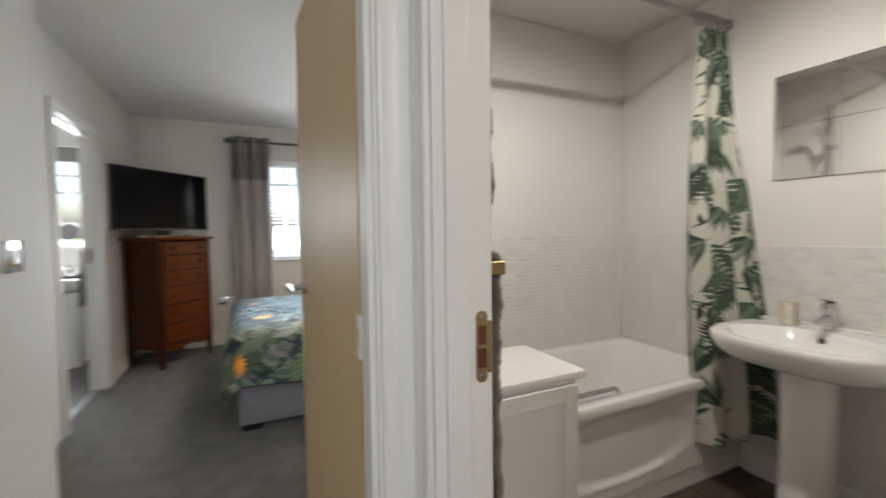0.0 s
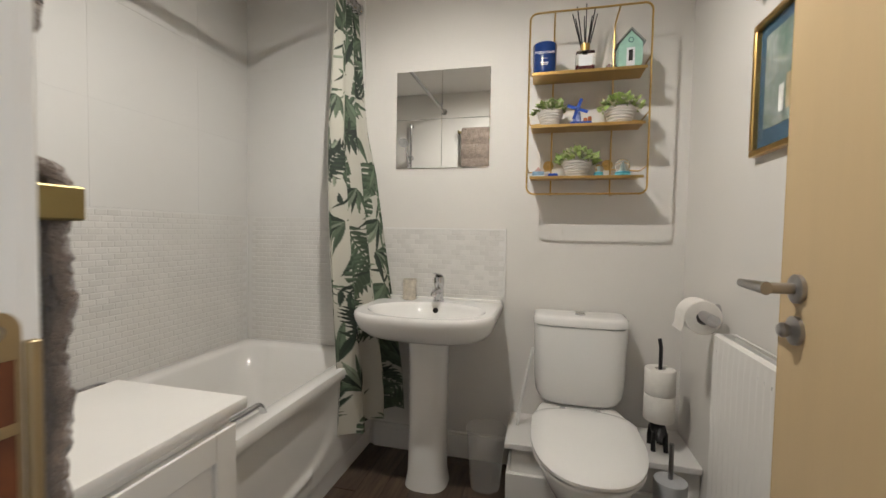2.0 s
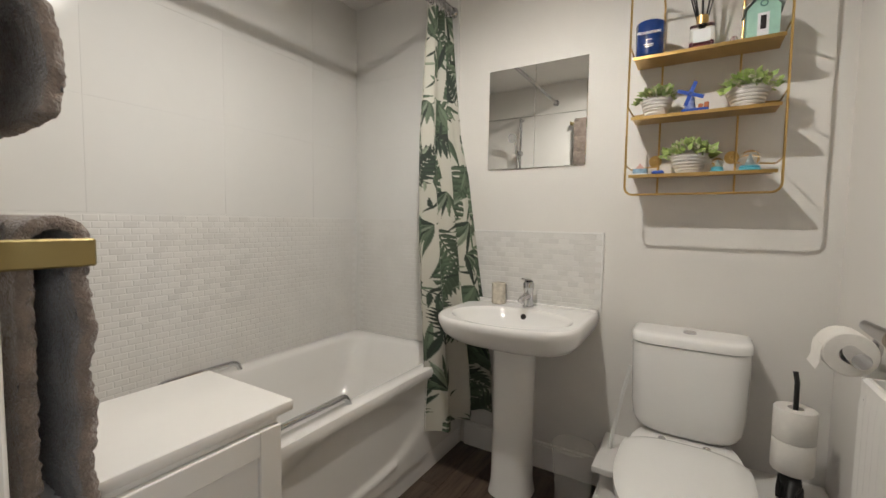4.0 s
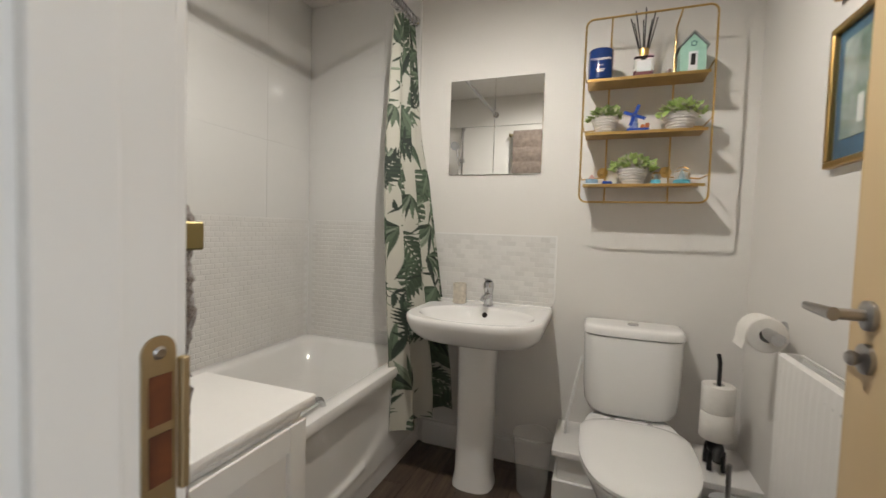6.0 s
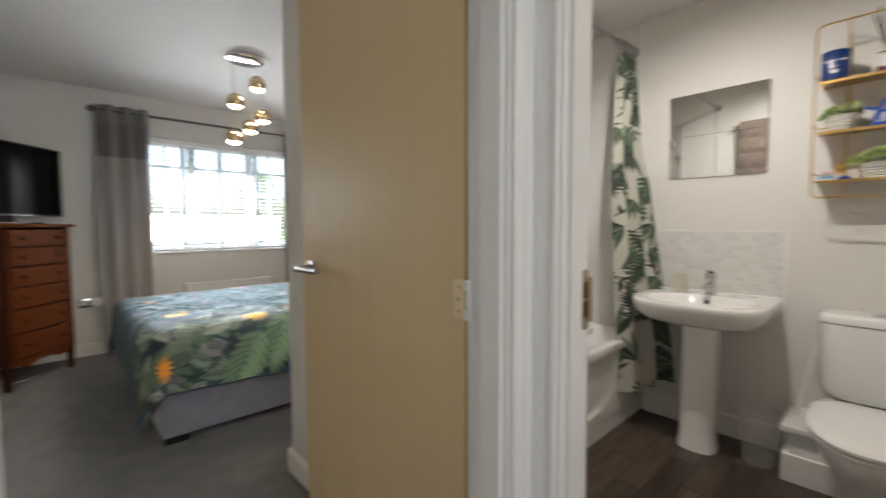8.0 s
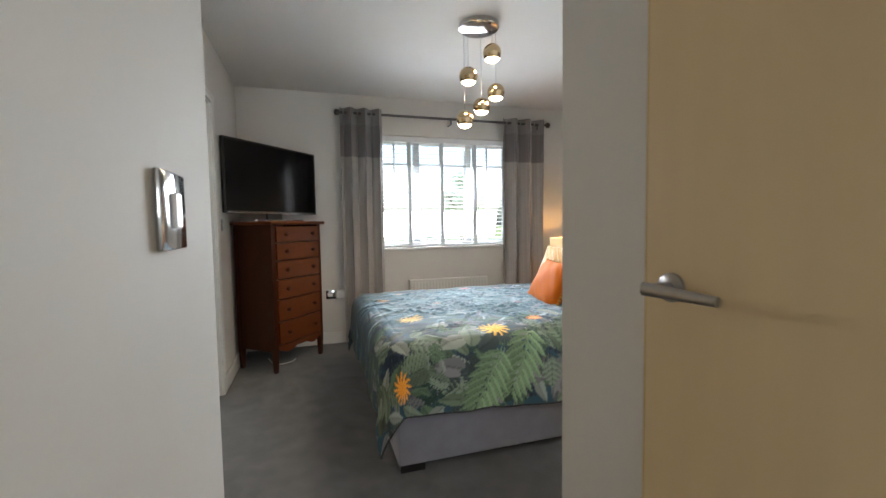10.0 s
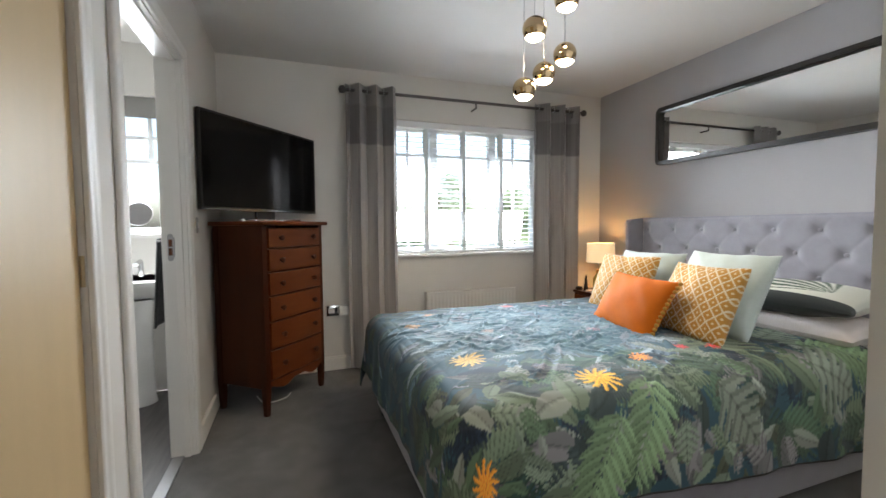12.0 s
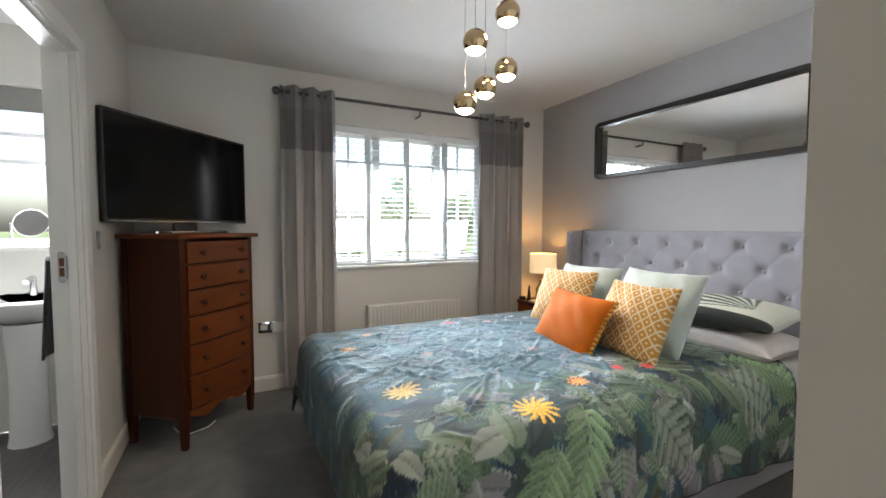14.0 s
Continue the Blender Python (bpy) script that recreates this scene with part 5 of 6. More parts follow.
part("back_cover", boxes((-tw + 0.01, tw - 0.01, 0.0085, 0.035, tz0 + 0.01, tz1 - 0.01), (-0.3, 0.3, 0.035, 0.065, tz0 + 0.03, tz1 - 0.2), bevel=0.006), BLACK, tv)
part("trim_strip", box(-tw + 0.02, tw - 0.02, -0.002, 0.0, tz0 + 0.002, tz0 + 0.008), CHROME, tv, "chrome strip")
part("neck", box(-0.08, 0.08, 0.015, 0.04, 0.006, tz0 + 0.02, 0.003), BLACK, tv)
bm = bmesh.new()
add_tube(bm, rounded([(-0.26, -0.05, 0.0085), (-0.2, 0.05, 0.0085), (0.2, 0.05, 0.0085), (0.26, -0.05, 0.0085)], 0.05), 0.008, 10)
add_box(bm, -0.13, 0.13, -0.02, 0.06, 0.001, 0.014, 0.003)
bmesh.ops.recalc_face_normals(bm, faces=bm.faces)
part("stand", bm, CHROME, tv, "chrome stand")
tagged(link("cable", tube(rounded([(-0.80, 4.62, 0.09), (-0.76, 4.66, 0.012), (-0.62, 4.74, 0.006), (-0.60, 4.82, 0.006)], 0.05), 0.004, 6), PLASTIC), "white cable lying on the carpet", "cable")

# ---- sockets and switches ----
def plate(name, label, m, w, h, mat, cat="switch"):
    t = thing(name, label, cat)
    t.matrix_world = m
    part("faceplate", box(-w / 2, w / 2, -0.008, -0.001, -h / 2, h / 2, 0.003, 2), mat, t)
    return t


sw1 = plate("light_switch", "chrome light switch on the passage wall", pose(XP0, 1.515, 1.185, 0, 0, 90), 0.088, 0.088, CHROME)
part("rocker", box(-0.012, 0.012, -0.013, -0.008, -0.02, 0.02, 0.002), PLASTIC, sw1, "white rocker")
sw2 = plate("light_switch", "dark chrome switch beside the chest", pose(XL, 4.37, 1.186, 0, 0, 90), 0.05, 0.088, STEEL)
part("rocker", box(-0.008, 0.008, -0.011, -0.008, -0.014, 0.014, 0.002), PLASTIC, sw2, "white rocker")
sk = plate("socket", "chrome double wall socket above the baseboard", pose(-0.24, YW, 0.49, 0, 0, 0), 0.146, 0.086, CHROME, "socket")
for kx in (-0.035, 0.035):
    part("insert", box(kx - 0.025, kx + 0.025, -0.0095, -0.008, -0.02, 0.02, 0.001), PLASTIC, sk)
tagged(link("plug_adaptor", boxes((-0.22, -0.14, YW - 0.06, YW - 0.0105, 0.455, 0.535), bevel=0.006), PLASTIC), "white plug adaptor in the wall socket", "plug")


def strike(m, mat):
    t = thing("strike_plate", "brass-toned strike plate set in the door lining", "strike plate")
    t.matrix_world = m
    pts = rrect(-0.0125, 0.0125, -0.068, 0.068, 0.0, 0.012)
    bm = bmesh.new()
    add_loft(bm, [[(p[0], -0.0005, p[1]) for p in pts], [(p[0], -0.0025, p[1]) for p in pts]])
    bmesh.ops.recalc_face_normals(bm, faces=bm.faces)
    part("faceplate", bm, mat, t)
    part("lip", box(0.0125, 0.019, -0.009, -0.0026, -0.05, 0.05, 0.001), mat, t)
    for z0, z1 in ((0.004, 0.04), (-0.04, -0.003)):
        part("mortise", box(-0.008, 0.009, -0.0032, -0.0026, z0, z1), material("raw_wood_hole", (0.16, 0.045, 0.012), 0.7, vary=0.3, scale=40), t, "dark mortise hole")
    for zz in (-0.056, 0.056):
        part("screw", lathe([(0.005, 0), (0.003, 0.0015)], 10), STEEL, t).matrix_local = pose(0, -0.0026, zz, 90, 0, 0)


strike(pose(XB0 - 0.014, BY1, 1.022, 0, 0, 0), BRASSH)
strike(pose(DX0, YD1 - 0.022, 0.93, 0, 0, 90), BRASSH)
strike(pose(EX1 + 0.025, OY1, 1.075, 0, 0, 0), STEEL)

# ---- cupboard ----
for y0, y1, ky in ((CY0 + 0.004, 2.443, 2.39), (2.449, CY1 - 0.004, 2.50)):
    cd = thing("cupboard_door", "beech veneer cupboard door with chrome ball knob", "cupboard door", (XL - 0.02, 0, 0), 0, "cupboard doors")
    part("leaf", box(-0.03, 0.006, y0, y1, 0.012, DH + 0.045, 0.002), BEECH, cd)
    kn = part("knob", lathe([(0.020, 0), (0.020, 0.004), (0.009, 0.008), (0.009, 0.022), (0.019, 0.028), (0.026, 0.042), (0.024, 0.058), (0.012, 0.066), (0.0, 0.067)], 26, cap1=False), CHROME, cd, "chrome ball knob")
    kn.matrix_local = pose(0.006, ky, 1.055, 0, 90, 0)
    hy = y1 + 0.001 if ky > 2.45 else y0 - 0.001
    for zz in (0.37, 1.06, 1.78):
        part("hinge", lathe([(0.006, -0.04), (0.006, 0.04)], 10, (0.012, hy, zz)), BRASSH, cd, "brass hinge knuckle")

# ---- bed ----
BX0, BX1, BY_0, BY_1, BT = -0.075, 2.27, 2.835, 4.345, 0.60
bed = thing("bed", "upholstered lilac grey bed with deep-buttoned winged headboard", "bed")
part("base", box(BX0, BX1 - 0.03, BY_0, BY_1, 0.035, 0.33, 0.015, 2), LILAC, bed)
for fx in (BX0 + 0.07, BX1 - 0.15):
    for fy in (BY_0 + 0.05, BY_1 - 0.05):
        part("foot", box(fx - 0.06, fx + 0.06, fy - 0.04, fy + 0.04, 0.0, 0.036), BLACK, bed, "low black foot")
hz = 1.225
ny, nz = 200, 120
yy, zz = np.meshgrid(np.linspace(2.72, 4.535, ny), np.linspace(0.3, hz, nz))
dep = np.zeros_like(yy)
btn = []
for row in range(6):
    for col in range(8):
        b_y, b_z = 4.475 - col * 0.246 - (0.123 if row % 2 else 0), 1.13 - row * 0.138
        if 2.76 < b_y < 4.5 and b_z > 0.5:
            btn.append((b_y, b_z))
for b_y, b_z in btn:
    d = np.hypot(yy - b_y, zz - b_z)
    dep += 0.026 * np.exp(-(d / 0.034) ** 2)
    for sy in (-1, 1):
        for sz in (-1, 1):
            ly, lz = 0.123 * sy, 0.138 * sz
            L = math.hypot(ly, lz)
            al = ((yy - b_y) * ly + (zz - b_z) * lz) / L
            ac = np.abs(-(yy - b_y) * lz + (zz - b_z) * ly) / L
            dep += 0.006 * np.exp(-(ac / 0.006) ** 2) * ((al > 0) & (al < L * 0.5)) * 0.6
edge = np.minimum(np.minimum(yy - 2.72, 4.535 - yy), hz - zz)
dep += 0.03 * np.exp(-(edge / 0.02) ** 2)
hb = part("headboard", box(2.285, XR - 0.022, 2.71, 4.545, 0.05, hz - 0.004, 0.02, 3), LILAC, bed, "lilac grey velvet headboard")
grid_mesh("tufted_panel", np.stack([2.248 + dep, yy, zz], -1), LILAC, hb, "deep-buttoned panel")
for y0, y1 in ((4.536, 4.60), (2.655, 2.719)):
    bm = bmesh.new()
    add_loft(bm, [[(x, y0 + e, z0), (x, y1 - e, z0), (x, y1 - e, hz + 0.008 - 0.5 * max(0, 2.2 - x) - e), (x, y0 + e, hz + 0.008 - 0.5 * max(0, 2.2 - x) - e)] for x, e, z0 in ((2.135, 0.018, 0.05), (2.145, 0.006, 0.05), (2.165, 0.0, 0.05), (2.37, 0.0, 0.05))])
    bmesh.ops.recalc_face_normals(bm, faces=bm.faces)
    part("wing", bm, LILAC, hb, "upholstered side wing")
for b_y, b_z in btn:
    part("button", lathe([(0.013, 0), (0.012, 0.005), (0.006, 0.008), (0, 0.009)], 14, cap1=False), LILAC, hb, "covered button").matrix_local = pose(2.268, b_y, b_z, 0, -90, 0)
mattress = tagged(link("mattress", box(BX0 + 0.03, 2.235, BY_0 + 0.015, BY_1 - 0.015, 0.331, BT - 0.02, 0.05, 4), material("white_sheet", (0.74, 0.71, 0.70), 0.85, vary=0.04, scale=14, bump=0.15, bump_scale=120), smooth=50), "mattress in a white fitted sheet", "mattress")

# duvet: a sheet laid over the bed, falling over three sides
res = 0.0062
FOOT, SIDE, LEN, WID = 0.40, 0.38, 1.93, BY_1 - BY_0 + 0.02
du_w, du_h = FOOT + LEN, 2 * SIDE + WID
rnd = random.Random(11)
TEAL, NAVY, DKG, MIDG, PALE = (0.018, 0.052, 0.072), (0.010, 0.020, 0.038), (0.018, 0.045, 0.034), (0.055, 0.10, 0.062), (0.15, 0.20, 0.20)
lv = []
for k in range(900):
    u, v = rnd.random() * du_w, rnd.random() * du_h
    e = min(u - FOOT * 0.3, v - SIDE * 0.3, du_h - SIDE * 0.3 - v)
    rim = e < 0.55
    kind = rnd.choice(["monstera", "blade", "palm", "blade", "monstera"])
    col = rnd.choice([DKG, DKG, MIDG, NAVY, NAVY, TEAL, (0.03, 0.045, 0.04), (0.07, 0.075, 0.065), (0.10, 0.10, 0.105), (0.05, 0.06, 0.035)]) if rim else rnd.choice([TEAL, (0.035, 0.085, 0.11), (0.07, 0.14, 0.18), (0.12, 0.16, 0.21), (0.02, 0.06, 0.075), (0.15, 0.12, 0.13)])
    L = rnd.uniform(0.07, 0.24)
    lv.append((u, v, rnd.random() * 6.28, L, L * rnd.uniform(0.22, 0.5), kind, col))
# slim blades over the middle; the pale ones paint light streaks along the creases
for k in range(420):
    u, v = rnd.gauss(1.05, 0.42), rnd.gauss(1.15, 0.36)
    L = rnd.uniform(0.04, 0.17)
    lv.append((u, v, rnd.gauss(0.2, 0.6) + (math.pi if rnd.random() < 0.5 else 0), L, L * rnd.uniform(0.1, 0.3), rnd.choice(["blade", "blade", "palm"]), rnd.choice([(0.20, 0.31, 0.39), (0.13, 0.22, 0.29), (0.33, 0.40, 0.46), (0.04, 0.10, 0.14), (0.02, 0.055, 0.085), (0.19, 0.19, 0.24), (0.08, 0.15, 0.15)])))
# paler near-side leaves, which also make up for light this side lacks
for k in range(260):
    u, v = rnd.random() * du_w, rnd.random() * 0.62
    L = rnd.uniform(0.05, 0.2)
    lv.append((u, v, rnd.random() * 6.28, L, L * rnd.uniform(0.25, 0.55), rnd.choice(["blade", "monstera", "palm", "blade"]), rnd.choice([(0.15, 0.19, 0.14), (0.21, 0.23, 0.20), (0.11, 0.145, 0.095), (0.03, 0.045, 0.045), (0.05, 0.08, 0.055), (0.16, 0.155, 0.16), (0.075, 0.12, 0.07)])))


def on_top(x, y):
    return x - BX0 + 0.02 + FOOT, y - BY_0 + 0.01 + SIDE


for x, y, ang in ((0.58, 2.84, -2.0), (0.40, 2.74, -2.1), (1.5, 2.9, -0.6)):
    u, v = on_top(x, y)
    lv += frond(u, v, ang, 0.38, 0.13, (0.16, 0.24, 0.13))
lv += [(1.55 + FOOT, 0.55, 0.3, 0.3, 0.14, "monstera", (0.17, 0.21, 0.155)), (1.2 + FOOT, 0.48, 0.6, 0.32, 0.18, "monstera", (0.15, 0.185, 0.13)), (1.5 + FOOT, 0.32, -0.5, 0.26, 0.15, "monstera", (0.16, 0.19, 0.15)), (0.95 + FOOT, 0.3, -0.9, 0.26, 0.13, "monstera", (0.13, 0.15, 0.12))]
for x, y, r_, col in ((0.40, 2.86, 0.085, (0.75, 0.42, 0.05)), (0.03, 3.215, 0.08, (0.72, 0.46, 0.10)), (0.70, 2.97, 0.05, (0.75, 0.25, 0.03)), (-0.02, 3.9, 0.05, (0.6, 0.30, 0.08)), (0.98, 3.02, 0.035, (0.65, 0.04, 0.05)), (1.12, 2.97, 0.035, (0.65, 0.05, 0.05)), (0.72, 4.2, 0.05, (0.6, 0.08, 0.08)), (0.95, 4.1, 0.04, (0.55, 0.25, 0.3)), (0.30, 3.6, 0.035, (0.55, 0.35, 0.3)), (0.15, 4.15, 0.04, (0.6, 0.35, 0.2)), (0.8, 3.4, 0.035, (0.5, 0.2, 0.25)), (1.2, 3.05, 0.03, (0.6, 0.04, 0.04))):
    u, v = on_top(x, y)
    lv.append((u, v, rnd.random() * 3, r_, r_, "flower", col))
lv.append((FOOT - 0.06, SIDE - 0.24, 0.4, 0.075, 0.075, "flower", (0.78, 0.30, 0.03)))
cols = leafprint(du_w, du_h, res, TEAL, lv)
nv, nu = cols.shape[:2]
U, V = np.meshgrid(np.linspace(0, du_w, nu), np.linspace(0, du_h, nv))
# the print is paler in the middle; this blend also holds the window's sheen
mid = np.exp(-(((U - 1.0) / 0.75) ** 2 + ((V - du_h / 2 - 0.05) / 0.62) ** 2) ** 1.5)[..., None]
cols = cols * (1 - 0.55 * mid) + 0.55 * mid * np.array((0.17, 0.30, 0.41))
# near side multiplied up: brightness painted in for the light it lacks
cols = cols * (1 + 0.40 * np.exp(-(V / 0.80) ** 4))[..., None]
sx, sy0, sy1 = np.clip(FOOT - U, 0, None), np.clip(SIDE - V, 0, None), np.clip(V - (du_h - SIDE), 0, None)
sy = sy0 - sy1
L = np.hypot(sx, sy) * (1 + 0.30 * np.clip(U - 0.5, 0, 2) / 1.8 * (sy0 > 0))
L0 = np.maximum(np.hypot(sx, sy), 1e-6)
nx_, ny_ = -sx / L0, -sy / L0
corner = np.clip(np.minimum(sx, np.abs(sy)) / 0.2, 0, 1)
R = 0.11
th = np.clip(L / R, 0, math.pi / 2 * 0.94)
out = R * np.sin(th) + np.clip(L - th * R, 0, None) * (0.07 + 0.11 * corner)
drop = R * (1 - np.cos(th)) + np.clip(L - th * R, 0, None) * 0.985
hang = np.clip((L - 0.08) / 0.25, 0, 1)
along = U * (np.abs(sy) > 0) + V * (sx > 0)
ripple = 0.008 * np.sin(along * 11 + 2 * np.sin(along * 3)) + 0.003 * np.sin(along * 29 + 1)
out = out + hang * ripple
inset = 0.06
Xd = BX0 - 0.02 + inset + np.clip(U - FOOT, 0, None) * (1 - inset / LEN) + nx_ * out
Yd = BY_0 - 0.01 + inset + np.clip(np.clip(V - SIDE, 0, None), None, WID) * (1 - 2 * inset / WID) + ny_ * out
bulge = 0.028 * np.sin(np.clip((U - FOOT) / LEN, 0, 1) * math.pi) ** 0.5 * np.sin(np.clip((V - SIDE) / WID, 0, 1) * math.pi) ** 0.5
Zd = BT + 0.022 - drop + bulge
rw = random.Random(4)
for k in range(320):
    cu, cv = rw.gauss(1.05, 0.45), rw.gauss(du_h / 2, 0.42)
    a = rw.gauss(0.15, 0.45) if k % 3 else rw.random() * 3.1
    ln, wd, am = rw.uniform(0.05, 0.24), rw.uniform(0.005, 0.013), rw.uniform(0.002, 0.0065)
    p_, q_ = (U - cu) * math.cos(a) + (V - cv) * math.sin(a), -(U - cu) * math.sin(a) + (V - cv) * math.cos(a)
    q_ = q_ - 0.03 * np.sin(p_ * 9 + k)
    Zd += am * np.exp(-(q_ / wd) ** 2 - (p_ / ln) ** 4) - 0.4 * am * np.exp(-((q_ - 2 * wd) / (1.5 * wd)) ** 2 - (p_ / ln) ** 4)
Zd += 0.003 * np.sin(U * 31 + 3 * np.sin(V * 7)) * np.sin(V * 19 + 2) * (L < 0.05)
Zd = np.maximum(Zd, 0.035)
duvet = thing("duvet", "rumpled duvet printed with dark tropical leaves over the bed", "duvet")
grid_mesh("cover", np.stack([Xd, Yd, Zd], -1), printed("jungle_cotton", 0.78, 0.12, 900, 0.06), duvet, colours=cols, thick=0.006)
hem = [(Xd[j, -1], Yd[j, -1], Zd[j, -1]) for j in range(0, nv, 6)]
part("piping", tube(hem, 0.006, 8), BLACK, duvet, "dark piped edge", 60)
near_hem = [(Xd[0, i], Yd[0, i], Zd[0, i]) for i in range(0, nu, 6)]
part("piping", tube(near_hem, 0.005, 8), BLACK, duvet, "dark piped edge", 60)


# ---- pillows and cushions ----
def cushion(name, label, m, w, h, t, mat, colour_fn=None, cat="cushion", n=44, seed=0, kind_edge=None, edge_mat=None):
    """A stuffed cushion in its own xz plane, facing negative y, with pinched corners and a seam."""
    ob = thing(name, label, cat)
    ob.matrix_world = m
    s = np.linspace(-1, 1, n)
    A, B = np.meshgrid(s, s)
    r = np.random.RandomState(seed)
    pin = 1 - 0.075 * (1 - np.abs(B) ** 2) * np.abs(A) ** 3
    pinb = 1 - 0.075 * (1 - np.abs(A) ** 2) * np.abs(B) ** 3
    Xc, Zc = A * w / 2 * pin, B * h / 2 * pinb
    th_ = np.clip((1 - A ** 2) * (1 - B ** 2), 0, 1) ** 0.42 * t / 2
    wob = 0.004 * np.sin(A * 5 + seed) * np.sin(B * 4 + 1.3 * seed) + 0.003 * np.sin(A * 11 + B * 7 + seed)
    front, back = np.stack([Xc, -th_ + wob * (th_ > 0.004), Zc], -1), np.stack([Xc, th_ + 0 * wob, Zc], -1)
    P = np.concatenate([front, back[::-1]], 0)
    cl_ = None
    if colour_fn:
        c1 = colour_fn(A * w / 2, B * h / 2)
        cl_ = np.concatenate([c1, c1[::-1]], 0)
    c = grid_mesh("cover", P, mat, ob, colours=cl_)
    if kind_edge == "pompom":
        for k in range(15):
            for sd in (-1, 1):
                b = -0.95 + 1.9 * k / 14
                pp = part("pompom", lathe([(0.004, -0.009), (0.009, -0.005), (0.0105, 0.0), (0.009, 0.005), (0.004, 0.009)], 8), edge_mat, ob, "small mustard pompom", 60)
                pp.location = (sd * (w / 2 * (1 - 0.075 * (1 - b * b)) + 0.008), 0, b * h / 2)
    return ob


MINT = material("pale_mint_cotton", (0.44, 0.50, 0.475), 0.85, vary=0.05, scale=14, bump=0.25, bump_scale=400, sheen=0.2)
ORANGE = material("orange_velvet", (0.50, 0.118, 0.004), 0.8, vary=0.1, scale=8, bump=0.15, bump_scale=300, spec=0.2)
MUST = material("mustard_wool", (0.45, 0.24, 0.04), 0.9, vary=0.1, scale=60)
WEAVE = printed("mustard_weave", 0.85, 0.4, 500, 0.2)
PILLOW = material("white_pillow_cotton", (0.66, 0.60, 0.58), 0.85, vary=0.05, scale=12, bump=0.2, bump_scale=150)


def diamonds(X, Z):
    p, q = (X / 0.055 + Z / 0.062) % 1.0, (X / 0.055 - Z / 0.062) % 1.0
    d = np.minimum(np.minimum(p, 1 - p), np.minimum(q, 1 - q))
    c = np.where((d < 0.075)[..., None], np.array((0.62, 0.54, 0.38)), np.array((0.42, 0.205, 0.03)))
    return np.where((d > 0.40)[..., None], np.array((0.62, 0.50, 0.30)), c)


def palm_fn(X, Z):
    ang = np.arctan2(Z + 0.1, X + 0.22)
    r = np.hypot(X + 0.22, Z + 0.1)
    lf = (np.sin(ang * 26 + 3 * r) > -0.15) & (r < 0.5) & (ang > -0.2) & (ang < 1.4)
    return np.where(lf[..., None], np.array((0.035, 0.075, 0.04)), np.where((Z < -0.17)[..., None], np.array((0.015, 0.02, 0.018)), np.array((0.62, 0.63, 0.56))))


def lean(x, y, z, back, turn):
    """A cushion standing on the bed, facing the foot, leaning back by some degrees; turn swings it round the upright."""
    return pose(x, y, z, 0, 0, -90 + turn) @ pose(0, 0, 0, -back, 0, 0)


cushion("pillow", "white cotton pillow lying on the sheet", pose(1.90, 3.14, 0.655, 90, 0, 90), 0.68, 0.44, 0.17, PILLOW, None, "pillow", seed=1)
cushion("pillow", "pillow in a leaf-printed case on a white pillow", pose(1.92, 3.17, 0.785, 86, 0, 93), 0.68, 0.46, 0.16, printed("palm_case", 0.8), palm_fn, "pillow", n=90, seed=2)
cushion("pillow", "white cotton pillow lying on the sheet", pose(1.95, 4.0, 0.655, 90, 0, 90), 0.62, 0.44, 0.17, PILLOW, None, "pillow", seed=3)
cushion("pillow", "pillow in a leaf-printed case on a white pillow", pose(1.95, 4.0, 0.785, 92, 0, 90), 0.62, 0.44, 0.15, printed("palm_case", 0.8), palm_fn, "pillow", n=90, seed=4)
cushion("cushion", "pale mint cotton cushion leaning on the pillows", lean(1.45, 3.235, 0.825, 26, -5), 0.48, 0.44, 0.17, MINT, seed=5)
cushion("cushion", "pale mint cotton cushion leaning behind a mustard one", lean(1.63, 3.88, 0.80, 26, 4), 0.48, 0.42, 0.17, MINT, seed=6)
cushion("cushion", "mustard cushion with woven cream diamonds", lean(1.27, 3.20, 0.795, 24, -6), 0.41, 0.385, 0.15, WEAVE, diamonds, n=150, seed=7)
cushion("cushion", "mustard cushion with woven cream diamonds", lean(1.43, 3.86, 0.79, 24, 6), 0.43, 0.40, 0.15, WEAVE, diamonds, n=150, seed=8)
cushion("cushion", "orange velvet cushion with pompom edges", lean(1.12, 3.46, 0.752, 30, -10), 0.50, 0.33, 0.15, ORANGE, seed=9, kind_edge="pompom", edge_mat=MUST)

# ---- bedside table, lamp and ornaments ----
ns = thing("bedside_table", "dark wooden bedside table beside the bed", "bedside table", (1.99, 4.66, 0))
part("carcass", box(0.01, 0.38, 0.01, 0.44, 0.08, 0.525, 0.004), MAHOG, ns)
part("top", box(0, 0.39, 0, 0.46, 0.526, 0.55, 0.005, 2), MAHOG, ns)
part("drawer", box(0.0, 0.01, 0.03, 0.42, 0.36, 0.51, 0.002), MAHOGH, ns)
part("knob", lathe([(0.007, 0), (0.014, 0.014), (0.01, 0.022), (0, 0.023)], 14, cap1=False), MAHOG, ns).matrix_local = pose(0, 0.225, 0.435, 0, -90, 0)
for fx in (0.03, 0.36):
    for fy in (0.03, 0.42):
        part("leg", box(fx - 0.018, fx + 0.018, fy - 0.018, fy + 0.018, 0, 0.08, 0.002), MAHOG, ns)
lamp = thing("table_lamp", "lit table lamp with cream shade and olive glass base", "lamp", (2.17, 4.93, 0.551))
part("base", lathe([(0.05, 0), (0.062, 0.01), (0.068, 0.06), (0.066, 0.12), (0.04, 0.155), (0.034, 0.165)], 30), material("olive_glaze", (0.30, 0.27, 0.07), 0.12, vary=0.1, scale=20), lamp, "olive glazed base")
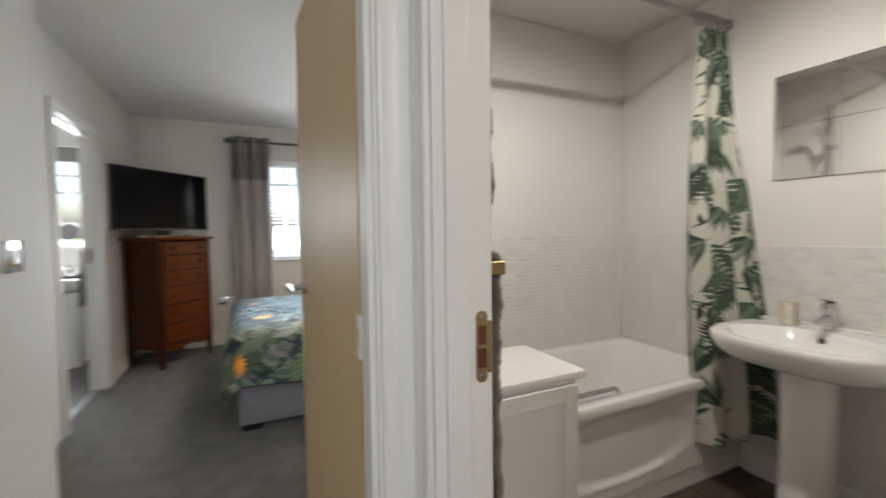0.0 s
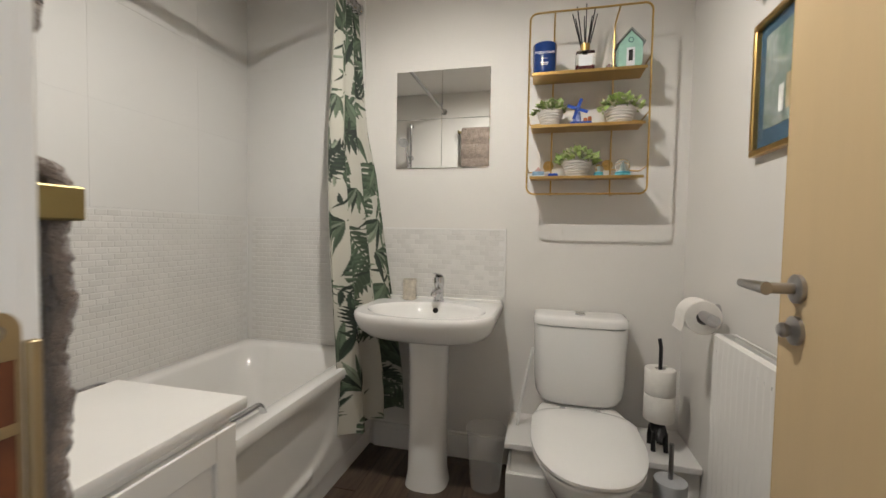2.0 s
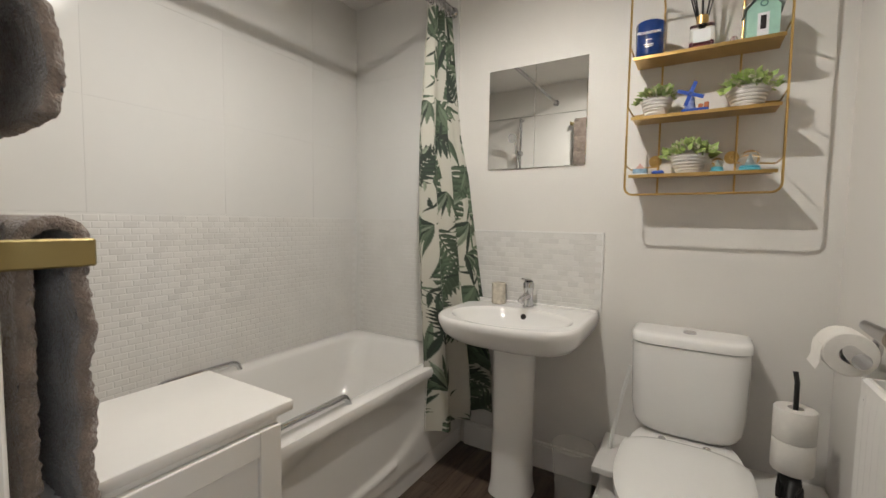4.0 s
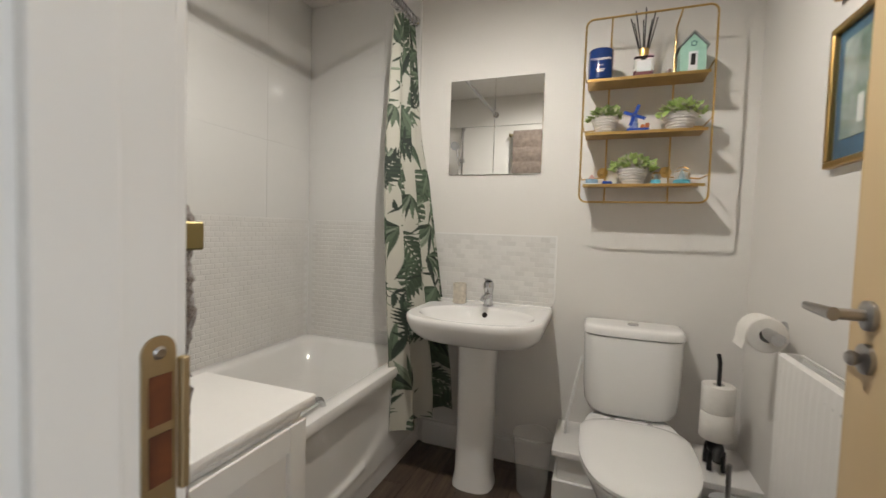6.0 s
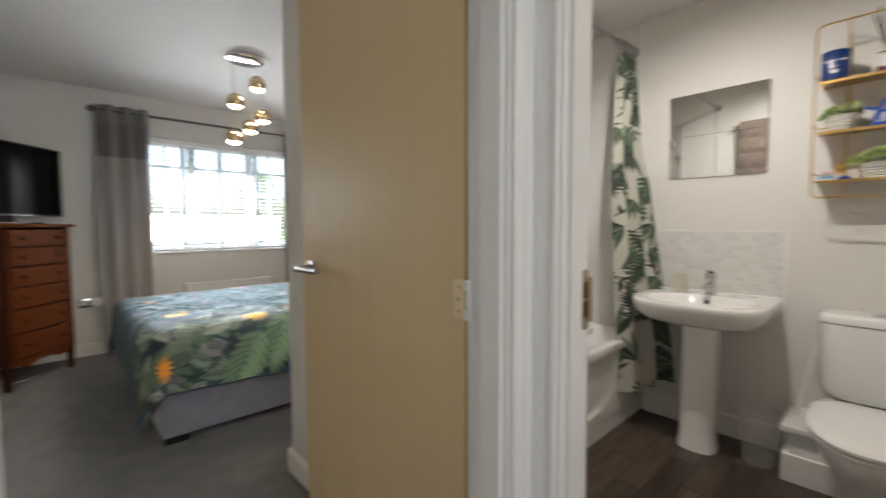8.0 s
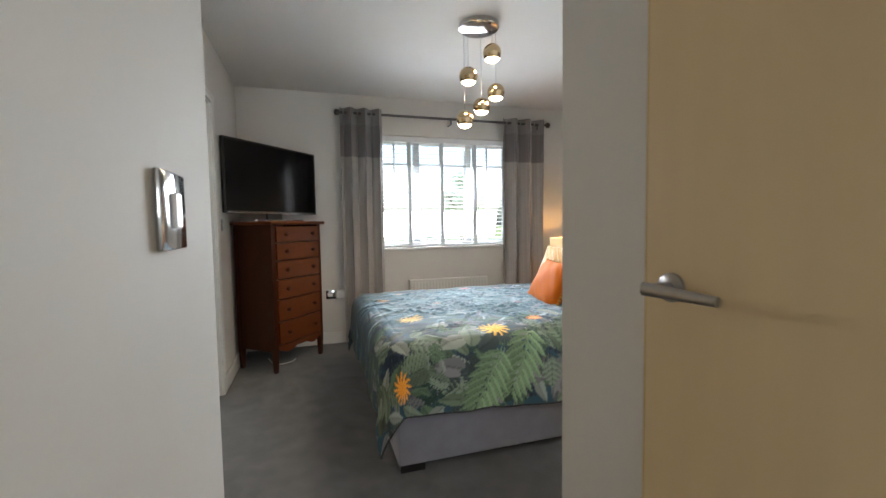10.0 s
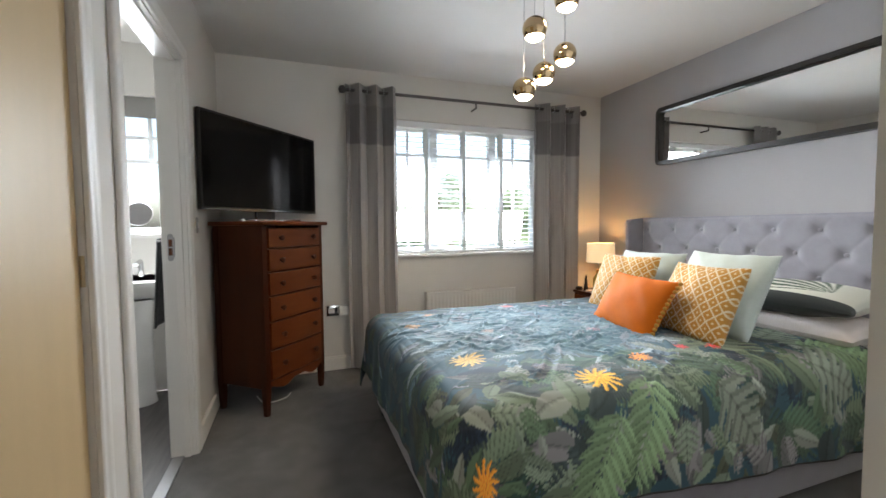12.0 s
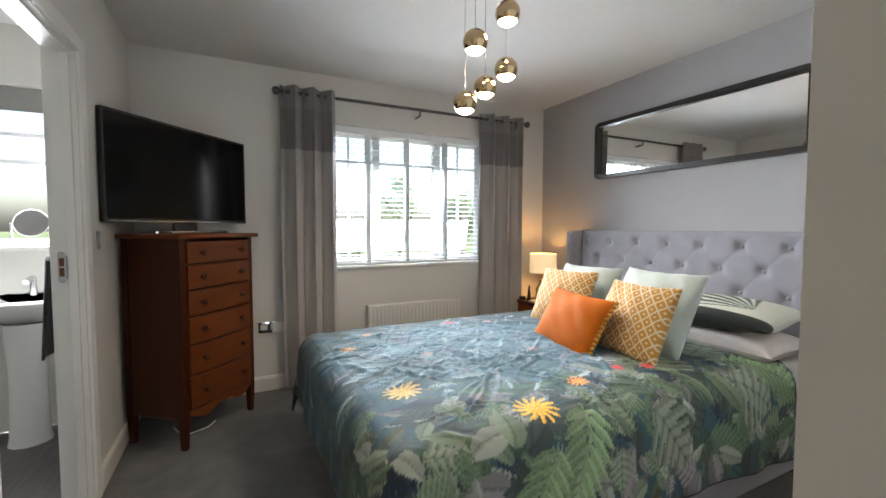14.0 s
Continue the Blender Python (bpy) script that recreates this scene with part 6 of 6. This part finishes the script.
part("collar", lathe([(0.036, 0.165), (0.038, 0.17), (0.038, 0.2), (0.012, 0.205), (0.012, 0.27)], 24), GOLD, lamp, "brass collar")
part("shade", lathe([(0.122, 0.27), (0.128, 0.2705), (0.122, 0.45), (0.119, 0.45), (0.122, 0.272)], 40, cap0=False, cap1=False), SHADE, lamp, "glowing cream drum shade", 60)
cat = tagged(link("ornament", tube([(2.045, 4.98, 0.551), (2.045, 4.98, 0.60), (2.05, 4.985, 0.63), (2.04, 4.975, 0.665), (2.05, 4.98, 0.70)], 0.022, 10, taper=0.25), BLK, smooth=60), "slim black animal ornament on the bedside table", "ornament")
tagged(link("trinket_box", lathe([(0.03, 0), (0.033, 0.01), (0.03, 0.03), (0.012, 0.034)], 20, (2.03, 5.06, 0.551)), BLK, smooth=40), "small round black box on the bedside table", "box")
tagged(link("book", boxes((2.0, 2.09, 4.82, 4.93, 0.551, 0.568), bevel=0.002), material("cream_cover", (0.62, 0.58, 0.5), 0.6)), "small cream book lying on the bedside table", "book")

# ---- long wall mirror ----
bmr = thing("wall_mirror", "long black framed mirror hung above the bed", "mirror", (XR - 0.001, 0, 0))
my0, my1, mz0, mz1 = 2.95, 4.49, 1.665, 2.14
o_, i_ = rrect(my0, my1, mz0, mz1, 0, 0.045), rrect(my0 + 0.034, my1 - 0.034, mz0 + 0.034, mz1 - 0.034, 0, 0.02)
bm = bmesh.new()
f = lambda pts, d: [(-d, p[0], p[1]) for p in pts]
add_loft(bm, [f(o_, 0.0), f(o_, 0.05), f(i_, 0.052), f(i_, 0.02)], False, False)
bmesh.ops.recalc_face_normals(bm, faces=bm.faces)
part("frame", bm, BLACK, bmr, "black rounded frame")
bm = bmesh.new()
bm.faces.new([bm.verts.new(p) for p in f(i_, 0.021)])
part("mirror_glass", bm, MIRROR, bmr, smooth=0)


# ---- bathroom shelf and its ornaments ----
shelf = thing("wall_shelf", "gold wire wall shelf with three tiers", "shelf", (XB1 - 0.001, 0, 0))
sy0, sy1, sz0, sz1, sf = -0.018, 0.468, 1.310, 2.082, -0.168
loop = []
for cy, cz, a0 in ((sy1 - 0.03, sz1 - 0.03, 0), (sy0 + 0.03, sz1 - 0.03, 90), (sy0 + 0.03, sz0 + 0.03, 180), (sy1 - 0.03, sz0 + 0.03, 270)):
    loop += [(sf, cy + 0.03 * math.cos(radians(a0 + 90 * k / 6)), cz + 0.03 * math.sin(radians(a0 + 90 * k / 6))) for k in range(7)]
part("front_frame", tube(loop, 0.0042, 8, True), GOLD, shelf)
SZ = (1.388, 1.609, 1.834)
for yy in (0.105, 0.365):
    part("back_rod", tube(rounded([(sf, yy, sz1), (-0.02, yy, sz1 - 0.01), (-0.012, yy, sz1 - 0.06), (-0.012, yy, sz0 + 0.05), (-0.02, yy, sz0 + 0.005), (sf, yy, sz0)], 0.02), 0.0038, 8), GOLD, shelf)
    part("wall_disc", lathe([(0.024, 0), (0.024, 0.003), (0.008, 0.005), (0.006, 0.01)], 20), GOLD, shelf, "round gold fixing disc").matrix_local = pose(0, yy + 0.012, 1.455, 0, -90, 0)
for zt in SZ:
    bm = boxes((sf + 0.004, -0.012, sy0 + 0.012, sy1 - 0.012, zt - 0.0015, zt), (sf + 0.003, sf + 0.005, sy0 + 0.012, sy1 - 0.012, zt - 0.012, zt), (-0.013, -0.011, sy0 + 0.012, sy1 - 0.012, zt, zt + 0.012))
    part("tier", bm, GOLD, shelf, "flat gold metal tier")
    for yy in (sy0 + 0.002, sy1 - 0.002):
        part("side_arm", tube(rounded([(sf, yy, zt + 0.035), (-0.02, yy, zt + 0.035), (-0.012, 0.105 if yy < 0.2 else 0.365, zt + 0.045)], 0.015), 0.0032, 8), GOLD, shelf)
XS = XB1 - 0.10


def letters(text, size, at, m, mat, parent):
    cu = bpy.data.curves.new("writing", "FONT")
    cu.body, cu.size, cu.align_x, cu.align_y, cu.extrude = text, size, "CENTER", "CENTER", 0.0002
    tmp = bpy.data.objects.new("writing", cu)
    me = bpy.data.meshes.new_from_object(tmp)
    bpy.data.objects.remove(tmp)
    me.materials.append(mat)
    ob = new("writing", me)
    ob.parent, ob.matrix_local = parent, m
    ob["label"] = "white printed writing"
    return ob


NAVYB = material("navy_glass", (0.01, 0.035, 0.15), 0.2, vary=0.05)
WHITEP = material("white_print", (0.75, 0.76, 0.78), 0.5)
candle = thing("candle", "navy blue glass candle jar with white writing", "candle", (XS - 0.02, 0.405, SZ[2]))
candle.scale = (1.2, 1.2, 1.2)
part("jar", lathe([(0.036, 0), (0.041, 0.004), (0.043, 0.105), (0.041, 0.108), (0.039, 0.104), (0.037, 0.03), (0, 0.03)], 36, cap1=False), NAVYB, candle)
letters("MOUNTAIN", 0.0125, None, pose(-0.0432, 0.0, 0.067, 90, 0, -90), WHITEP, candle)
part("small_print", boxes((-0.0433, -0.0428, -0.008, 0.008, 0.046, 0.0475), (-0.0433, -0.0428, -0.014, 0.014, 0.03, 0.033), (-0.0433, -0.0428, -0.011, 0.011, 0.024, 0.027)), WHITEP, candle, "small unreadable print")
GREENP = material("succulent_leaf", (0.42, 0.56, 0.17), 0.6, vary=0.35, scale=40, random=0.25)
CREAMF = material("cream_green_flower", (0.52, 0.52, 0.33), 0.7, vary=0.2, scale=40)
RIB = material("ribbed_pot_glaze", (0.68, 0.66, 0.63), 0.4, vary=0.06, scale=12)


def plant(y, z, r, seed, flower):
    rr = random.Random(seed)
    t = thing("potted_plant", "small artificial plant in a white ribbed pot", "plant", (XS, y, z), 0, "shelf plants")
    t.scale = (1.22, 1.22, 1.22)
    prof = [(r * 0.62, 0)]
    for k in range(6):
        a = k / 6
        prof += [(r * (0.62 + 0.36 * a) + 0.0012, 0.055 * a + 0.002), (r * (0.62 + 0.36 * a) + 0.0012, 0.055 * a + 0.0065), (r * (0.62 + 0.36 * a) - 0.001, 0.055 * a + 0.008)]
    prof += [(r, 0.057), (r * 0.93, 0.057), (r * 0.9, 0.045), (0, 0.045)]
    part("pot", lathe(prof, 30, cap1=False), RIB, t, "white ribbed pot")
    for mat_, n, nm in ((GREENP, 110, "leaves"), (CREAMF, 70 if flower else 26, "blossoms")):
        bm = bmesh.new()
        for k in range(n):
            a, el = rr.random() * 6.28, rr.uniform(0.05, 1.5)
            d = Vector((math.cos(a) * math.cos(el), math.sin(a) * math.cos(el), math.sin(el) * 0.8))
            p = Vector((0, 0, 0.052)) + Vector((d.x * r * 1.12, d.y * r * 1.22, d.z * r * 1.0)) * rr.uniform(0.75, 1.05)
            u = (d + Vector((rr.gauss(0, 0.4), rr.gauss(0, 0.4), rr.gauss(0, 0.4)))).normalized()
            w = u.orthogonal().normalized()
            nrm = u.cross(w)
            ln = rr.uniform(0.015, 0.024) * (0.7 if nm == "blossoms" else 1)
            pts = [p - u * ln * 0.3, p + w * ln * 0.55 + u * ln * 0.3 + nrm * 0.002, p + u * ln * 1.1, p - w * ln * 0.55 + u * ln * 0.3 + nrm * 0.002]
            c = bm.verts.new(p + u * ln * 0.35 + nrm * 0.004)
            vv = [bm.verts.new(q) for q in pts]
            for i in range(4):
                bm.faces.new((vv[i], vv[(i + 1) % 4], c))
        part(nm, bm, mat_, t)
    return t


plant(0.375, SZ[1], 0.048, 1, False)
plant(0.085, SZ[1], 0.058, 2, True)
plant(0.255, SZ[0], 0.055, 3, True)
dif = thing("reed_diffuser", "clear glass reed diffuser with dark reeds and white label", "diffuser", (XS, 0.235, SZ[2]))
dif.scale = (1.15, 1.15, 1.15)
CLEAR = bpy.data.materials.new("clear_glass")
CLEAR.use_nodes = True
cb = CLEAR.node_tree.nodes["Principled BSDF"]
cb.inputs["Transmission Weight"].default_value, cb.inputs["Roughness"].default_value, cb.inputs["Base Color"].default_value = 1.0, 0.02, (0.95, 0.96, 0.96, 1)
part("bottle", box(-0.03, 0.03, -0.034, 0.034, 0.0005, 0.082, 0.008, 3), CLEAR, dif)
part("oil", box(-0.025, 0.025, -0.029, 0.029, 0.004, 0.03, 0.004), material("pink_oil", (0.35, 0.10, 0.13), 0.1), dif, "rosy oil")
part("neck", lathe([(0.017, 0.082), (0.017, 0.112), (0.012, 0.114)], 20), GOLD, dif, "gold neck")
part("label", box(-0.0312, -0.0305, -0.024, 0.024, 0.022, 0.062), WHITEP, dif, "plain white label")
for k in range(8):
    a = k * 0.8
    part("reed", tube([(0.004 * math.cos(a), 0.004 * math.sin(a), 0.06), (0.035 * math.cos(a), 0.045 * math.sin(a) + 0.004, 0.235 + 0.012 * math.sin(k * 5))], 0.0022, 6), BLK, dif, "dark reed")
hut = thing("beach_hut", "mint green model beach hut on the shelf", "ornament", (XS - 0.01, 0.058, SZ[2]))
hut.scale = (1.35, 1.35, 1.35)
MINTP = material("mint_paint", (0.36, 0.60, 0.50), 0.6, vary=0.06, scale=40)
bm = boxes((-0.028, 0.028, -0.034, 0.034, 0.0005, 0.075))
add_loft(bm, [[(x, -0.034, 0.075), (x, 0.034, 0.075), (x, 0.0, 0.112)] for x in (-0.028, 0.028)])
bmesh.ops.recalc_face_normals(bm, faces=bm.faces)
part("hut_body", bm, MINTP, hut)
for sg in (-1, 1):
    part("roof", box(-0.034, 0.034, -0.003, 0.058, 0, 0.004), material("weathered_grey", (0.42, 0.44, 0.42), 0.8, vary=0.2, scale=50), hut, "grey weathered roof").matrix_local = pose(0, 0, 0.115, -47 * sg, 0, 0) if sg > 0 else pose(0, 0, 0.115, 0, 0, 180) @ pose(0, 0, 0, -47, 0, 0)
part("door", box(-0.030, -0.0282, -0.012, 0.012, 0.002, 0.06), WHITEP, hut, "white door")
part("door_window", box(-0.0308, -0.0301, -0.006, 0.006, 0.02, 0.053), BLK, hut, "dark door opening")
part("ring", tube([(-0.0295, 0.007 * math.cos(a), 0.083 + 0.007 * math.sin(a)) for a in [2 * math.pi * i / 12 for i in range(12)]], 0.0015, 6, True), material("faded_teal", (0.12, 0.25, 0.23), 0.6), hut)
mill = thing("windmill", "blue and white souvenir windmill", "ornament", (XS - 0.01, 0.245, SZ[1]))
mill.scale = (1.3, 1.3, 1.3)
BLUE = material("delft_blue", (0.02, 0.07, 0.38), 0.3, vary=0.08)
part("base", box(-0.016, 0.016, -0.034, 0.034, 0.0005, 0.014, 0.003), BLUE, mill)
part("tower", lathe([(0.015, 0.014), (0.009, 0.055), (0.011, 0.06), (0.003, 0.07)], 16, (0, 0.012, 0)), material("blue_white_glaze", (0.35, 0.42, 0.62), 0.3, vary=0.4, scale=80, colour2=(0.03, 0.08, 0.4)), mill)
for k in range(4):
    part("sail", box(-0.0145, -0.0125, -0.005, 0.005, 0.004, 0.035), BLUE, mill).matrix_local = Matrix.Translation((0, 0.012, 0.055)) @ pose(0, 0, 0, 20 + 90 * k, 0, 0)
part("houses", boxes((-0.01, 0.01, -0.034, -0.022, 0.014, 0.03), (-0.01, 0.01, -0.02, -0.008, 0.014, 0.026), bevel=0.002), material("terracotta", (0.45, 0.14, 0.05), 0.5), mill, "red model houses")
cot = thing("model_house", "tiny pink and blue souvenir house", "ornament", (XS - 0.015, 0.42, SZ[0]))
part("walls", box(-0.018, 0.018, -0.026, 0.026, 0.0005, 0.026, 0.002), material("pale_blue_glaze", (0.25, 0.42, 0.58), 0.4, vary=0.2, scale=50), cot)
bm = bmesh.new()
add_loft(bm, [[(x, -0.016, 0.026), (x, 0.016, 0.026), (x, 0.0, 0.046)] for x in (-0.016, 0.016)])
bmesh.ops.recalc_face_normals(bm, faces=bm.faces)
part("roof", bm, material("pink_glaze", (0.6, 0.36, 0.32), 0.4), cot, "pink roof")
part("base_strip", box(-0.019, 0.019, -0.028, 0.028, 0.0, 0.007), WHITEP, cot)
tagged(link("trinket", boxes((XS - 0.035, XS - 0.005, 0.335, 0.378, SZ[0] + 0.0005, SZ[0] + 0.016), bevel=0.005), BLUE), "small glossy blue box on the shelf", "ornament")
SNOW = material("snow_globe_inside", (0.55, 0.68, 0.72), 0.6, vary=0.1)
AQUA = material("aqua_resin", (0.10, 0.42, 0.55), 0.35, vary=0.15, scale=40)
for y, r_ in ((0.165, 0.02), (0.068, 0.032)):
    sg = thing("snow_globe", "clear snow globe on an aqua blue base", "snow globe", (XS - 0.012, y, SZ[0]), 0, "snow globes")
    part("base", lathe([(r_ * 1.05, 0.0005), (r_ * 1.12, 0.004), (r_ * 0.95, 0.012), (r_ * 1.0, 0.017), (r_ * 0.8, 0.021)], 26), AQUA, sg, "aqua ribbed base")
    part("scene", lathe([(r_ * 0.5, 0.021), (r_ * 0.25, 0.021 + r_ * 0.5), (0.002, 0.021 + r_ * 1.1)], 12), SNOW, sg)
    part("dome", lathe([(r_ * math.sin(a), 0.02 + r_ * 0.75 - r_ * math.cos(a)) for a in [0.75 + (3.1 - 0.75) * i / 14 for i in range(15)]], 26), CLEAR, sg, "clear dome", 60)
tagged(link("pebbles", boxes((XS - 0.03, XS - 0.004, 0.325, 0.352, SZ[2] + 0.0005, SZ[2] + 0.016), (XS - 0.03, XS - 0.01, 0.125, 0.148, SZ[2] + 0.0005, SZ[2] + 0.03), bevel=0.007), material("shell", (0.5, 0.46, 0.42), 0.5, vary=0.3, scale=60, colour2=(0.2, 0.08, 0.08))), "small shells and stones on the shelf", "ornament")

# ---- towel rail by the doorway ----
DULL = material("dull_brass", (0.33, 0.27, 0.13), 0.5, 1.0, vary=0.05)
TOWEL = material("taupe_towel", (0.25, 0.195, 0.16), 0.95, vary=0.2, scale=30, bump=1.0, bump_scale=260, sheen=0.4)
trl = thing("towel_rail", "gold-toned towel rail on the wall beside the doorway", "towel rail")
TB0, TB1 = 0.775, 1.19
for zt, off in ((1.142, 0.0), (2.05, 0.026)):
    part("bar", box(XB0 + 0.076 - off, XB0 + 0.087 - off, TB0 + 0.008, TB1, zt + 0.004, zt + 0.024, 0.002), DULL, trl, "flat brass bar")
    for yy in (TB0, TB1):
        part("arm", box(XB0 + 0.001, XB0 + 0.112 - off, yy, yy + 0.008, zt, zt + 0.03, 0.002), DULL, trl, "flat brass arm")


def towel(z_top, z_bot, y0, y1, ribbed, label, off=0.0):
    t = thing("towel", label, "towel", (0, 0, 0), 0, "taupe towels")
    nvv, nuu = 240, 80
    s, d = np.linspace(0, 1, nuu)[None, :], np.linspace(0, 1, nvv)[:, None]
    xc, rad = XB0 + 0.0815 - off, 0.024
    ln = z_top - z_bot
    tot = 2 * ln + math.pi * rad
    q = d * tot
    ang = np.clip((q - ln) / rad, 0, math.pi)
    xx = xc + rad * np.cos(ang)
    zz = np.where(q < ln, z_bot + q, np.where(q > ln + math.pi * rad, z_top - (q - ln - math.pi * rad), z_top + rad * np.sin(ang)))
    bulge = 0.012 * np.sin(s * 3.1) * np.clip((z_top - zz) / ln, 0, 1)
    xx = xx + np.where(q < ln + rad, 1, -1) * bulge + (0.012 * np.abs(np.sin((z_top - zz) * 24)) * np.where(q < ln + 0.01, 1, 0) if ribbed else 0.003 * np.sin(zz * 60 + s * 5) * np.where(q < ln, 1, 0)) + 0.0 * s
    rs = np.random.RandomState(int(z_top * 100))
    xx = np.maximum(xx, XB0 + 0.022) + 0.0012 * rs.randn(nvv, nuu)
    yy = y0 + (y1 - y0) * s + 0.006 * np.sin(zz * 9) * (1 - s) + 0.0015 * rs.randn(nvv, nuu)
    grid_mesh("cloth", np.stack([xx, yy, zz + 0.0 * s], -1), TOWEL, t, thick=0.014)


towel(1.165, 0.60, 0.795, 1.16, False, "thick taupe bath towel hanging over the rail")
towel(2.075, 1.30, 0.80, 1.16, True, "ribbed taupe towel hanging over the upper rail", 0.026)

# ---- shower on the wall that the mirror shows ----
shw = thing("shower", "chrome shower riser rail with hand shower and hose", "shower", (XB0 + 0.001, 1.66, 0))
part("riser", tube([(0.045, 0, 1.30), (0.045, 0, 2.16)], 0.011, 12), CHROME, shw)
for zz in (1.31, 2.15):
    part("bracket", tube([(0.0, 0, zz), (0.05, 0, zz)], 0.014, 12), CHROME, shw)
part("slider", boxes((0.03, 0.085, -0.025, 0.025, 1.82, 1.86), bevel=0.006), CHROME, shw)
hs_ = part("hand_shower", tube([(0.08, 0.01, 1.78), (0.11, 0.03, 1.94), (0.13, 0.04, 1.98)], 0.011, 12), CHROME, shw)
part("shower_head", lathe([(0.015, 0), (0.042, 0.02), (0.045, 0.028), (0.0, 0.03)], 26, cap1=False), CHROME, hs_).matrix_local = pose(0.125, 0.04, 1.98, 0, 120, 0)
part("hose", tube(rounded([(0.08, 0.01, 1.78), (0.12, 0.06, 1.1), (0.08, 0.1, 0.85), (0.04, 0.05, 1.0)], 0.08, 8), 0.007, 8), CHROME, shw, "chrome hose")
part("soap_dish", lathe([(0.03, 0), (0.06, 0.02), (0.062, 0.022), (0.03, 0.004), (0, 0.004)], 26, (0.09, 0, 1.40), cap1=False), CLEAR, shw, "clear soap dish")
part("mixer_bar", tube([(0.06, -0.14, 1.06), (0.06, 0.14, 1.06)], 0.022, 16), CHROME, shw, "chrome mixer bar")
caddy = thing("shampoo_bottle", "blue and green bottle on the bath's corner ledge", "bottle", (0.50, 1.93, TZ + 0.001))
part("body", lathe([(0.03, 0), (0.034, 0.01), (0.034, 0.15), (0.012, 0.18)], 20), material("blue_bottle", (0.05, 0.25, 0.5), 0.25), caddy)
part("cap", lathe([(0.014, 0.18), (0.014, 0.22)], 16), material("green_cap", (0.05, 0.4, 0.25), 0.3), caddy)

# ---- bathroom ceiling spot ----
dl = thing("downlight", "recessed chrome ceiling downlight", "ceiling lamp", (1.20, 0.79, H))
part("ring", lathe([(0.03, -0.001), (0.044, -0.001), (0.044, -0.004), (0.031, -0.005), (0.03, -0.001)], 30, cap0=False, cap1=False), CHROME, dl)
part("lens", lathe([(0.0, -0.0015), (0.029, -0.0015)], 30, cap0=False, cap1=False), LAMPGLOW, dl, "glowing lens")
